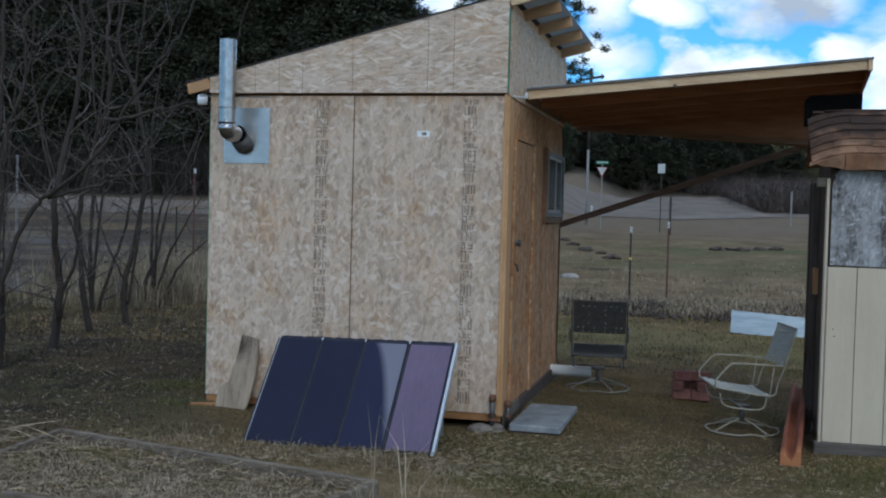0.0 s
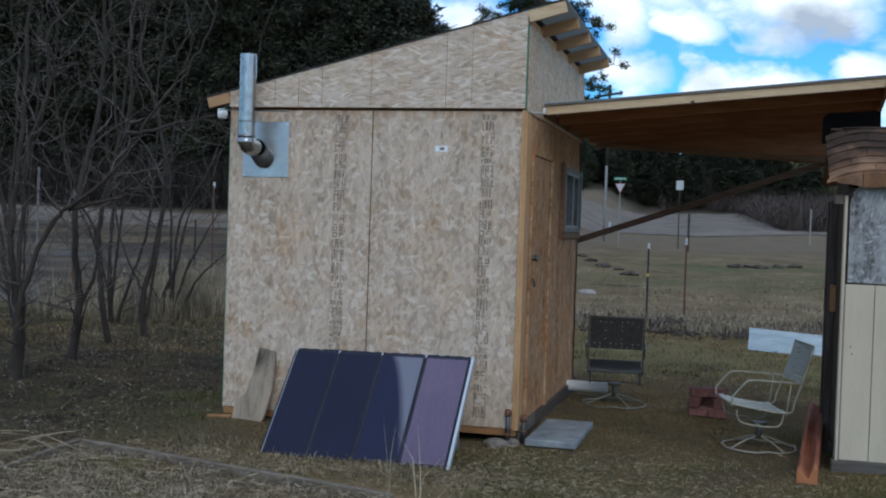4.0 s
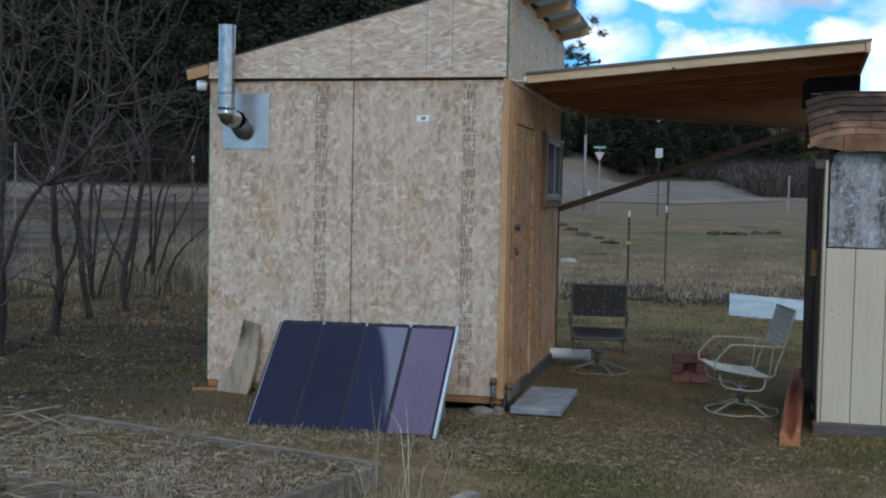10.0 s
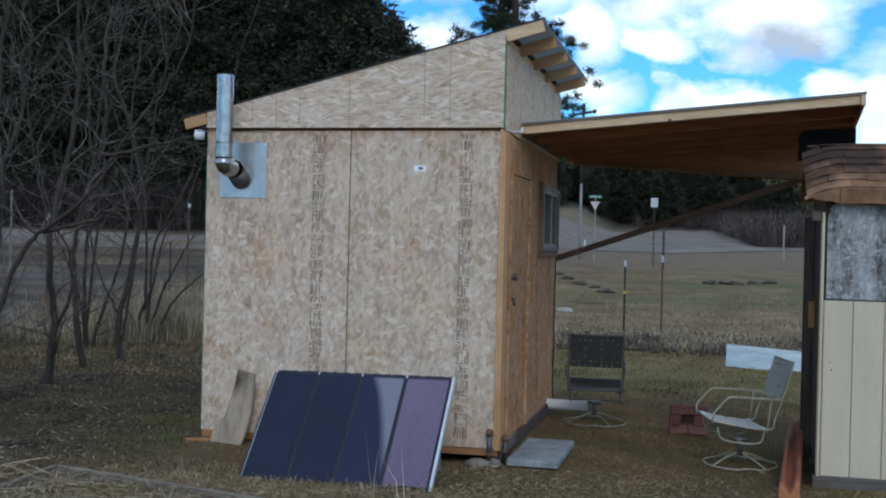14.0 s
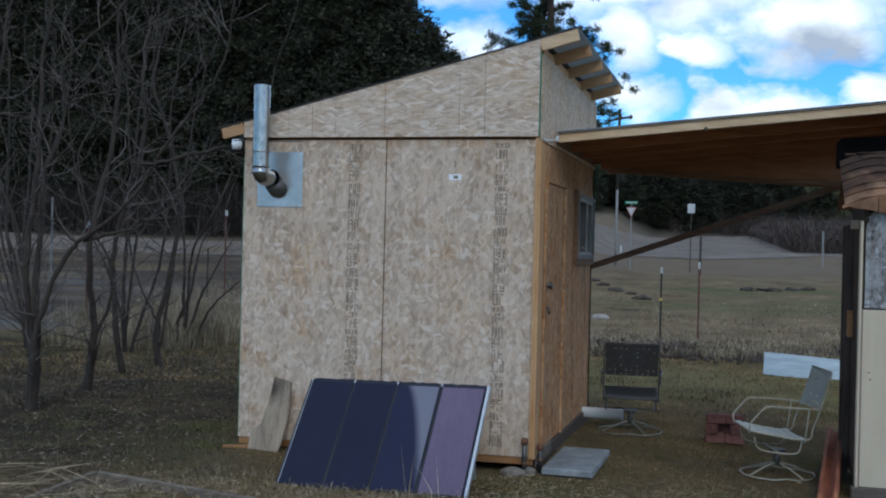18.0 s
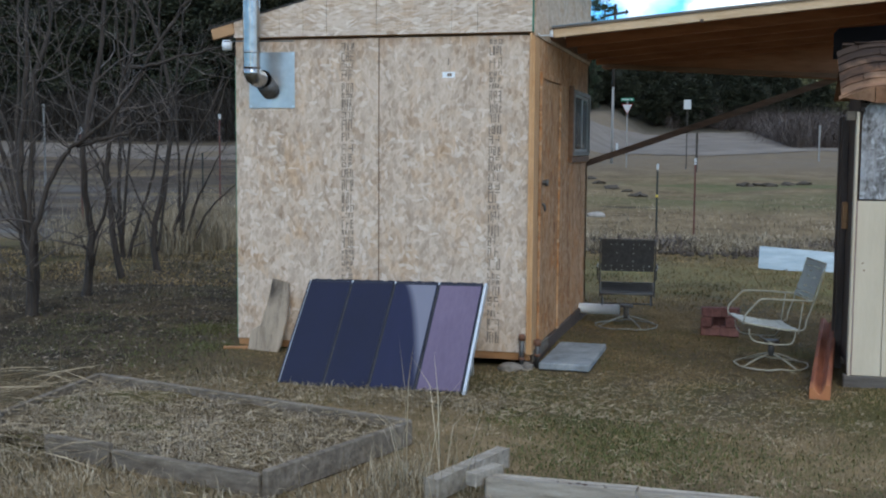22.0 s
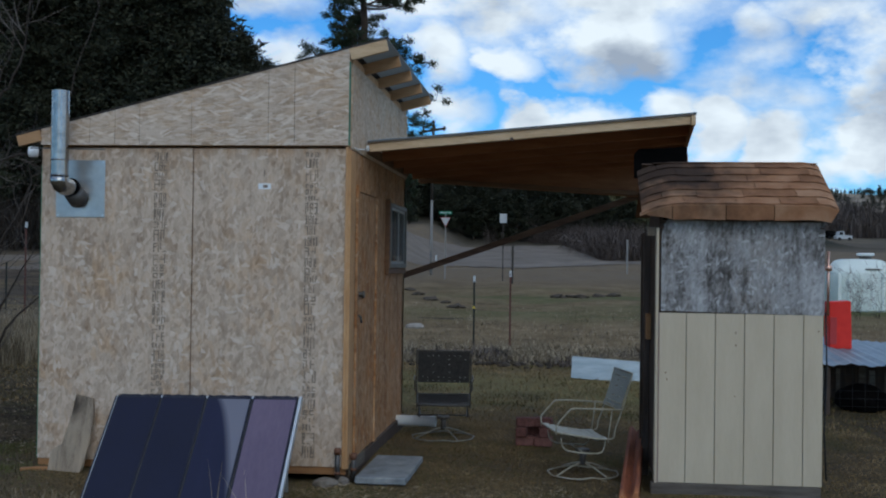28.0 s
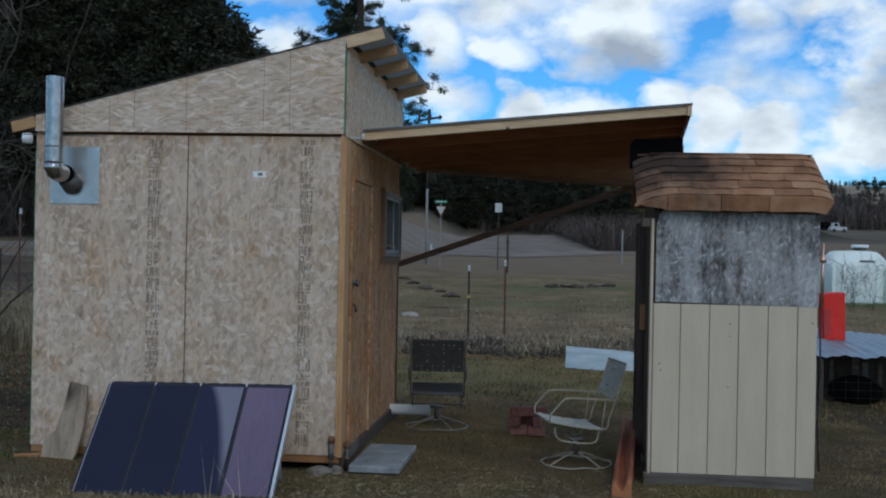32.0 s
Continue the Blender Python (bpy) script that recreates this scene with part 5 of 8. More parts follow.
# ---- things by the cabin ----
def make_solar():
    tl, bl = Vector((-1.617, -0.440, 0.678)), Vector((-1.634, -1.085, -0.006))
    tr, br = Vector((-0.214, -0.470, 0.700)), Vector((-0.231, -1.105, 0.012))
    across, up_ = (tr - tl + br - bl) / 2, (tl - bl + tr - br) / 2
    w, h = across.length, up_.length
    ex = across.normalized()
    ez = (up_ - ex * up_.dot(ex)).normalized()
    ey = ez.cross(ex)
    s = new("solar_panel")
    tagged(s, "row of four framed dark solar panels propped on the grass", "solar panel")
    m = Matrix((ex, ey, ez)).transposed().to_4x4()
    m.translation = bl
    s.matrix_world = m
    bm = bmesh.new()
    box(bm, (0, 0.006, 0.0), (w, 0.030, h), 0.003)
    part("backing", bm, PANEL_RIM, s)
    pw = (w - 0.05) / 4
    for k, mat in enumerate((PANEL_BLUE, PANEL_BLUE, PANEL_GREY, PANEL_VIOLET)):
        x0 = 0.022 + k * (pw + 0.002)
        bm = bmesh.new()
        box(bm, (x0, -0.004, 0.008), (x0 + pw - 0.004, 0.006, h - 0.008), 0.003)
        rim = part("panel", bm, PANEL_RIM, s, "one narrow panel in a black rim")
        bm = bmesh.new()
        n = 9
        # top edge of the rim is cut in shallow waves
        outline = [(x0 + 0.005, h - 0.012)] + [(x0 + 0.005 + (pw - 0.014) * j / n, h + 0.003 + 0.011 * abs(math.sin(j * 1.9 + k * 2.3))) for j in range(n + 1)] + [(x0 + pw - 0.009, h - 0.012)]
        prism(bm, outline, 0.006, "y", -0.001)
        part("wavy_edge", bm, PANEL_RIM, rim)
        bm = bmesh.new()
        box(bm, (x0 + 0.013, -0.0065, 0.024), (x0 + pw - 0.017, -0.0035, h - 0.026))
        part("cell_film", bm, mat, rim, ("dark blue film", "dark blue film", "dark blue film with a pale reflection wedge painted on", "film with a violet sheen painted in")[k])
    # folding stand behind
    for x in (0.12, w - 0.12):
        bm = bmesh.new()
        over = m @ Vector((x, 0.035, h * 0.9))
        foot = m.inverted() @ Vector((over.x, over.y + 0.10, -0.005))
        beam(bm, (x, 0.035, h * 0.9), foot, 0.02, 0.02, 0.002, up=(1, 0, 0))
        part("stand_leg", bm, ALU, s)
    # thin bright joint lines, with the mounting strip's end showing at the top of each
    for k in range(1, 4):
        x = 0.020 + k * (pw + 0.002)
        bm = bmesh.new()
        box(bm, (x - 0.0012, -0.0058, 0.012), (x + 0.0022, -0.001, h - 0.02))
        part("joint_strip", bm, DARK_STEEL, s, "thin metal line between two panels")
        bm = bmesh.new()
        box(bm, (x - 0.008, -0.003, h - 0.022), (x + 0.008, 0.012, h + 0.004), 0.003)
        part("corner_clip", bm, ALU, s, "pale clip at the top of a joint")
    for x, wide in ((0.014, 0.006), (w - 0.020, 0.022)):
        bm = bmesh.new()
        box(bm, (x, -0.010 if wide > 0.02 else -0.001, -0.006), (x + wide, 0.032, h + 0.004), 0.003)
        part("side_rail", bm, ALU, s, "pale aluminium side rail")


make_solar()


def make_slab():
    bm = bmesh.new()
    box(bm, (-0.195, -0.49, 0.0), (0.195, 0.49, 0.055), 0.008)
    ob = part("concrete_slab", bm, CONCRETE)
    ob.matrix_world = pose(0.282, 0.44, 0.008, 0, 0, -0.5)
    tagged(ob, "flat grey concrete slab before the cabin door", "paving slab")


make_slab()


def soft_tube(bm, pts, r, sides=8, cap=True):
    """A bent tube with rounded corners."""
    p = [Vector(q) for q in pts]
    if len(p) > 2 and len(p) < 15:
        out = []
        for i in range(len(p) - 1):
            a, b, c, d = p[max(i - 1, 0)], p[i], p[i + 1], p[min(i + 2, len(p) - 1)]
            for u in (0.0, 0.25, 0.5, 0.75):
                out.append(0.5 * (2 * b + (c - a) * u + (2 * a - 5 * b + 4 * c - d) * u * u + (3 * b - a - 3 * c + d) * u ** 3))
        p = out + [p[-1]]
    tube(bm, p, r * 0.58 if r < 0.0125 else r, sides, cap)


def swivel_chair(at, rz, metal, sling, base_metal, label, size=1.0, tall=1.0):
    """Low sling armchair on a ring foot; it faces its own -y."""
    ch = thing("patio_chair", at, rz, label, "chair", "patio chairs")
    ch.scale = (size, size, size * tall)
    bm = bmesh.new()
    R, B = 0.312, 0.05
    ring = [(R * math.cos(a), B + R * math.sin(a), 0.02 + (0.012 if k % 5 == 0 else 0)) for k, a in enumerate(np.linspace(0, math.tau, 21))]
    soft_tube(bm, ring, 0.0115, 8, cap=False)
    base = part("ring_foot", bm, base_metal, ch)
    for k in range(4):
        a = math.tau * k / 4 + 0.5
        bm = bmesh.new()
        soft_tube(bm, [(R * math.cos(a), B + R * math.sin(a), 0.022), (R * 0.5 * math.cos(a), B + R * 0.5 * math.sin(a), 0.075), (0.03 * math.cos(a), B + 0.03 * math.sin(a), 0.105)], 0.012, 8)
        part("foot_strut", bm, base_metal, base)
    bm = bmesh.new()
    soft_tube(bm, [(0, B, 0.09), (0, B, 0.20)], 0.028, 12)
    soft_tube(bm, [(0, B, 0.19), (0, B, 0.215)], 0.065, 12)
    part("swivel_post", bm, BROWN_METAL, ch)
    W = 0.265
    # seat runners, back posts and arms, one side each
    for s in (-1, 1):
        x = s * W
        bm = bmesh.new()
        soft_tube(bm, [(x * 0.92, -0.21, 0.335), (x * 0.92, -0.19, 0.262), (x * 0.9, -0.11, 0.228), (x * 0.9, 0.10, 0.212), (x * 0.92, 0.165, 0.238), (x * 0.92, 0.185, 0.32)], 0.011, 8)
        part("rocker_rail", bm, metal, ch)
        bm = bmesh.new()
        soft_tube(bm, [(x, -0.26, 0.385), (x, 0.20, 0.325), (x, 0.27, 0.42), (x, 0.36, 0.66), (x, 0.415, 0.845)], 0.012, 8)
        part("side_rail", bm, metal, ch)
        bm = bmesh.new()
        xa = s * (W + 0.03)
        soft_tube(bm, [(x, -0.262, 0.37), (xa, -0.264, 0.425), (xa, -0.250, 0.458), (xa, -0.185, 0.525), (xa, -0.150, 0.558), (xa, -0.105, 0.573), (xa, 0.14, 0.566), (x, 0.325, 0.556)], 0.012, 8)
        part("armrest", bm, metal, ch)
        bm = bmesh.new()
        soft_tube(bm, [(x, 0.20, 0.30), (x, 0.235, 0.56)], 0.010, 8)
        part("arm_post", bm, metal, ch)
    for name, y, z in (("cross_bar", -0.26, 0.385), ("cross_bar", 0.20, 0.325), ("cross_bar", 0.415, 0.845), ("cross_bar", 0.0, 0.215)):
        bm = bmesh.new()
        soft_tube(bm, [(-W, y, z), (W, y, z)], 0.011, 8)
        part(name, bm, metal, ch)
    # woven sling straps
    prof = [(-0.25, 0.392), (-0.12, 0.360), (0.02, 0.335), (0.15, 0.330), (0.20, 0.335)]
    back = [(0.304, 0.55), (0.312, 0.57), (0.325, 0.60), (0.36, 0.70), (0.395, 0.80), (0.412, 0.838)]
    for name, line in (("seat", prof), ("backrest", back)):
        v, f = [], []
        for y, z in line:
            for k in range(11):
                x = -W + 0.012 + (2 * W - 0.024) * k / 10
                dip = -0.012 * (1 - (x / W) ** 2)
                n = (0, dip) if name == "seat" else (-dip, 0)
                v.append((x, y + n[0], z + n[1]))
        c = 11
        for a in range(len(line) - 1):
            for k in range(10):
                p = a * c + k
                f.append((p, p + 1, p + c + 1, p + c))
        bm = bmesh.new()
        for p in v:
            bm.verts.new(p)
        bm.verts.ensure_lookup_table()
        for q in f:
            bm.faces.new([bm.verts[i] for i in q])
        bmesh.ops.solidify(bm, geom=bm.faces[:], thickness=0.004)
        part(name, bm, sling, ch, "woven mesh sling")
    # broad straps laced across the seat
    for k in range(8):
        y = -0.232 + k * 0.058
        z = float(np.interp(y, [q[0] for q in prof], [q[1] for q in prof])) + 0.003
        bm = bmesh.new()
        for u in range(5):
            x0, x1 = -W + 2 * W * u / 5, -W + 2 * W * (u + 1) / 5
            dip = -0.012 * (1 - ((x0 + x1) / 2 / W) ** 2) + 0.0015 * ((u + k) % 2)
            box(bm, (x0, y - 0.022, z + dip), (x1, y + 0.022, z + dip + 0.004))
        part("seat_strap", bm, sling, ch)
    bm = bmesh.new()
    for z, y in ((0.565, 0.310), (0.60, 0.325), (0.645, 0.341), (0.72, 0.367), (0.765, 0.383), (0.80, 0.394)):
        for k in range(9):
            x = -0.21 + k * 0.0525
            if (k + int(z * 50)) % 4 and not (0.62 < z < 0.78 and k % 3):
                box(bm, (x - 0.004, y - 0.010, z - 0.004), (x + 0.004, y + 0.014, z + 0.004))
    part("weave", bm, SLING_PALE if sling is SLING_DARK else CREAM_METAL, ch, "rows of open slots in the weave", "stuff")
    return ch


swivel_chair((0.505, 2.325, 0.0), 186, BROWN_METAL, SLING_DARK, WORN_METAL, "low swivel patio chair with dark mesh sling, turned away", 0.95, 1.08)
swivel_chair((1.758, 0.635, 0.0), -76, CREAM_METAL, SLING_PALE, CREAM_METAL, "cream swivel patio chair with pale mesh sling", 0.90, 1.10)


def make_small_things():
    # stacked bricks
    for (x, y, z, rz) in ((1.26, 2.05, 0.0, 4), (1.435, 2.03, 0.0, -3), (1.235, 2.04, 0.086, 86), (1.445, 2.05, 0.086, 92), (1.33, 2.19, 0.0, 2), (1.33, 2.20, 0.086, -4), (1.265, 2.05, 0.172, 6), (1.43, 2.07, 0.172, -14)):
        bm = bmesh.new()
        box(bm, (-0.083, -0.05, 0.0), (0.083, 0.05, 0.084), 0.006)
        ob = part("brick", bm, BRICK)
        ob.matrix_world = pose(x + 0.035, y, z + 0.002, 0, 0, rz)
        tagged(ob, "weathered red brick in a small dry stack", "brick", "stacked bricks")
    # white tube
    bm = bmesh.new()
    tube(bm, [(-0.30, 0, 0.055), (0.19, 0, 0.055)], 0.052, 18, cap=False)
    tube(bm, [(0.19, 0, 0.055), (-0.25, 0, 0.055)], 0.047, 18, cap=False)
    tube(bm, [(0.14, 0, 0.055), (0.185, 0, 0.055)], 0.056, 18, cap=False)
    ob = part("plastic_pipe", bm, WHITE_PLASTIC)
    ob.matrix_world = pose(0.21, 2.66, 0.055, 0, 0, -3)
    tagged(ob, "length of white plastic drain pipe on the grass", "pipe")
    # red-brown angle beam along the store
    bm = bmesh.new()
    prism(bm, [(-0.068, 0.0), (0.068, 0.0), (0.066, 0.105), (0.040, 0.112), (0.006, 0.040), (-0.004, 0.040), (-0.042, 0.085), (-0.068, 0.078)], 2.05, "y", 0.0)
    bmesh.ops.bevel(bm, geom=bm.edges[:], offset=0.004, segments=1, affect="EDGES")
    add_stain_or_shade(IRON_RED, (0.0, -0.15, 0.08), 0.34, (0.46, 0.185, 0.075))
    ob = part("timber_gutter", bm, IRON_RED)
    ob.matrix_world = pose(2.095, -0.50, 0.0, 5.5, 0, -5.5)
    tagged(ob, "red-brown notched timber leaning beside the store", "timber")
    # leaning weathered plank
    bm = bmesh.new()
    outline = [(-0.165, 0.0), (0.08, -0.03), (0.115, 0.05), (0.150, 0.25), (0.158, 0.44), (0.140, 0.57), (0.0, 0.60), (-0.02, 0.42), (-0.07, 0.22), (-0.15, 0.17)]
    prism(bm, outline, 0.028, "y", 0.0)
    bmesh.ops.bevel(bm, geom=bm.edges[:], offset=0.004, segments=1, affect="EDGES")
    add_stain_or_shade(PLANK_WOOD, (-0.02, 0.0, 0.52), 0.13, (0.05, 0.036, 0.026))
    ob = part("leaning_plank", bm, PLANK_WOOD)
    ob.matrix_world = pose(-2.115, -0.17, 0.045, -13, 0, 0)
    tagged(ob, "split weathered plank leaning on the cabin wall", "plank")
    bm = bmesh.new()
    box(bm, (-0.11, -0.03, 0), (0.09, 0.03, 0.03), 0.006)
    ob = part("wood_scrap", bm, ORANGE_WOOD)
    ob.matrix_world = pose(-2.37, -0.17, 0.050, 0, 0, 24)
    tagged(ob, "orange wood scrap on the ground", "wood scrap")
    # stones under the corner and the two capped stubs
    for x, y, s, rz in ((-0.12, -0.06, 0.085, 20), (-0.02, 0.02, 0.07, 70)):
        bm = bmesh.new()
        bmesh.ops.create_icosphere(bm, subdivisions=2, radius=1.0)
        rg = random.Random(int(x * 1000))
        for v in bm.verts:
            v.co = Vector((v.co.x * s * 1.2, v.co.y * s * 0.8, max(-0.02, v.co.z * s * 0.55))) * rg.uniform(0.9, 1.1)
        ob = part("foundation_stone", bm, DULL_STONE)
        ob.matrix_world = pose(x, y - 0.06, 0.02, 0, 0, rz)
        tagged(ob, "pale rough stone at the cabin corner", "stone", "corner stones")
    for x, y, z0, z1 in ((-0.045, -0.07, -0.01, 0.275), (0.055, 0.05, 0.0, 0.22)):
        st = thing("pipe_stub", (x, y, z0), 0, "short upright galvanised pipe with a rusty cap", "pipe", "capped pipe stubs")
        bm = bmesh.new()
        tube(bm, [(0, 0, 0), (0, 0, z1 - z0)], 0.019, 12)
        part("pipe", bm, DARK_STEEL, st)
        bm = bmesh.new()
        tube(bm, [(0, 0, z1 - z0 - 0.045), (0, 0, z1 - z0 - 0.008), (0, 0, z1 - z0 + 0.004)], [0.027, 0.027, 0.02], 12)
        part("cap", bm, RUST, st, "rusty screw cap")
        bm = bmesh.new()
        tube(bm, [(0, 0, 0.09), (0, 0, 0.11)], 0.024, 12)
        part("collar", bm, RUST, st)
    # corrugated pale sheet at the edge of the lawn
    v = []
    for k in range(25):
        u = k / 24
        for x in (-0.56, 0.72):
            w = 0.0010 * math.sin(k * math.tau / 6)
            v.append((x, u * 0.12 - w, 0.02 + u * 0.31 - 0.07 * (x + 0.56) / 1.28 - w * 0.4))
    f = [(2 * k, 2 * k + 1, 2 * k + 3, 2 * k + 2) for k in range(24)]
    ob = part("corrugated_sheet", (v, f), PALE_SHEET)
    md = ob.modifiers.new("thick", "SOLIDIFY")
    md.thickness = 0.003
    ob.matrix_world = pose(2.35, 8.15, float(ground_z(2.35, 8.15)), 0, 0, -6)
    tagged(ob, "pale corrugated roofing sheet propped at the lawn edge", "metal sheet")
    bm = bmesh.new()
    for x in (-0.4, 0.5):
        box(bm, (x - 0.05, 0.07, 0.0), (x + 0.05, 0.2, 0.20), 0.01)
    ob = part("sheet_prop", bm, GREY_WOOD)
    ob.matrix_world = pose(2.35, 8.17, float(ground_z(2.35, 8.15)), 0, 0, -6)
    tagged(ob, "rough wood blocks propping the roofing sheet", "wood block")

    # low white stake out in the field
    gz = float(ground_z(-5.2, 53.0))
    st = thing("marker_stake", (-5.2, 53.0, gz), 0, "low white marker stake out in the dry field", "stake")
    bm = bmesh.new()
    box(bm, (-0.05, -0.03, -0.05), (0.05, 0.03, 0.42), 0.008)
    part("stake_post", bm, SIGN_WHITE, st)


make_small_things()


# ---- raised beds in the foreground ----
def make_bed():
    n_, r_ = Vector((-0.615, -3.53, 0)), Vector((-0.235, -2.385, 0))
    bl, fl = Vector((-2.61, -1.78, 0)), Vector((-2.62, -3.05, 0))
    bed = thing("raised_bed", (n_.x, n_.y, 0), 0, "low raised bed of grey boards full of dead grass", "garden bed")

    def loc(p, z):
        return (p.x - n_.x, p.y - n_.y, z)
    for name, a, b, z0, z1 in (("bed_board", n_, r_, 0.07, 0.07), ("bed_board", r_, bl, 0.075, 0.085), ("bed_board", bl, fl, 0.08, 0.04)):
        bm = bmesh.new()
        beam(bm, loc(a, z0), loc(b, z1), 0.040, 0.14, 0.006)
        part(name, bm, GREY_WOOD, bed)
    d = fl - n_
    for a, b, h in ((0.012, 0.475, 0.050), (0.487, 0.72, 0.062)):
        bm = bmesh.new()
        p, q = n_ + d * a, n_ + d * b
        off = Vector((0.0, 0.012, 0)) if a > 0.3 else Vector((0, 0, 0))
        beam(bm, loc(p + off, h), loc(q + off, h - 0.01), 0.040, 0.14, 0.006)
        part("bed_board", bm, GREY_WOOD, bed)
    soil_v = [loc(n_, 0.075), loc(r_, 0.085), loc(bl, 0.09), loc(fl, 0.07)]
    bm = bmesh.new()
    N = 24
    for i in range(N + 1):
        for j in range(N + 1):
            a, b = i / N, j / N
            p = (1 - a) * ((1 - b) * Vector(soil_v[0]) + b * Vector(soil_v[1])) + a * ((1 - b) * Vector(soil_v[3]) + b * Vector(soil_v[2]))
            p.z += 0.03 * noise.noise(p * 3.0) + 0.015 * noise.noise(p * 11.0)
            bm.verts.new(p)
    bm.verts.ensure_lookup_table()
    for i in range(N):
        for j in range(N):
            k = i * (N + 1) + j
            fc = bm.faces.new((bm.verts[k], bm.verts[k + N + 1], bm.verts[k + N + 2], bm.verts[k + 1]))
            fc.smooth = True
    part("soil", bm, GROUND, bed)
    # second bed: long border timber, cross piece and loose block
    b2 = thing("bed_border", (0.42, -3.20, 0), 0, "old grey border timbers of a second bed", "garden border")
    bm = bmesh.new()
    beam(bm, (0.0, -0.045, 0.06), (0.70, -0.055, 0.06), 0.085, 0.11, 0.008)
    timber = part("border_timber", bm, PALE_WOOD, b2, "timber with dark spots")
    for sx, sy, sr in ((0.33, -0.03, 0.006), (0.39, -0.045, 0.009), (0.43, -0.03, 0.012), (0.46, -0.04, 0.014), (0.55, -0.035, 0.007), (0.56, -0.06, 0.008)):
        bm = bmesh.new()
        tube(bm, [(sx, sy, 0.114), (sx, sy, 0.1165)], sr, 8)
        part("dark_spot", bm, DARK_WOOD, timber)
    bm = bmesh.new()
    beam(bm, (0.71, -0.05, 0.055), (2.3, -0.055, 0.05), 0.085, 0.11, 0.008)
    part("border_timber", bm, PALE_WOOD, b2)
    bm = bmesh.new()
    beam(bm, (-0.06, 0.56, 0.045), (-0.27, -0.10, 0.045), 0.07, 0.09, 0.008)
    part("cross_timber", bm, PALE_WOOD, b2)
    bm = bmesh.new()
    beam(bm, (0.02, 0.07, 0.118), (-0.07, -0.12, 0.118), 0.06, 0.05, 0.006)
    part("loose_block", bm, PALE_WOOD, b2)


make_bed()


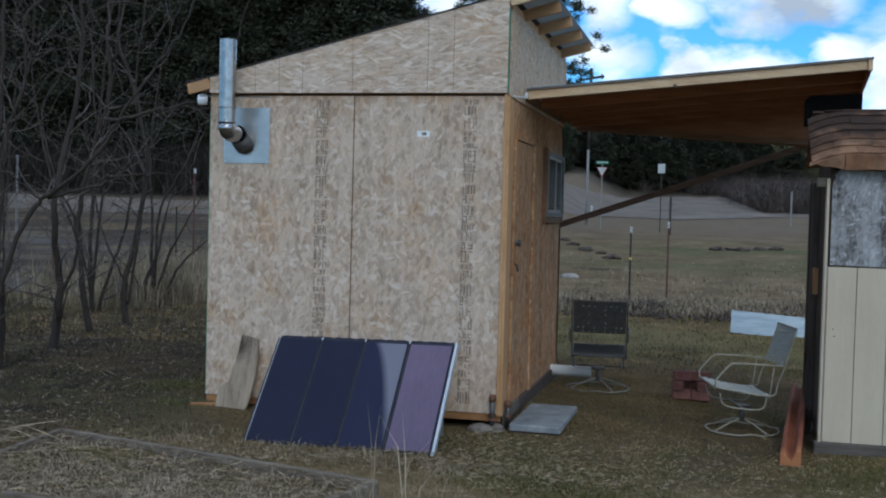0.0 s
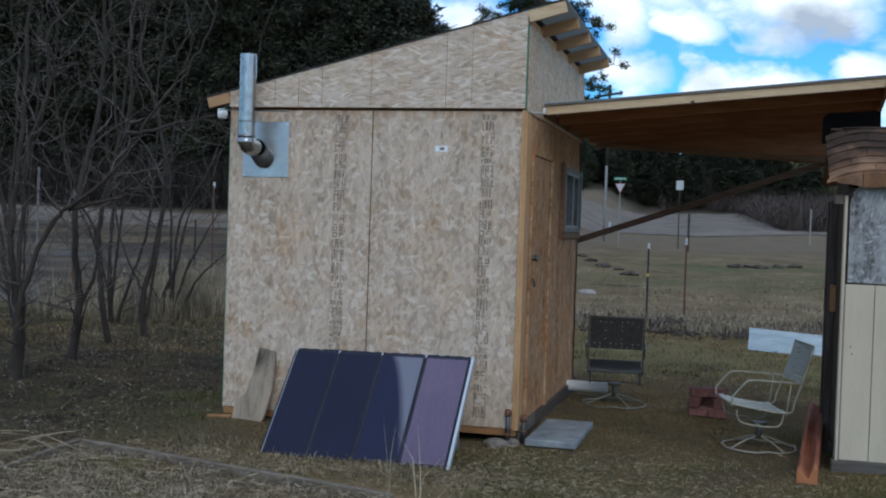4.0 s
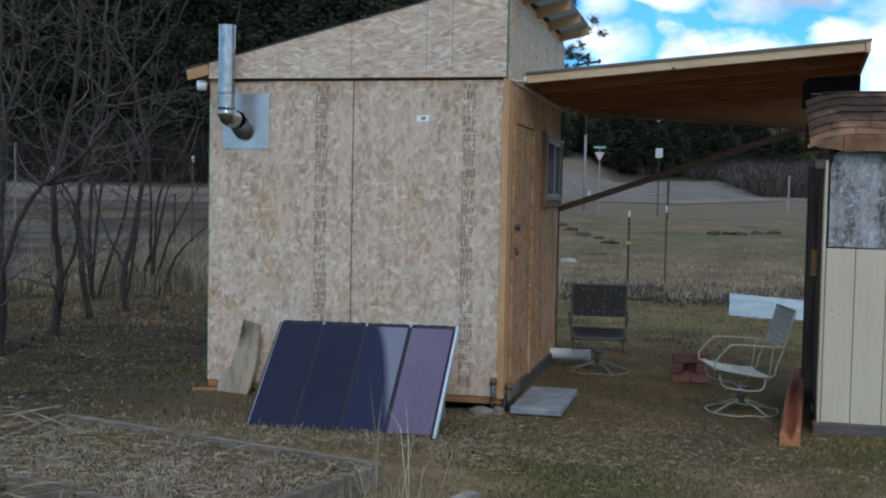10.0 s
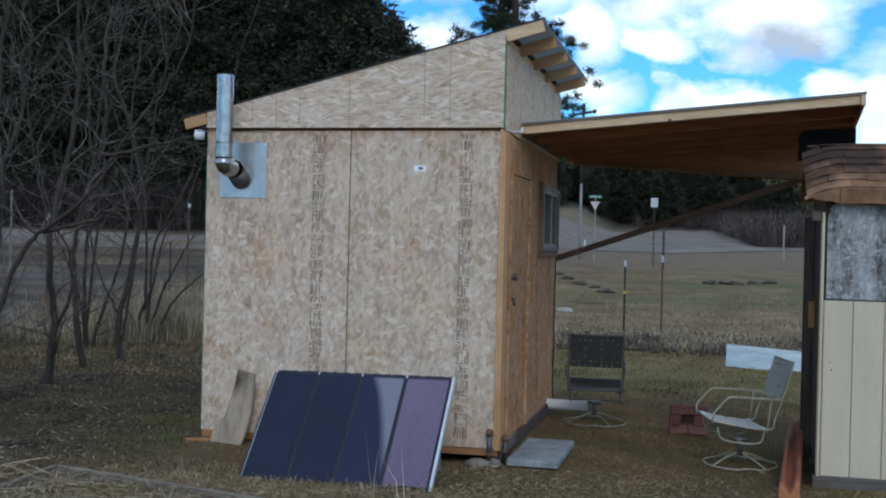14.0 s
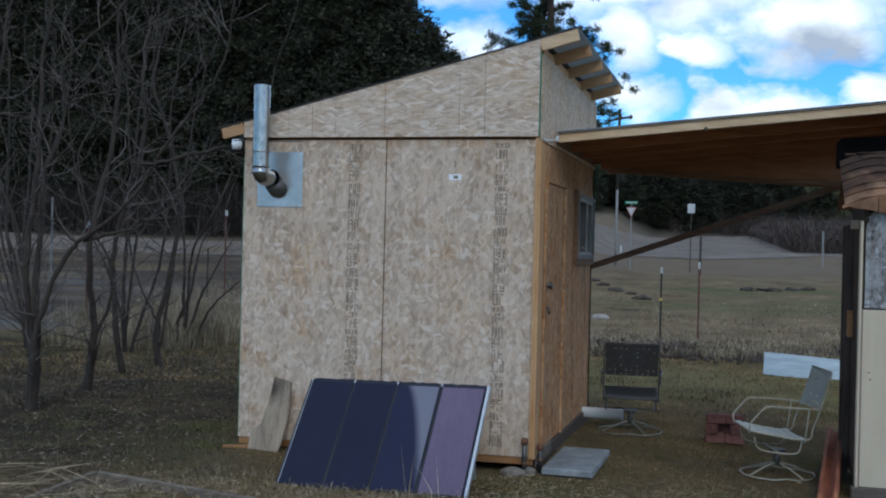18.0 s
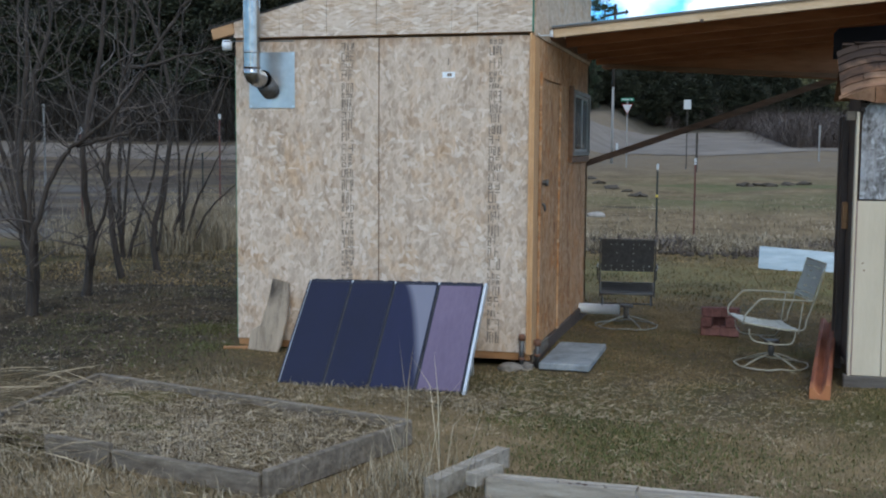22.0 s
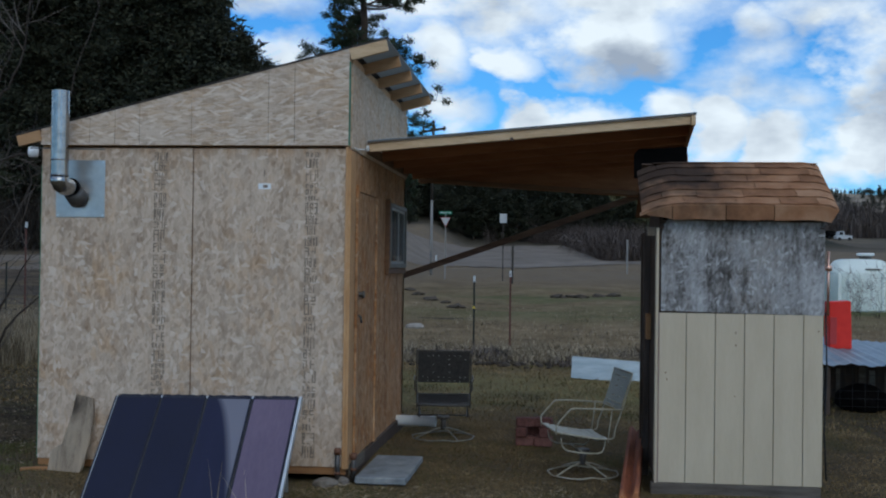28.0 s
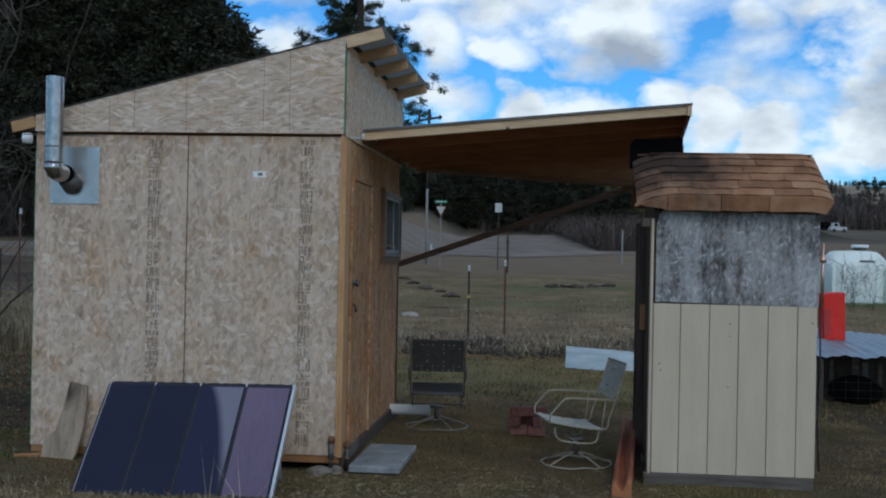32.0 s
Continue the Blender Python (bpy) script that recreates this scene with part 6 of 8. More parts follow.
# ---- things past the store ----
def make_beyond():
    # wire crate under a corrugated lid, red bin on top
    gx, gy = 5.76, 5.82
    cr = thing("wire_crate", (gx, gy, 0), 0, "low dark wire crate under a grey corrugated lid", "crate")
    for a, b in (((-1.10, -1.05), (0.85, -1.05)), ((-1.10, 0.85), (0.85, 0.85)), ((-1.10, -1.05), (-1.10, 0.85)), ((0.85, -1.05), (0.85, 0.85))):
        bm = bmesh.new()
        n = 14
        for k in range(n + 1):
            u = k / n
            p = (a[0] + (b[0] - a[0]) * u, a[1] + (b[1] - a[1]) * u)
            tube(bm, [(*p, 0.0), (*p, 0.56)], 0.0022, 4)
        for k in range(7):
            z = 0.02 + k * 0.09
            tube(bm, [(*a, z), (*b, z)], 0.0022, 4)
        part("wire_side", bm, CAGE_WIRE, cr, kind="stuff")
    bm = bmesh.new()
    bmesh.ops.create_icosphere(bm, subdivisions=3, radius=1.0)
    for v in bm.verts:
        k = 1 + 0.16 * noise.noise(v.co * 2.3)
        v.co = Vector((-0.60 + 0.30 * v.co.x * k, -0.62 + 0.30 * v.co.y * k, max(0.01, 0.14 + 0.19 * v.co.z * k)))
    part("dark_heap", bm, BLACK, cr, "dark heap inside the crate")
    bm = bmesh.new()
    box(bm, (-1.06, 0.80, 0.0), (0.80, 0.83, 0.60), 0.0)
    part("back_panel", bm, DARK_WOOD, cr, "dark boards at the back of the crate")
    rs = random.Random(4)
    for k in range(9):
        bm = bmesh.new()
        x = -0.95 + k * 0.19 + rs.uniform(-0.05, 0.05)
        box(bm, (x, -0.20, 0.0), (x + rs.uniform(0.04, 0.09), -0.175, rs.uniform(0.40, 0.56)), 0.003)
        part("inner_slat", bm, DULL_FRAME if k % 3 == 0 else GREY_WOOD, cr)
    for x in (-1.10, -0.10, 0.85):
        bm = bmesh.new()
        box(bm, (x - 0.022, -1.09, -0.02), (x + 0.022, -1.045, 0.575), 0.004)
        part("crate_post", bm, DARK_WOOD, cr)
    v = []
    for k in range(73):
        u = k / 72
        z = 0.59 + 0.008 * math.sin(k * math.tau / 4) + 0.02 * u
        for y in (-1.17, 1.75):
            v.append((-1.16 + 2.4 * u, y + 0.05 * math.sin(k * 0.31), z + (0.20 - 0.22 * u if y > 0 else 0) - (0.012 * math.sin(k * 0.5) if y < 0 else 0)))
    lid = part("crate_lid", (v, [(2 * k, 2 * k + 2, 2 * k + 3, 2 * k + 1) for k in range(72)]), ZINC_SHEET, cr, "wavy grey roofing sheet lid")
    md = lid.modifiers.new("thick", "SOLIDIFY")
    md.thickness = 0.003
    rb = thing("red_bin", (5.14, 6.30, 0.665), 0, "tall bright red plastic bin on the crate lid", "bin")
    bm = bmesh.new()
    prism(bm, [(-0.13, 0.0), (0.14, 0.0), (0.125, 0.61), (-0.145, 0.59)], 0.30, "y", -0.15)
    bmesh.ops.bevel(bm, geom=bm.edges[:], offset=0.012, segments=2, affect="EDGES")
    part("body", bm, RED_PLASTIC, rb)
    bm = bmesh.new()
    box(bm, (-0.13, -0.158, 0.06), (-0.05, -0.148, 0.40), 0.003)
    part("inset", bm, SIGN_RED, rb, "darker red inset")
    # poly tank
    for tx, ty, label in ((10.22, 24.9, "large milky white plastic water tank on the grass"), (12.26, 25.3, "second milky white tank with a dull grey panel")):
        tk = thing("water_tank", (tx, ty, float(ground_z(tx, ty)) - 0.03), 0, label, "water tank", "poly tanks")
        bm = bmesh.new()
        rings = []
        for r, z in ((0.97, 0.0), (1.0, 0.05), (1.0, 1.08), (0.985, 1.15), (0.90, 1.25), (0.74, 1.41), (0.66, 1.47), (0.50, 1.50), (0.20, 1.51)):
            ring = []
            for a in np.linspace(0, math.tau, 49)[:-1]:
                c, d = math.cos(a), math.sin(a)
                q = (abs(c) ** 3.4 + abs(d) ** 3.4) ** (-1 / 3.4)
                ring.append(bm.verts.new((0.92 * r * q * c, 0.85 * r * q * d, z)))
            rings.append(ring)
        for a, b in zip(rings, rings[1:]):
            for k in range(48):
                bm.faces.new((a[k], a[(k + 1) % 48], b[(k + 1) % 48], b[k])).smooth = True
        bm.faces.new(rings[0][::-1])
        bm.faces.new(rings[-1])
        part("body", bm, TANK_WHITE, tk)
        bm = bmesh.new()
        tube(bm, [(0.16, -0.1, 1.50), (0.16, -0.1, 1.60)], 0.17, 18)
        part("lid_neck", bm, BROWN_METAL, tk)
        bm = bmesh.new()
        tube(bm, [(0.16, -0.1, 1.60), (0.16, -0.1, 1.615), (0.16, -0.1, 1.665), (0.16, -0.1, 1.68)], [0.22, 0.245, 0.245, 0.22], 20)
        part("lid", bm, WHITE_PLASTIC, tk, "round screw lid")
        for x in (-0.74, -0.46, -0.16, 0.16, 0.46, 0.74):
            bm = bmesh.new()
            box(bm, (x - 0.05, -0.872, 0.05), (x + 0.05, -0.80, 1.09), 0.02)
            part("rib", bm, TANK_WHITE, tk)
        bm = bmesh.new()
        if tx < 11:
            box(bm, (-0.02, -0.86, 1.195), (0.40, -0.70, 1.235), 0.008)
            part("slot", bm, DULL_FRAME, tk, "dull grey slot under the shoulder")
        else:
            box(bm, (-0.72, -0.90, 0.28), (0.72, -0.875, 1.16), 0.02)
            part("panel", bm, DULL_FRAME, tk, "flat dull grey panel")

make_beyond()


# ---- fence posts, signs, poles ----
def post(x, y, top, mat, label, band=True, tip=True):
    z = float(ground_z(x, y))
    p = thing("fence_post", (x, y, z), 0, label, "fence post", "steel fence posts")
    bm = bmesh.new()
    h = top - z
    box(bm, (-0.018, -0.004, -0.05), (0.018, 0.004, h), 0.0)
    box(bm, (-0.004, -0.004, -0.05), (0.004, 0.034, h))
    for k in range(int(h / 0.12)):
        box(bm, (-0.008, -0.012, 0.1 + k * 0.12), (0.008, -0.003, 0.125 + k * 0.12))
    part("tee_bar", bm, mat, p)
    if tip:
        bm = bmesh.new()
        box(bm, (-0.021, -0.007, h - 0.12), (0.021, 0.037, h + 0.004))
        part("tip", bm, SIGN_WHITE, p, "white painted tip")
    if band:
        bm = bmesh.new()
        box(bm, (-0.026, -0.02, h * 0.55), (0.026, 0.012, h * 0.55 + 0.05))
        part("clip", bm, POST_YELLOW, p, "yellow wire clip")


post(-0.06, 13.5, 1.44, POST_GREEN, "dark green steel fence post with yellow clip")
post(0.63, 14.0, 1.55, POST_RED, "rust-red steel fence post with white tip", False)
post(5.6, 13.6, 1.5, POST_GREEN, "dark green steel fence post with yellow clip")
post(-10.48, 8.97, 2.45, POLE_WOOD, "tall weathered grey fence post", False, False)
post(-10.40, 9.98, 2.05, POST_RED, "rust-red steel fence post with white tip", False)
post(-9.43, 13.72, 2.42, POST_RED, "rust-red steel fence post with white tip", False)
post(-10.36, 14.72, 1.58, POST_GREEN, "dark green steel fence post without a tip", False, False)


def make_road_signs():
    # white plate on a post
    x, y = -0.75, 38.2
    z = float(ground_z(x, y))
    s = thing("road_sign", (x, y, z), 0, "small white rectangular road sign on a post", "road sign")
    bm = bmesh.new()
    box(bm, (-0.02, 0.0, -0.1), (0.02, 0.04, 3.7 - z))
    part("post", bm, DARK_POLE, s)
    bm = bmesh.new()
    box(bm, (-0.145, -0.02, 3.42 - z), (0.145, -0.002, 3.80 - z))
    part("plate", bm, SIGN_WHITE, s, "plain white plate")
    # yield sign with a green name plate
    x, y = -3.12, 37.6
    z = float(ground_z(x, y))
    s = thing("road_sign", (x, y, z), 0, "white triangular yield sign under a green name plate", "road sign")
    bm = bmesh.new()
    box(bm, (-0.025, 0.0, -0.1), (0.025, 0.04, 3.75 - z))
    part("post", bm, POLE_WOOD, s)
    bm = bmesh.new()
    prism(bm, [(-0.215, 3.60 - z), (0.215, 3.60 - z), (0.0, 3.20 - z)], 0.012, "y", -0.02)
    tri = part("triangle", bm, SIGN_RED, s, "red bordered triangle")
    bm = bmesh.new()
    prism(bm, [(-0.192, 3.588 - z), (0.192, 3.588 - z), (0.0, 3.232 - z)], 0.006, "y", -0.027)
    part("triangle_face", bm, SIGN_WHITE, tri)
    bm = bmesh.new()
    box(bm, (-0.26, -0.01, 3.73 - z), (0.26, 0.0, 3.86 - z))
    np_ = part("name_plate", bm, SIGN_GREEN, s, "green street name plate")
    bm = bmesh.new()
    box(bm, (-0.22, -0.016, 3.775 - z), (0.08, -0.011, 3.82 - z))
    box(bm, (0.11, -0.016, 3.775 - z), (0.22, -0.011, 3.82 - z))
    part("lettering_bar", bm, SIGN_WHITE, np_)
    # power pole
    x, y = -4.25, 42.3
    z = float(ground_z(x, y))
    s = thing("power_pole", (x, y, z), 0, "pale wooden power pole with a dark cross-arm", "power pole")
    bm = bmesh.new()
    tube(bm, [(0, 0, -0.2), (0, 0, 4.6 - z)], [0.062, 0.056], 10)
    part("lower_shaft", bm, POLE_WOOD, s, "weathered pale lower shaft")
    bm = bmesh.new()
    tube(bm, [(0, 0, 4.6 - z), (0.03, 0, 8.25 - z)], [0.07, 0.065], 10)
    part("shaft", bm, DARK_POLE, s)
    bm = bmesh.new()
    beam(bm, (-0.5, 0, 7.72 - z), (0.62, 0, 7.9 - z), 0.09, 0.10, 0.0)
    part("cross_arm", bm, DARK_POLE, s)
    for dx in (-0.42, 0.1, 0.52):
        bm = bmesh.new()
        tube(bm, [(dx, 0, 7.78 - z), (dx, 0, 8.0 - z)], [0.05, 0.035], 8)
        part("insulator", bm, DARK_STEEL, s)
    # short marker posts by the road
    for x, y, h, m in ((4.93, 47.0, 1.69, POLE_WOOD), (-0.25, 36.0, 1.5, DARK_POLE)):
        bm = bmesh.new()
        z = float(ground_z(x, y))
        box(bm, (-0.04, -0.04, -0.1), (0.04, 0.04, h), 0.01)
        box(bm, (-0.05, -0.05, h * 0.75), (0.05, 0.05, h * 0.9), 0.01)
        ob = part("marker_post", bm, m)
        ob.matrix_world = pose(x, y, z)
        tagged(ob, "short weathered post beside the road", "post", "roadside posts")
    # far pole to the side
    x, y = 22.36, 61.0
    z = float(ground_z(x, y))
    s = thing("power_pole", (x, y, z), 0, "distant dark power pole with cross-arm", "power pole")
    bm = bmesh.new()
    tube(bm, [(0, 0, -0.2), (0, 0, 7.4 - z)], [0.12, 0.09], 10)
    part("shaft", bm, DARK_POLE, s)
    bm = bmesh.new()
    beam(bm, (-0.62, 0, 6.99 - z), (0.62, 0, 6.99 - z), 0.10, 0.10, 0.0)
    part("cross_arm", bm, DARK_POLE, s)
    for dx in (-0.52, -0.2, 0.25, 0.55):
        bm = bmesh.new()
        tube(bm, [(dx, 0, 7.04 - z), (dx, 0, 7.2 - z)], [0.05, 0.03], 8)
        part("insulator", bm, DARK_STEEL, s)
    # far white pickup, dark car and loaded trailer at the edge of the wood
    x, y = 54.1, 205.0
    z = float(ground_z(x, y))
    s = thing("parked_pickup", (x, y, z), 6, "distant white pickup parked by the brown trees", "pickup")
    bm = bmesh.new()
    prism(bm, [(-1.45, 0.35), (1.5, 0.35), (1.5, 0.95), (0.1, 1.0), (-0.05, 1.75), (-0.85, 1.75), (-1.1, 1.0), (-1.45, 0.95)], 1.6, "y", -0.8)
    part("body", bm, SIGN_WHITE, s)
    bm = bmesh.new()
    prism(bm, [(-0.92, 1.1), (-0.2, 1.1), (-0.25, 1.6), (-0.78, 1.6)], 0.02, "y", -0.82)
    part("side_window", bm, BLACK, s)
    for dx in (-0.9, 0.95):
        bm = bmesh.new()
        tube(bm, [(dx, -0.85, 0.32), (dx, -0.6, 0.32)], 0.32, 14)
        part("wheel", bm, RUBBER, s)
    x, y = 52.6, 209.0
    s = thing("parked_car", (x, y, float(ground_z(x, y))), -70, "distant dark car parked beside the white pickup", "car")
    bm = bmesh.new()
    prism(bm, [(-1.9, 0.3), (1.9, 0.3), (1.9, 0.95), (1.0, 1.1), (0.6, 1.65), (-1.2, 1.65), (-1.8, 1.0)], 1.5, "y", -0.75)
    part("body", bm, BLACK, s)
    for dx in (-1.2, 1.2):
        for sy in (-0.78, 0.58):
            bm = bmesh.new()
            tube(bm, [(dx, sy, 0.32), (dx, sy + 0.2, 0.32)], 0.32, 14)
            part("wheel", bm, RUBBER, s)
    x, y = 67.4, 218.0
    s = thing("loaded_trailer", (x, y, float(ground_z(x, y))), 4, "distant dark trailer with a few pale boxes on top", "trailer")
    bm = bmesh.new()
    box(bm, (-1.5, -0.8, 0.45), (1.5, 0.8, 1.45), 0.05)
    part("body", bm, BLACK, s)
    for dx, w in ((-1.1, 0.35), (-0.3, 0.5), (0.75, 0.55)):
        bm = bmesh.new()
        box(bm, (dx - w / 2, -0.4, 1.45), (dx + w / 2, 0.4, 1.45 + w * 0.8), 0.04)
        part("box", bm, SIGN_WHITE, s)
    for dx in (-0.5, 0.5):
        bm = bmesh.new()
        tube(bm, [(dx, -0.85, 0.32), (dx, -0.6, 0.32)], 0.34, 14)
        part("wheel", bm, RUBBER, s)


make_road_signs()


# ---- trees ----
class Sticks:
    """Collects tapered branches as one mesh."""

    def __init__(self):
        self.v, self.t = [], []

    def add(self, pts, radii, sides=5):
        pts = np.asarray(pts, float)
        base = len(self.v)
        d = np.gradient(pts, axis=0)
        d /= np.linalg.norm(d, axis=1)[:, None] + 1e-9
        ref = np.array([0.3, 0.9, 0.1]) if abs(d[0][2]) > 0.5 else np.array([0.1, 0.2, 1.0])
        for p, q, r in zip(pts, d, radii):
            a = np.cross(q, ref)
            a /= np.linalg.norm(a) + 1e-9
            b = np.cross(q, a)
            for k in range(sides):
                w = math.tau * k / sides
                self.v.append(p + (a * math.cos(w) + b * math.sin(w)) * r)
        for i in range(len(pts) - 1):
            for k in range(sides):
                p, q = base + i * sides + k, base + i * sides + (k + 1) % sides
                self.t.append((p, q, q + sides))
                self.t.append((p, q + sides, p + sides))

    def mesh(self, name, mat):
        me = fast_mesh(name, self.v, self.t, mat)
        me.polygons.foreach_set("use_smooth", np.ones(len(me.polygons), bool))
        return me


def wander(rng, start, way, length, n, bend, lift):
    pts, d = [np.array(start, float)], np.array(way, float)
    for _ in range(n):
        d = d + rng.normal(0, bend, 3) + np.array([0, 0, lift])
        d /= np.linalg.norm(d)
        pts.append(pts[-1] + d * length / n)
    return np.array(pts), d


def glide(pts, n):
    """A smooth line through guide points, n steps between two of them."""
    p = np.asarray(pts, float)
    q = np.vstack([2 * p[0] - p[1], p, 2 * p[-1] - p[-2]])
    out = []
    for k in range(len(p) - 1):
        a, b, c, d = q[k:k + 4]
        for u in np.arange(n) / n:
            out.append(0.5 * (2 * b + (c - a) * u + (2 * a - 5 * b + 4 * c - d) * u * u + (3 * b - a - 3 * c + d) * u ** 3))
    return np.array(out + [p[-1]])


def add_branches(rng, limbs, pts, rad, count, reach, twigs):
    """Side branches with twigs along a stem."""
    for i in range(2, len(pts)):
        for _ in range(int(rng.poisson(count))):
            d = pts[i] - pts[i - 1]
            d /= np.linalg.norm(d) + 1e-9
            out = rng.normal(0, 1, 3) * [1, 0.8, 0.6]
            out -= d * out.dot(d)
            out /= np.linalg.norm(out) + 1e-9
            w = d * rng.uniform(0.35, 0.9) + out
            ln = reach * rng.uniform(0.3, 1.0)
            bp, _ = wander(rng, pts[i], w / np.linalg.norm(w), ln, 9, 0.13, 0.03)
            br = np.linspace(max(min(rad[i] * rng.uniform(0.3, 0.5), 0.013), 0.005), 0.0027, 10)
            limbs.add(bp, br, 5)
            for j in range(2, 10):
                for _ in range(int(rng.poisson(twigs))):
                    dd = bp[j] - bp[j - 1]
                    dd /= np.linalg.norm(dd)
                    w2 = dd * 0.8 + rng.normal(0, 1, 3) * 0.5
                    tp, _ = wander(rng, bp[j], w2 / np.linalg.norm(w2), rng.uniform(0.12, 0.55), 5, 0.13, 0.03)
                    limbs.add(tp, np.linspace(0.0036, 0.0021, 6), 3)


def bare_tree(seed, at, thick, stems, label, top=1.4, count=0.55, reach=1.0, twigs=0.45):
    """A leafless tree from the bends of its stems: each a row of (sideways, height)."""
    rng = np.random.default_rng(seed)
    z = float(ground_z(at[0], at[1]))
    tree = thing("bare_tree", (at[0], at[1], z), 0, label, "tree", "leafless trees")
    limbs = Sticks()
    for k, stem in enumerate(stems):
        low = stem[0][1] < 0.3
        r0 = thick * ((1.0 if k == 0 else rng.uniform(0.62, 0.8)) if low else rng.uniform(0.36, 0.5))
        depth = np.cumsum(rng.normal(0, 0.07, len(stem)))
        pts = glide([(x, y - depth[0], h - z - (0.12 if low and n == 0 else 0)) for n, ((x, h), y) in enumerate(zip(stem, depth))], 4)
        if stem[-1][1] > 2.2:
            more, _ = wander(rng, pts[-1], pts[-1] - pts[-3], top * rng.uniform(0.7, 1.2), 9, 0.13, 0.02)
            pts = np.vstack([pts, more[1:]])
        pts += rng.normal(0, 0.008, pts.shape) * np.minimum(1, np.arange(len(pts)) / 4)[:, None]
        u = np.linspace(0, 1, len(pts))
        rad = r0 * (1 - 0.80 * u ** 0.8)
        if low:
            rad[:3] *= (1.3, 1.12, 1.04)
        one = Sticks()
        one.add(pts, rad, 8)
        ob = new("trunk" if k == 0 else "stem", one.mesh("stem", BARK))
        ob.parent = tree
        add_branches(rng, limbs, pts, rad, count, reach, twigs)
    ob = new("twig_crown", limbs.mesh("twig_crown", TWIG))
    ob.parent = tree
    tagged(ob, kind="stuff")
    return tree


GREY_TREE = "leafless grey multi-stemmed tree in dead grass"
bare_tree(1, (-5.08, 0.92), 0.045, [
    [(0.0, 0.05), (-0.02, 0.5), (-0.05, 0.83), (-0.06, 1.42), (-0.04, 2.12), (-0.01, 2.76), (0.01, 3.4)],
    [(0.03, 0.1), (0.06, 0.61), (0.07, 1.05), (0.05, 1.59), (0.1, 2.23), (0.26, 2.76), (0.32, 3.29)],
    [(0.06, 0.1), (0.11, 0.51), (0.15, 0.83), (0.28, 1.22), (0.44, 1.58), (0.56, 1.69), (0.92, 1.95), (1.21, 2.32), (1.42, 2.61), (1.64, 2.96), (1.84, 3.18)],
    [(0.56, 1.69), (0.83, 1.76), (1.04, 1.83), (1.18, 1.9), (1.53, 1.93), (2.02, 1.94)],
    [(1.14, 2.42), (1.37, 2.42), (1.64, 2.5), (1.81, 2.54), (2.12, 2.57)],
    [(0.03, 0.5), (-0.12, 0.82), (-0.28, 1.09), (-0.47, 1.41)]], "leafless grey tree with one long arching branch", count=0.34)
bare_tree(2, (-5.31, 2.21), 0.05, [
    [(0.0, 0.07), (0.09, 0.5), (0.12, 0.86), (0.16, 1.59), (0.2, 2.2), (0.29, 2.79), (0.34, 3.5)],
    [(0.11, 0.68), (0.26, 1.02), (0.21, 1.47), (-0.01, 1.83), (-0.29, 2.49)],
    [(0.09, 0.37), (0.18, 0.56), (0.26, 0.81)]], "single leafless grey trunk with a broken stub")
bare_tree(3, (-5.99, 4.12), 0.045, [
    [(0.0, 0.03), (-0.03, 0.52), (-0.08, 1.02), (-0.08, 1.58), (0.1, 2.29), (0.33, 2.99), (0.36, 3.75)],
    [(-0.03, 0.52), (-0.14, 0.87), (-0.3, 1.29), (-0.5, 1.79), (-0.83, 2.5), (-1.04, 3.28)],
    [(-0.03, 0.37), (0.14, 1.31), (0.18, 1.94), (0.13, 2.85), (0.05, 3.69)]], GREY_TREE)
bare_tree(4, (-5.97, 4.94), 0.045, [
    [(0.0, 0.04), (-0.06, 0.54), (0.01, 1.07), (0.13, 1.82), (0.23, 2.27), (0.04, 3.08), (-0.17, 3.67), (-0.2, 3.96)],
    [(0.0, 0.31), (0.07, 0.84), (0.17, 1.6), (0.33, 2.78), (0.49, 3.66)],
    [(0.0, 0.54), (-0.16, 0.91), (-0.37, 1.36), (-0.5, 1.88), (-0.63, 2.86)]], GREY_TREE)
bare_tree(5, (-6.87, 7.35), 0.042, [
    [(0.0, 0.03), (-0.14, 0.35), (0.09, 0.89), (0.18, 1.42), (0.32, 1.94)],
    [(0.05, 0.09), (0.17, 0.36), (0.33, 0.68), (0.62, 0.99), (0.9, 1.19)],
    [(-0.05, 0.08), (-0.01, 0.88), (0.09, 1.59), (0.47, 2.21), (0.65, 2.81)],
    [(-0.1, 0.08), (-0.3, 0.52), (-0.62, 0.82)],
    [(-0.08, 0.13), (0.19, 0.8), (0.47, 1.34), (0.77, 1.78)],
    [(-0.04, 0.08), (-0.12, 0.7), (-0.11, 1.58), (-0.23, 2.46)]], "leafless bushy clump of bowed stems", 1.0, 0.5, 0.8)
# thinner ones further back
for sd, x, y in ((6, -7.7, 2.9), (7, -8.9, 6.2), (8, -8.0, 5.0), (9, -10.2, 8.0), (10, -7.2, 6.1)):
    rg = random.Random(sd)
    rows = []
    for q in range(3):
        lean, bow = rg.uniform(-0.35, 0.35), rg.uniform(-0.25, 0.25)
        rows.append([(0.03 * q, 0.05)] + [(0.03 * q + lean * h + bow * math.sin(h * 1.1), 1.05 * h) for h in (0.5, 1.1, 1.8, 2.6, 3.4, 4.2)])
    bare_tree(sd, (x, y), 0.036, rows, "thin leafless grey sapling in dead grass")

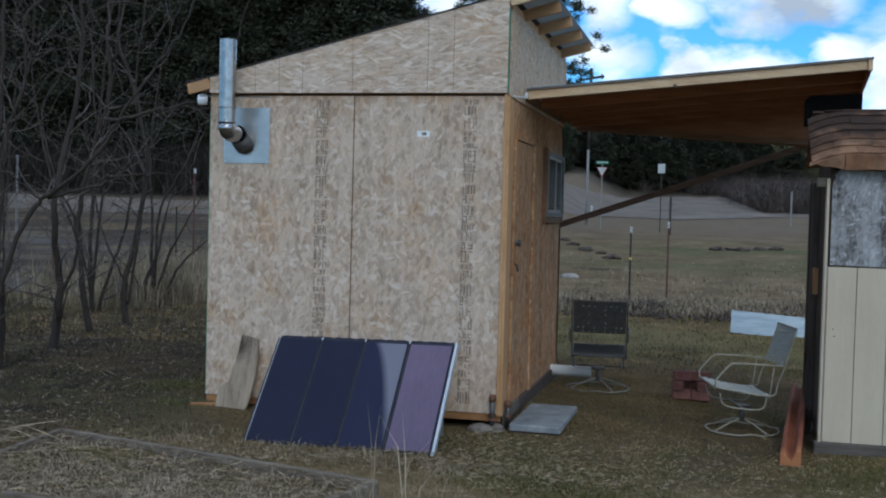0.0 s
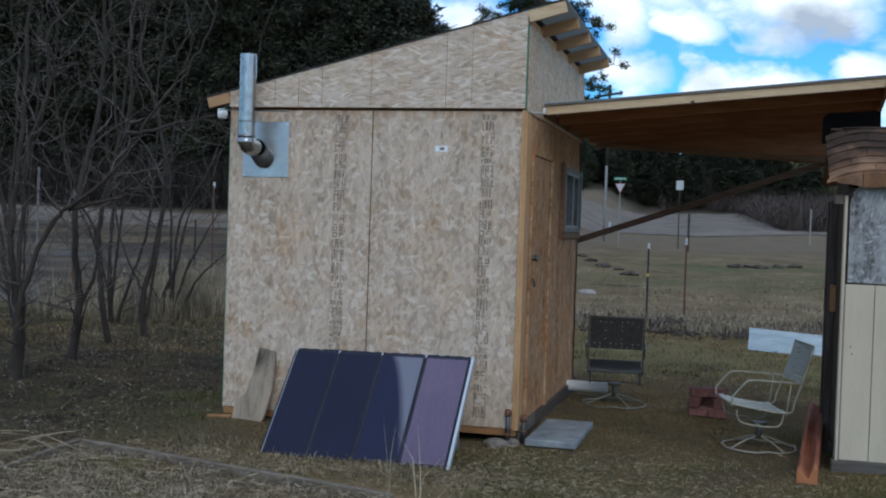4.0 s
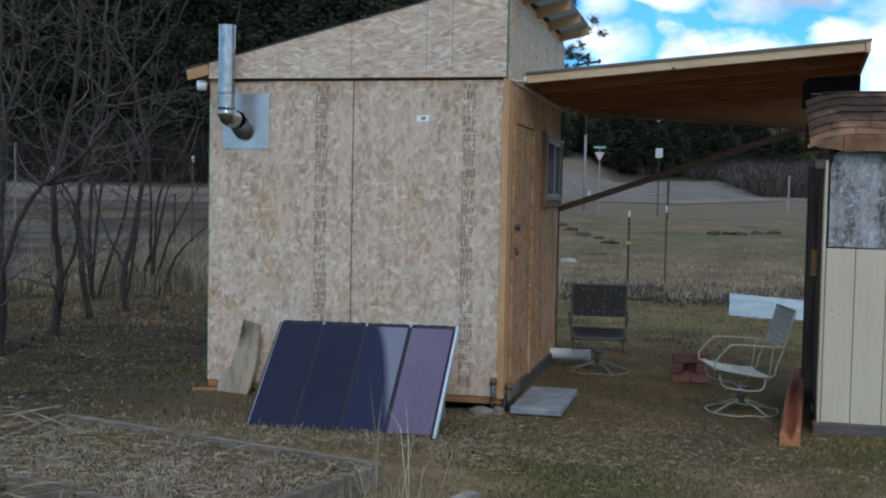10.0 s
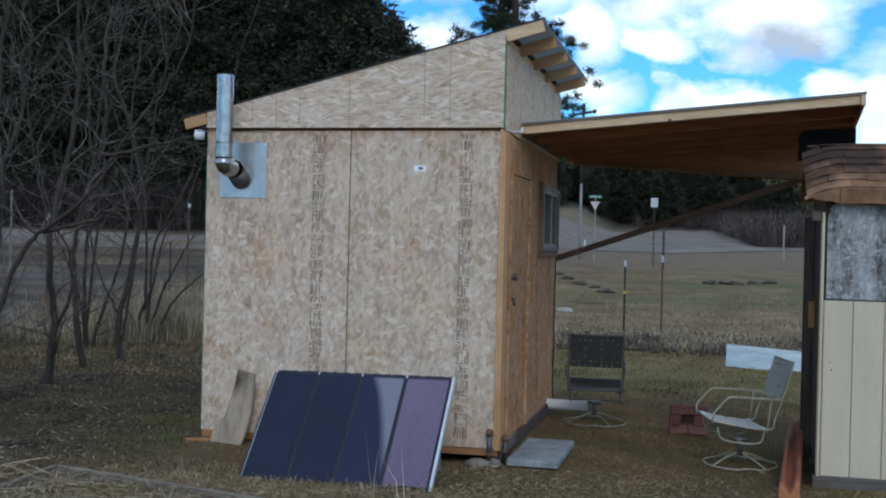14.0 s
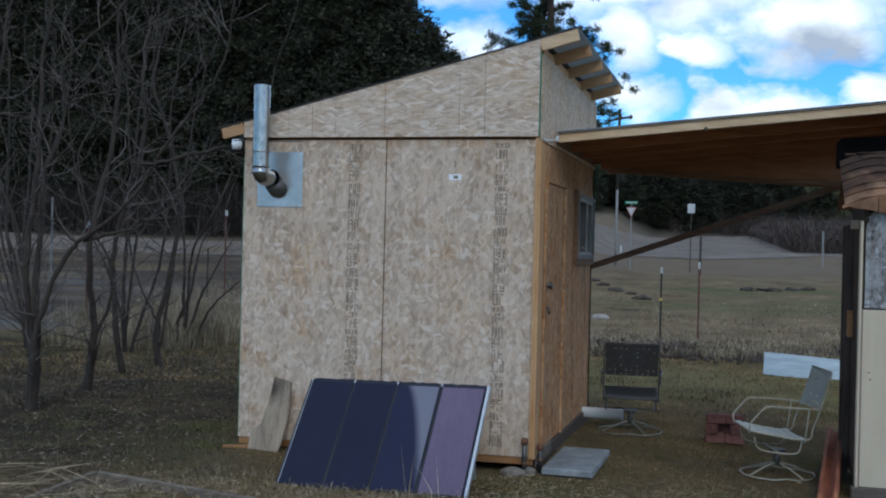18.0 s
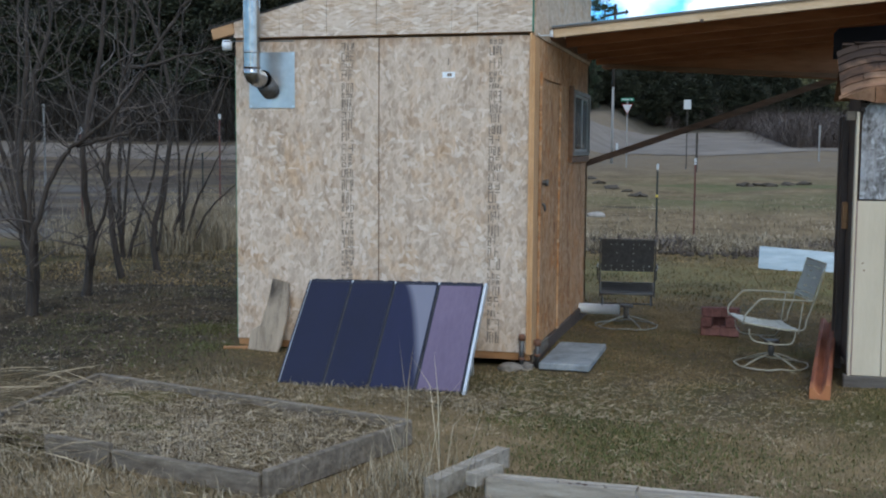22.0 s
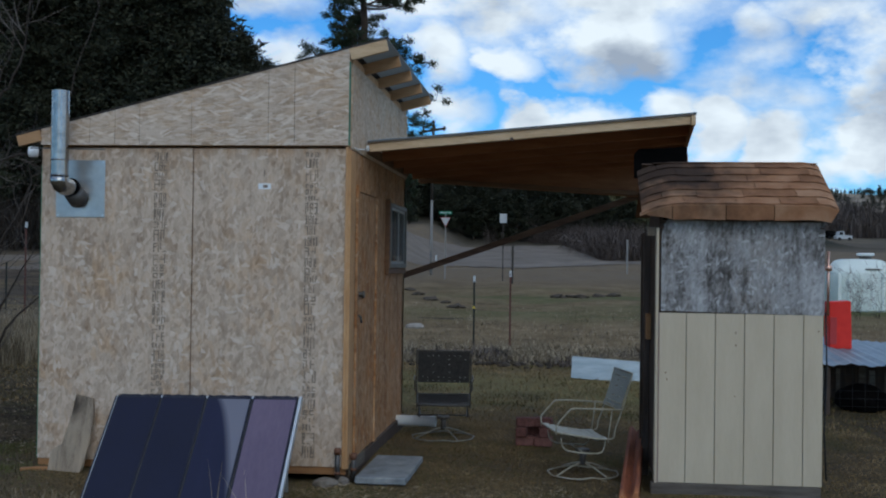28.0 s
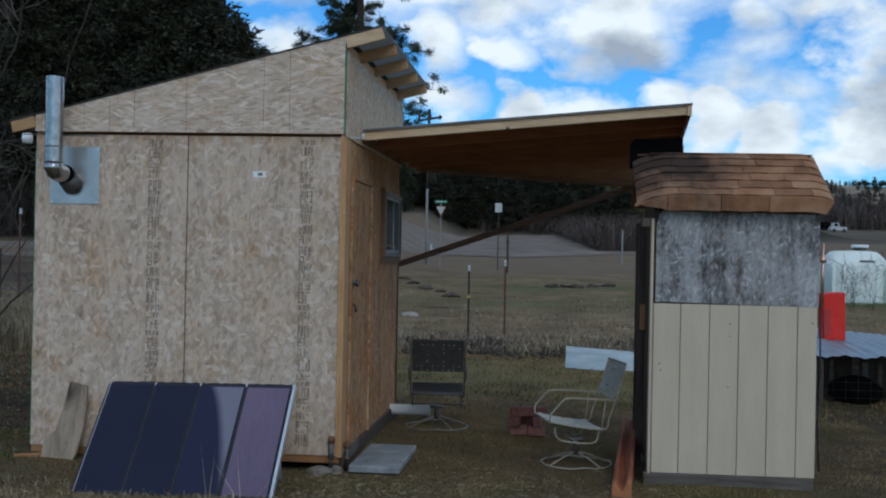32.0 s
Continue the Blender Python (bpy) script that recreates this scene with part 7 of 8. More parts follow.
for sd, x, y in ((31, 9.3, 21.5), (32, 9.9, 21.9), (33, 10.6, 21.6)):
    rg = random.Random(sd)
    bare_tree(sd, (x, y), 0.014, [[(0.02 * q, 0.3)] + [(0.02 * q + rg.uniform(-0.3, 0.3) * h, 0.36 + h) for h in (0.3, 0.7, 1.2)] for q in range(5)], "thin leafless weed bush by the white tank", 0.2, 0.35, 0.4)


def cone_tree(seed, height, radius, base, needles, clump, count, droop, fine=1.0):
    """Meshes for a trunk and a needle crown with gaps; origin at the foot."""
    rng = np.random.default_rng(seed)
    trunk = Sticks()
    zz = np.linspace(-0.3, height * 0.97, 9)
    bend = np.cumsum(rng.normal(0, 0.05, (9, 2)), axis=0)
    pts = np.column_stack([bend, zz])
    trunk.add(pts, np.linspace(height * 0.016 + 0.04, 0.03, 9), 7)
    tips, v, t = [], [], []
    levels = int((height - base) / 0.42)
    for i in range(levels):
        u = i / levels
        z = base + (height - base) * u
        r = radius * min(1.0, 0.62 + u * 1.6) * (1 - u) ** 0.6 * rng.uniform(0.7, 1.2) + 0.25
        for _ in range(count):
            a = rng.uniform(0, math.tau)
            ln = r * rng.uniform(0.55, 1.1)
            p0 = np.array([np.interp(z, zz, bend[:, 0]), np.interp(z, zz, bend[:, 1]), z])
            p1 = p0 + np.array([math.cos(a) * ln, math.sin(a) * ln, -droop * ln + rng.uniform(-0.1, 0.2)])
            trunk.add([p0, (p0 + p1) / 2 + [0, 0, 0.06 * ln], p1], [0.035, 0.022, 0.008], 3)
            for s in np.arange(0.25, 1.02, clump * 0.75 / max(ln, 0.3)):
                tips.append(p0 + (p1 - p0) * s + [0, 0, 0.24 * ln * s * (1 - s)])
    tips = np.array(tips)
    n = len(tips) * needles
    c = np.repeat(tips, needles, 0) + rng.normal(0, clump * 0.38, (n, 3)) * [1, 1, 0.7]
    d = rng.normal(0, 1, (n, 3)) * [1, 1, 0.6]
    d /= np.linalg.norm(d, axis=1)[:, None]
    e = np.cross(d, rng.normal(0, 1, (n, 3)))
    e /= np.linalg.norm(e, axis=1)[:, None]
    size = clump * fine * rng.uniform(0.45, 0.95, (n, 1))
    v = np.stack([c - e * size * 0.22, c + e * size * 0.22, c + d * size], 1).reshape(-1, 3)
    t = np.arange(3 * n).reshape(-1, 3)
    return trunk, v, t


def plant(meshes, x, y, s, rz, label):
    tr = thing("conifer", (x, y, float(ground_z(x, y))), rz, label, "tree", "conifers")
    tr.scale = (s, s, s * 1.0)
    for name, me in zip(("trunk", "crown"), meshes):
        ob = new(name, me)
        ob.parent = tr
    return tr


def make_conifers():
    kinds = []
    for k, (h, r, b) in enumerate(((17, 3.9, 1.2), (15, 3.6, 1.0), (18, 4.1, 1.4), (14, 3.5, 0.8))):
        trunk, v, t = cone_tree(50 + k, h, r, b, 11, 0.72, 7, 0.12)
        kinds.append((trunk.mesh("trunk", PINE_BARK), fast_mesh("crown", v, t, NEEDLES)))
    rich = []
    for k, (h, r, b) in enumerate(((17, 3.9, 0.6), (15, 3.6, 0.5), (18, 4.1, 0.8))):
        trunk, v, t = cone_tree(80 + k, h, r, b, 44, 0.8, 7, 0.16, 0.42)
        rich.append((trunk.mesh("trunk", PINE_BARK), fast_mesh("crown", v, t, NEEDLES)))
    rng = random.Random(8)
    # dark wood behind the cabin
    spots = []
    for row, y0 in enumerate((58, 64, 70)):
        x = -64 + row * 1.7
        while x < -22.4:
            spots.append((x, y0 + rng.uniform(-2.0, 2.0)))
            x += rng.uniform(2.2, 3.2)
    for x, y in spots:
        plant(rich[rng.randrange(3)] if y < 61 else kinds[rng.randrange(4)], x, y, rng.uniform(1.05, 1.35), rng.uniform(0, 360), "tall dark fir in a dense wood")
    for k, (x, y, h) in enumerate(((-21.3, 58.5, 22.5), (-19.4, 64, 13.0), (-18.5, 66, 11.4), (-17.6, 69, 10.0), (-20.4, 67, 12.0))):
        plant(rich[k % 3], x, y, h / (17, 15, 18)[k % 3], k * 77, "dark fir at the end of the wood")
    # wood far behind the field
    x = -14.0
    while x < 21:
        for y, top in ((80, 7.2), (84, 8.6), (89, 10.1), (94, 11.0)):
            k = rng.randrange(4)
            xx, yy = x + rng.uniform(-0.6, 0.6), y + rng.uniform(-1.5, 1.5)
            h = max(1.5, top + rng.uniform(-0.5, 0.3) - (2.0 if x > 8 else 0) - float(ground_z(xx, yy)))
            tr = plant(kinds[k], xx, yy, h / (17, 15, 18, 14)[k], rng.uniform(0, 360), "dark fir in the wood beyond the road")
            tr.scale.x = tr.scale.y = max(tr.scale.z * 1.5, 0.36)
        x += rng.uniform(1.0, 1.5)
    trunk, v, t = cone_tree(60, 9, 3.4, 0.8, 11, 0.7, 7, 0.1)
    lit = (trunk.mesh("trunk", PINE_BARK), fast_mesh("crown", v, t, LIT_NEEDLES))
    for x, y, s in ((6.0, 82, 0.42), (7.0, 80, 0.46), (8.2, 79.5, 0.42), (9.2, 81, 0.5), (7.4, 84, 0.55)):
        plant(lit, x, y, s, x * 50, "young tree beyond the thicket, sunlight painted into its yellow-green needles")
    plant(kinds[1], -7.1, 78, 0.30, 30, "single dark fir beyond the road")
    plant(kinds[3], -9.6, 74, 0.34, 80, "single dark fir beyond the road")
    # far scattered trees on the hill and its skyline
    small = [cone_tree(70 + k, 15, 4.2, 0.5, 3, 1.6, 4, 0.12)[1:] for k in range(3)]
    vs, ts, base = [], [], 0
    for n, x0, x1, y0, y1, s0, s1 in ((130, 84, 136, 376, 402, 0.07, 0.15), (110, 60, 116, 225, 345, 0.10, 0.28)):
        for k in range(n):
            x, y, s, a = rng.uniform(x0, x1), rng.uniform(y0, y1), rng.uniform(s0, s1), rng.uniform(0, math.tau)
            v, t = (np.asarray(q) for q in small[rng.randrange(3)])
            w = v * [s * 1.3, s * 1.3, s]
            ca, sa = math.cos(a), math.sin(a)
            w = np.column_stack([w[:, 0] * ca - w[:, 1] * sa + x, w[:, 0] * sa + w[:, 1] * ca + y, w[:, 2] + float(ground_z(x, y)) - 0.1])
            vs.append(w)
            ts.append(t + base)
            base += len(v)
    far = fast_mesh("far_trees", np.concatenate(vs), np.concatenate(ts), NEEDLES)
    tagged(new("far_trees", far), "small dark firs scattered on the far hill", "trees", kind="stuff")
    # the open pine behind the cabin
    rngp = np.random.default_rng(4)
    px, py = -5.25, 30.0
    z0 = float(ground_z(px, py))
    tr = thing("pine_tree", (px, py, z0), 0, "tall open-crowned pine behind the cabin", "tree")
    trunk, limbs = Sticks(), Sticks()
    zz = np.linspace(-0.3, 15.0, 12)
    pts = np.column_stack([np.cumsum(rngp.normal(0, 0.06, 12)), np.cumsum(rngp.normal(0, 0.06, 12)), zz])
    trunk.add(pts, np.linspace(0.24, 0.05, 12), 10)
    tips = []
    for k in range(72):
        z = rngp.uniform(4.0, 14.5) if k > 4 else rngp.uniform(2.8, 4.0)
        a = rngp.uniform(0, math.tau)
        ln = max(0.7, 3.9 * (1 - (z - 4.3) / 13.5)) * rngp.uniform(0.4, 1.0)
        p0 = np.array([np.interp(z, zz, pts[:, 0]), np.interp(z, zz, pts[:, 1]), z])
        bp, d = wander(rngp, p0, (math.cos(a), math.sin(a), 0.12), ln, 6, 0.14, 0.02)
        limbs.add(bp, np.linspace(0.05, 0.014, 7), 5)
        for j in range(2, 7):
            for _ in range(2):
                w = rngp.normal(0, 1, 3) * [1, 1, 0.5] + d * 0.4
                tp, _ = wander(rngp, bp[j], w / np.linalg.norm(w), rngp.uniform(0.25, 0.65), 3, 0.2, 0.05)
                limbs.add(tp, np.linspace(0.014, 0.006, 4), 3)
                tips += [tp[-1], (tp[-1] + tp[-2]) / 2]
    tips = np.array(tips)
    per = 60
    n = len(tips) * per
    c = np.repeat(tips, per, 0) + rngp.normal(0, 0.085, (n, 3)) * [1, 1, 0.75]
    d = rngp.normal(0, 1, (n, 3)) + [0, 0, 0.3]
    d /= np.linalg.norm(d, axis=1)[:, None]
    e = np.cross(d, rngp.normal(0, 1, (n, 3)))
    e /= np.linalg.norm(e, axis=1)[:, None]
    size = rngp.uniform(0.08, 0.15, (n, 1))
    v = np.stack([c - e * 0.017, c + e * 0.017, c + d * size], 1).reshape(-1, 3)
    for name, me in (("trunk", trunk.mesh("trunk", PINE_BARK)), ("branchwork", limbs.mesh("branchwork", PINE_BARK)), ("needles", fast_mesh("needles", v, np.arange(3 * n).reshape(-1, 3), PINE_NEEDLES))):
        ob = new(name, me)
        ob.parent = tr


make_conifers()


# ---- grass and brush ----
def blades(name, xy, zoff, h, width, lean, mat, seed, label, category, follow=True, kind="stuff"):
    """Thin bent blades at the given places: two triangles and a tip each."""
    rng = np.random.default_rng(seed)
    n = len(xy)
    z = ground_z(xy[:, 0], xy[:, 1]) if follow else np.zeros(n)
    root = np.column_stack([xy, z + zoff])
    a = rng.uniform(0, math.tau, n)
    h = np.broadcast_to(h, n) * rng.uniform(0.5, 1.25, n)
    ln = lean * rng.uniform(0.2, 1.4, n)
    out = np.column_stack([np.cos(a), np.sin(a), np.zeros(n)])
    b = a + rng.uniform(0.6, 2.4, n)
    wv = np.column_stack([np.cos(b), np.sin(b), np.zeros(n)]) * (width * rng.uniform(0.6, 1.3, n))[:, None]
    up = np.array([0, 0, 1.0])
    mid = root + up * (h * 0.62)[:, None] * np.cos(ln * 0.4)[:, None] + out * (h * 0.5 * np.sin(ln * 0.7))[:, None]
    tip = root + up * (h * np.cos(ln))[:, None] * 0.95 + out * (h * np.sin(ln) * 1.1)[:, None]
    v = np.stack([root - wv, root + wv, mid - wv * 0.75, mid + wv * 0.75, tip], 1).reshape(-1, 3)
    i = np.arange(n)[:, None] * 5
    t = np.concatenate([i + [0, 1, 3], i + [0, 3, 2], i + [2, 3, 4]], 0)
    return tagged(new(name, fast_mesh(name, v, t, mat)), label, category, kind=kind)


def straw(name, xy, zoff, rough, lengths, width, mat, seed, label, follow=True, heading=None):
    """Dry stems lying about: four-pointed ribbons, a little bowed, every way round."""
    rng = np.random.default_rng(seed)
    n = len(xy)
    z = (ground_z(xy[:, 0], xy[:, 1]) if follow else np.zeros(n)) + zoff
    a = rng.uniform(0, math.tau, n) if heading is None else rng.normal(heading[0], heading[1], n)
    ln = rng.uniform(*lengths, n) / 2
    d = np.column_stack([np.cos(a), np.sin(a), rng.normal(0, 0.14, n)]) * ln[:, None]
    side = np.column_stack([-np.sin(a), np.cos(a), rng.normal(0, 0.5, n)]) * (width * rng.uniform(0.6, 1.2, n))[:, None]
    c = np.column_stack([xy, z + rng.uniform(0, rough, n)])
    bow = np.column_stack([rng.normal(0, 0.12, n) * ln, rng.normal(0, 0.12, n) * ln, np.abs(rng.normal(0, 0.10, n)) * ln])
    v = np.stack([c - d, c + bow - side, c + bow + side, c + d], 1).reshape(-1, 3)
    i = np.arange(n)[:, None] * 4
    return tagged(new(name, fast_mesh(name, v, np.concatenate([i + [0, 1, 2], i + [1, 3, 2]], 0), mat)), label, "straw", kind="stuff")


def scatter(seed, n, x0, x1, y0, y1, fn=None):
    rng = np.random.default_rng(seed)
    p = rng.uniform((x0, y0), (x1, y1), (n, 2))
    if fn is not None:
        p = p[rng.uniform(0, 1, n) < fn(p[:, 0], p[:, 1])]
    return p


def outside(x, y):
    """1 on open ground, 0 under the cabin, the store, the slab and the bed."""
    ok = np.ones(len(x))
    for a, b, c, d in ((-2.5, 0.03, -0.01, 3.12), (2.26, 3.52, -0.08, 1.1), (0.08, 0.48, -0.06, 0.95)):
        ok[(x > a) & (x < b) & (y > c) & (y < d)] = 0
    ring = ((-0.60, -3.55), (-0.22, -2.37), (-2.62, -1.76), (-2.63, -3.07))
    inside = np.ones(len(x), bool)
    for (ax, ay), (bx, by) in zip(ring, ring[1:] + ring[:1]):
        inside &= (bx - ax) * (y - ay) - (by - ay) * (x - ax) > 0
    ok[inside] = 0
    return ok


def patchy(x, y, f=1.0, s=0.0):
    return 0.5 + 0.5 * np.sin(x * 1.9 * f + 1.3 * np.sin(y * 1.1 * f + s)) * np.sin(y * 2.3 * f + 1.1 * np.sin(x * 1.6 * f + 2 * s))


def make_grass():
    p = scatter(1, 330000, -6.5, 4.8, -4.8, 3.5, lambda x, y: outside(x, y) * (0.35 + 0.65 * patchy(x, y)) * np.where((x < -2.7) & (y > -1.0), 0.22, 1.0))
    front = p[:, 1] + 0.45 * np.sin(p[:, 0] * 2.1) + np.random.default_rng(60).normal(0, 0.9, len(p)) < -1.45
    dull = p[:, 0] + 0.4 * np.sin(p[:, 1] * 2.3) + np.random.default_rng(62).normal(0, 0.3, len(p)) < -2.35
    blades("rough_grass", p[dull], -0.004, 0.028, 0.0024, 1.6, DULL_GRASS, 63, "short dull dead grass among fallen leaves", "grass")
    p, front = p[~dull], front[~dull]
    blades("lawn_grass", p[~front], -0.004, 0.026, 0.0024, 1.6, LAWN_GRASS, 1, "short dry brown lawn grass", "grass")
    blades("foreground_grass", p[front], -0.004, 0.034, 0.0023, 1.6, FORE_GRASS, 61, "short matted tan and green lawn grass", "grass")
    p = scatter(2, 60000, -5, 4.8, -4.5, 9.5, lambda x, y: outside(x, y) * np.clip(patchy(x, y, 0.55, 1.0) - 0.55, 0, 1) * 2.4)
    blades("green_grass", p, -0.004, 0.026, 0.0030, 1.2, GREEN_GRASS, 2, "sparse green spring grass", "grass")
    p = scatter(3, 60000, -10, 6, 3.5, 10.5, lambda x, y: outside(x, y) * (0.3 + 0.7 * patchy(x, y, 0.7, 2.0)))
    blades("lawn_grass", p, -0.004, 0.05, 0.005, 1.4, LAWN_GRASS, 3, "short dry lawn grass past the awning", "grass")
    # dead grass in the bed: flattened tufts over thatch
    rng = np.random.default_rng(7)
    near, back, far_back, far_near = (np.array(q) for q in ((-0.615, -3.53), (-0.235, -2.385), (-2.61, -1.78), (-2.62, -3.05)))

    def in_bed(a, b):
        a, b = np.clip(a, 0.015, 0.985)[:, None], np.clip(b, 0.03, 0.97)[:, None]
        return (1 - a) * ((1 - b) * near + b * back) + a * ((1 - b) * far_near + b * far_back)
    xy = in_bed(rng.uniform(0, 1, 26000), rng.uniform(0, 1, 26000))
    blades("bed_thatch", xy, 0.06, 0.055, 0.003, 2.2, BED_GRASS, 8, "matted dead thatch covering the bed", "grass", follow=False)
    ca, cb = rng.uniform(0, 1, 520), rng.uniform(0, 1, 520)
    size = rng.uniform(0.3, 1.0, 520) ** 2
    pick = rng.integers(0, 520, 9000)
    xy = in_bed(ca[pick] + rng.normal(0, 0.012, 9000), cb[pick] + rng.normal(0, 0.026, 9000))
    blades("dead_bed_grass", xy, 0.06, 0.04 + 0.08 * size[pick], 0.0026, 1.9, BED_GRASS, 9, "tufts of pale dead grass in the bed", "grass", follow=False)
    # long dead stems fallen over one another
    xy = in_bed(rng.uniform(-0.01, 1.01, 3400), rng.uniform(-0.02, 1.02, 3400))
    straw("fallen_bed_stems", xy, 0.085, 0.055, (0.04, 0.15), 0.0026, STRAW, 71, "long pale dead stems lying flat over the bed", follow=False)
    p = scatter(72, 5200, -4.6, 2.6, -4.4, -1.2, lambda x, y: outside(x, y) * (0.15 + 0.85 * (patchy(x, y, 1.2, 5.0) > 0.5)))
    straw("straw_litter", p, 0.012, 0.014, (0.03, 0.10), 0.0022, STRAW, 73, "short straw scattered on the lawn")
    p = np.concatenate([np.random.default_rng(74).normal(c, sd, (n, 2)) for c, sd, n in (((-0.1, -1.35), (0.45, 0.18), 1500), ((0.25, -0.75), (0.4, 0.3), 900), ((-1.2, -1.45), (0.7, 0.14), 1100), ((0.9, -1.0), (0.7, 0.5), 1500), ((1.5, -0.6), (0.5, 0.5), 700))])
    straw("straw_litter", p[outside(p[:, 0], p[:, 1]) > 0], 0.012, 0.014, (0.03, 0.09), 0.0022, STRAW, 75, "pale straw lying before the solar panels and the slab")
    # stems blown flat at the open end of the bed
    rg = np.random.default_rng(76)
    p = np.concatenate([rg.normal(c, sd, (n, 2)) for c, sd, n in (((-3.15, -2.15), (0.28, 0.22), 110), ((-2.75, -2.75), (0.35, 0.2), 120), ((-2.2, -3.35), (0.45, 0.10), 90))])
    straw("flattened_stalks", p, 0.03, 0.10, (0.25, 0.75), 0.0030, STRAW, 77, "long tan stalks blown flat beside the bed", heading=(0.25, 0.45))
    p = np.concatenate([np.random.default_rng(50).normal(c, sd, (n, 2)) for c, sd, n in (((-2.62, -0.2), 0.14, 700), ((-2.75, -0.75), 0.25, 350), ((0.75, -2.6), 0.3, 1500), ((1.7, -2.9), 0.5, 1600), ((1.2, -1.9), 0.3, 500), ((-2.9, 0.6), 0.3, 500), ((-3.6, -0.3), 0.4, 700), ((-4.3, 0.9), 0.35, 500), ((1.0, -2.3), 0.35, 1500), ((0.7, -1.65), 0.24, 1700), ((1.15, -1.9), 0.28, 1500), ((0.25, -1.62), 0.16, 500), ((-2.95, 0.62), 0.22, 900))])
    p = p[outside(p[:, 0], p[:, 1]) > 0]
    blades("green_tufts", p, -0.004, 0.034, 0.003, 1.3, GREEN_GRASS, 51, "patches of fresh green grass in the dry lawn", "grass")
    # fallen leaves and bits of twig under the bare trees
    rng = np.random.default_rng(52)
    p = scatter(53, 30000, -8, -2.5, -1.8, 7.5, lambda x, y: outside(x, y) * (0.3 + 0.7 * patchy(x, y, 1.3, 4)))
    q = rng.normal(0, 1, (len(p), 2, 3)) * [1, 1, 0.35]
    q /= np.linalg.norm(q, axis=2)[:, :, None]
    r = rng.uniform(0.008, 0.030, (len(p), 1))
    c = np.column_stack([p, ground_z(p[:, 0], p[:, 1]) + 0.014])
    v = np.stack([c - q[:, 0] * r, c + q[:, 1] * r * 0.6, c + q[:, 0] * r], 1).reshape(-1, 3)
    tagged(new("leaf_litter", fast_mesh("leaf_litter", v, np.arange(len(v)).reshape(-1, 3), LITTER)), "brown leaf litter and twig scraps on the ground", "leaf litter", kind="stuff")
    # weeds along the boards and in the corner of the beds
    p = scatter(9, 6000, -3.6, 0.6, -4.6, -2.9, lambda x, y: outside(x, y) * (0.2 + 0.8 * (patchy(x, y, 1.5) > 0.5)))
    blades("dead_weeds", p, -0.004, 0.10, 0.003, 1.5, DRY_GRASS, 10, "pale dead weeds round the bed boards", "grass")
    p = scatter(11, 3000, -2.3, 0.1, -1.6, -0.85, lambda x, y: 0.15 + 0.85 * patchy(x, y, 2.1, 1.0))
    blades("dead_weeds", p, -0.004, 0.06, 0.003, 1.0, DRY_GRASS, 12, "dry grass at the foot of the solar panels", "grass")
    # tall stalks
    rng = np.random.default_rng(13)
    for k, (cx, cy, n, h, s) in enumerate(((0.0, -3.30, 40, 0.40, 0.10), (0.06, -3.05, 22, 0.70, 0.09), (-0.08, -3.05, 190, 0.16, 0.15), (-3.55, -2.7, 110, 0.45, 0.35), (-3.2, -3.5, 120, 0.35, 0.3))):
        xy = rng.normal((cx, cy), s, (n, 2))
        blades("tall_dead_grass", xy, -0.01, h, 0.0024, 0.55, DRY_GRASS, 14 + k, "clump of tall pale dead grass stalks", "grass clump")
    # tall tan grass behind the bare trees
    p = scatter(20, 11000, -9.8, -6.7, 6.4, 13.5, lambda x, y: np.clip(1.2 - np.abs(x + 0.55 * y + 2.2) / 3.0, 0, 1))
    blades("tall_tan_grass", p, -0.02, 0.62, 0.005, 0.5, DRY_GRASS, 21, "tall tan dead grass along the fence line", "grass")
    p = scatter(80, 4200, -10.2, -7.4, 8.2, 12.5, lambda x, y: np.clip(1.1 - np.abs(x + 8.7) / 1.3, 0, 1))
    blades("tall_tan_grass", p, -0.02, 0.85, 0.004, 0.4, DRY_GRASS, 81, "tall tan dead grass along the fence line", "grass")
    p = scatter(82, 26000, -64, -18.5, 49.0, 56.5, lambda x, y: 0.4 + 0.6 * patchy(x, y, 0.25, 1.0))
    blades("roadside_brush", p, -0.05, 2.6, 0.022, 0.7, DIM_BRUSH, 83, "dark brown leafless brush at the edge of the wood", "brush")
    p = scatter(22, 7000, -9.5, -4.4, 1.0, 7.5, lambda x, y: 0.1 + 0.9 * (patchy(x, y, 0.9, 3) > 0.62))
    blades("rough_grass", p, -0.01, 0.12, 0.004, 1.2, DULL_GRASS, 23, "rough dead grass under the bare trees", "grass")
    # weedy ridge at the edge of the lawn
    p = scatter(24, 21000, -1.5, 7.5, 10.2, 13.2)
    blades("dead_weed_strip", p, -0.01, 0.22, 0.006, 1.3, DRY_GRASS, 25, "strip of dead weeds between lawn and field", "grass")
    p = scatter(26, 5200, -1.5, 7.5, 10.0, 11.6, lambda x, y: patchy(x, y, 0.9) > 0.5)
    blades("dark_brush", p, -0.01, 0.30, 0.008, 1.3, BRUSH, 27, "dark dead stems in the weed strip", "brush")
    # clods of the ridge
    v, t = [], []
    rng = np.random.default_rng(28)
    ico = bmesh.new()
    bmesh.ops.create_icosphere(ico, subdivisions=1, radius=1.0)
    iv = np.array([q.co[:] for q in ico.verts])
    it = np.array([[q.index for q in fc.verts] for fc in ico.faces])
    ico.free()
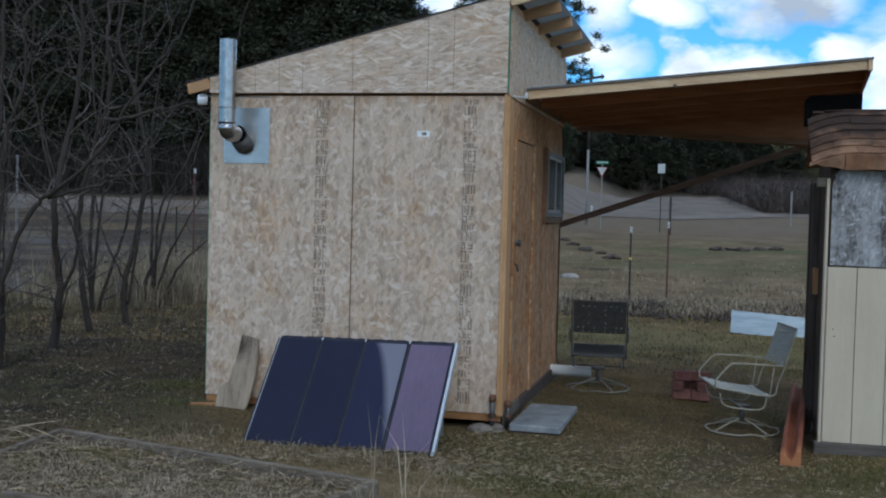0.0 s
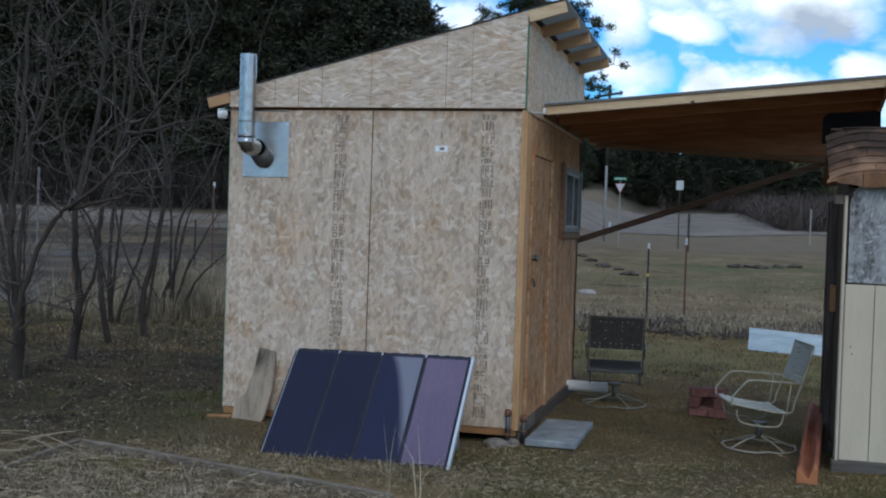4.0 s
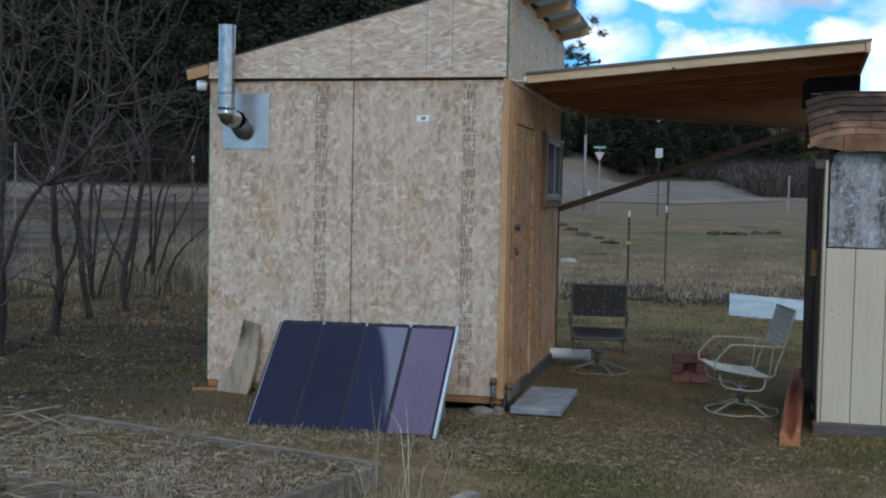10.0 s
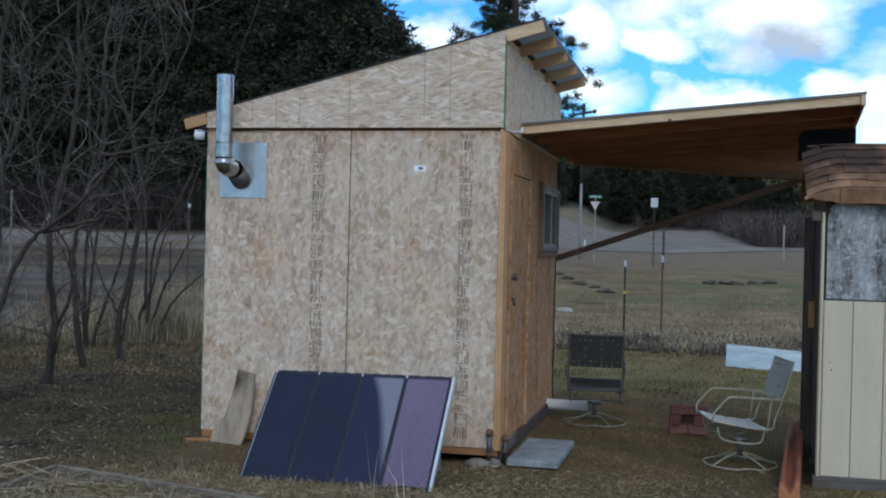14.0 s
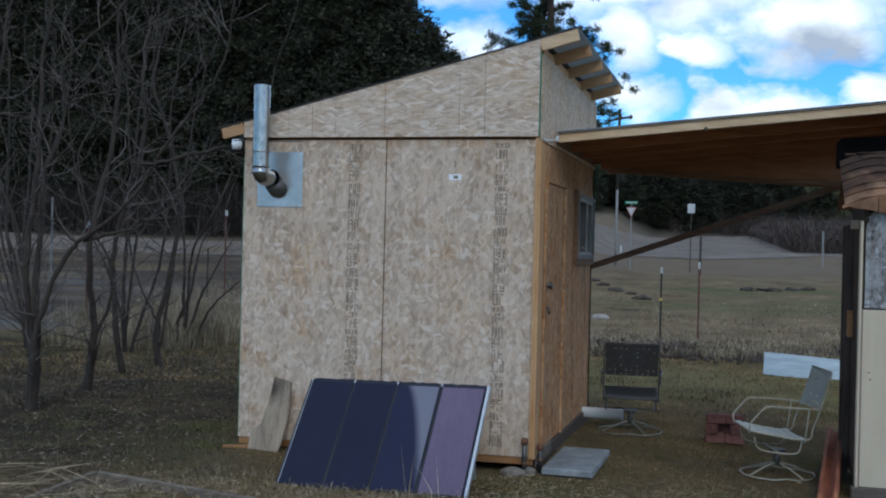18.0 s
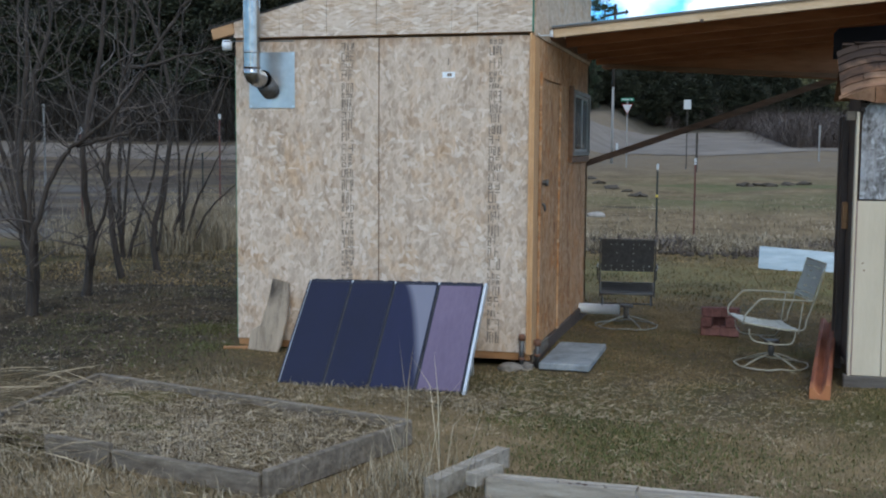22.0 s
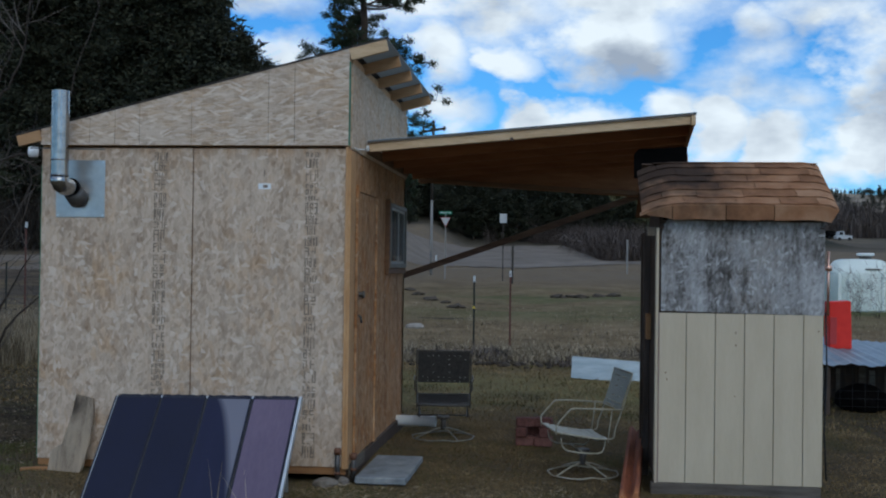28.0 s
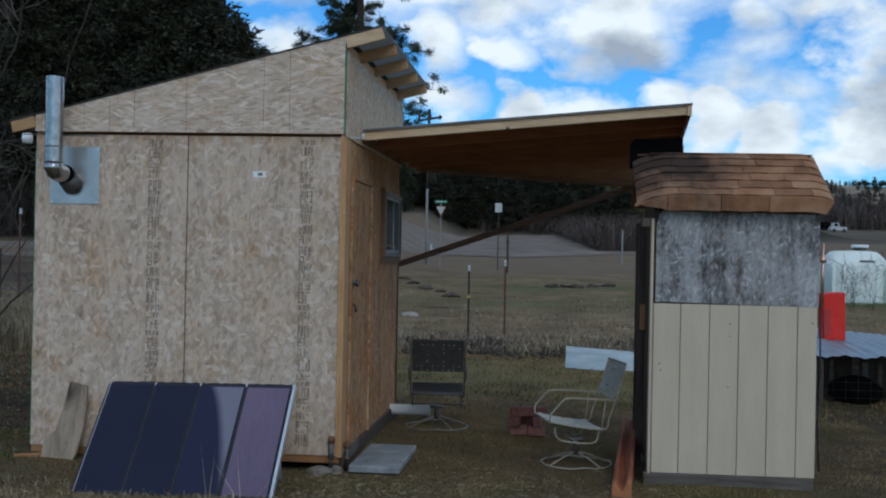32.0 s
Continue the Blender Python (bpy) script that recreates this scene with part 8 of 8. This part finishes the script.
    for k in range(420):
        x, y = rng.uniform(-1.4, 7.5), 10.4 + rng.normal(0, 0.28)
        s = rng.uniform(0.02, 0.075)
        t.append(it + len(v) * len(iv))
        v.append(iv * [s * 1.3, s, s * 0.75] * rng.uniform(0.75, 1.25, (len(iv), 1)) + [x, y, float(ground_z(x, y)) + s * 0.3])
    tagged(new("earth_clods", fast_mesh("earth_clods", np.concatenate(v), np.concatenate(t), DARK_SOIL)), "low ridge of dark earth clods at the lawn edge", "soil", kind="stuff")
    # far field tufts and the grey thicket across the road
    p = scatter(30, 22000, -14, 16, 12.5, 24, lambda x, y: patchy(x, y, 0.35) * np.clip((25 - y) / 10, 0, 1))
    blades("field_grass", p, -0.01, 0.11, 0.008, 1.1, DRY_GRASS, 31, "dead grass tufts in the field", "grass")
    p = scatter(32, 110000, -4.5, 13.5, 57, 84, lambda x, y: (y > np.interp(x, (-5, 1.8, 4.2, 8, 27), (79.5, 77.5, 57.5, 57.5, 60)) + 1.5 * np.sin(x * 1.3) * np.sin(x * 0.47)) * np.clip((x + 4.5) / 5, 0.15, 1) * (0.3 + 0.7 * patchy(x, y, 0.2)))
    blades("grey_thicket", p, -0.05, 1.1 + 1.3 * patchy(p[:, 0], p[:, 1], 0.33, 1.7), 0.012, 1.3, BRUSH, 33, "grey leafless thicket beyond the road", "brush")
    p = scatter(34, 30000, 38, 112, 213, 246, lambda x, y: 0.12 + 0.88 * patchy(x, y, 0.11))
    blades("far_thicket", p, -0.05, 3.6 + 4.0 * patchy(p[:, 0], p[:, 1], 0.16, 2.0), 0.08, 0.6, FAR_BRUSH, 35, "brown leafless trees on the far field edge", "brush")
    # dark mounds of dug earth in the field
    rng = np.random.default_rng(40)
    for k, (x, y, s) in enumerate(((-3.7, 31.0, 0.26), (-2.9, 27.3, 0.24), (-2.3, 25.4, 0.30), (-1.7, 24.3, 0.2), (-1.25, 22.6, 0.28), (1.55, 27.7, 0.3), (1.95, 27.9, 0.24), (2.3, 27.7, 0.3), (2.9, 28.3, 0.25), (3.4, 28.5, 0.28))):
        bm = bmesh.new()
        bmesh.ops.create_icosphere(bm, subdivisions=2, radius=1.0)
        for q in bm.verts:
            q.co = Vector((q.co.x * s * 0.8, q.co.y * s * 0.7, q.co.z * s * 0.30)) * (1 + 0.9 * noise.noise(q.co * 2.3 + Vector((k * 5.0, 0, 0))))
        ob = part("earth_mound", bm, DARK_SOIL)
        ob.matrix_world = pose(x, y, float(ground_z(x, y)) + 0.02)
        tagged(ob, "low dark mound of dug earth in the field", "earth mound", "field mounds")
    # pale rock in the field
    bm = bmesh.new()
    bmesh.ops.create_icosphere(bm, subdivisions=2, radius=0.16)
    for q in bm.verts:
        q.co = Vector((q.co.x * 1.5, q.co.y, q.co.z * 0.6)) * (1 + 0.15 * noise.noise(q.co * 9))
    ob = part("field_rock", bm, STONE)
    ob.matrix_world = pose(-1.75, 17.6, float(ground_z(-1.75, 17.6)) + 0.03)
    tagged(ob, "pale whitish rock lying in the field", "rock")


STRAW = leafy("dry_straw", [(0.1, (0.090, 0.066, 0.038)), (0.5, (0.215, 0.162, 0.095)), (0.95, (0.43, 0.345, 0.225))], 0.7, 0.8, 0.8, 2.0)
LITTER = leafy("leaf_litter", [(0.1, (0.032, 0.022, 0.015)), (0.5, (0.085, 0.061, 0.041)), (0.82, (0.145, 0.11, 0.076)), (0.98, (0.27, 0.22, 0.165))], 0.8, 0.9, 0.6)
DARK_SOIL = plain("dark_soil", (0.035, 0.028, 0.022), (0.10, 0.08, 0.06), 0.95, 6, bump=0.4)
make_grass()
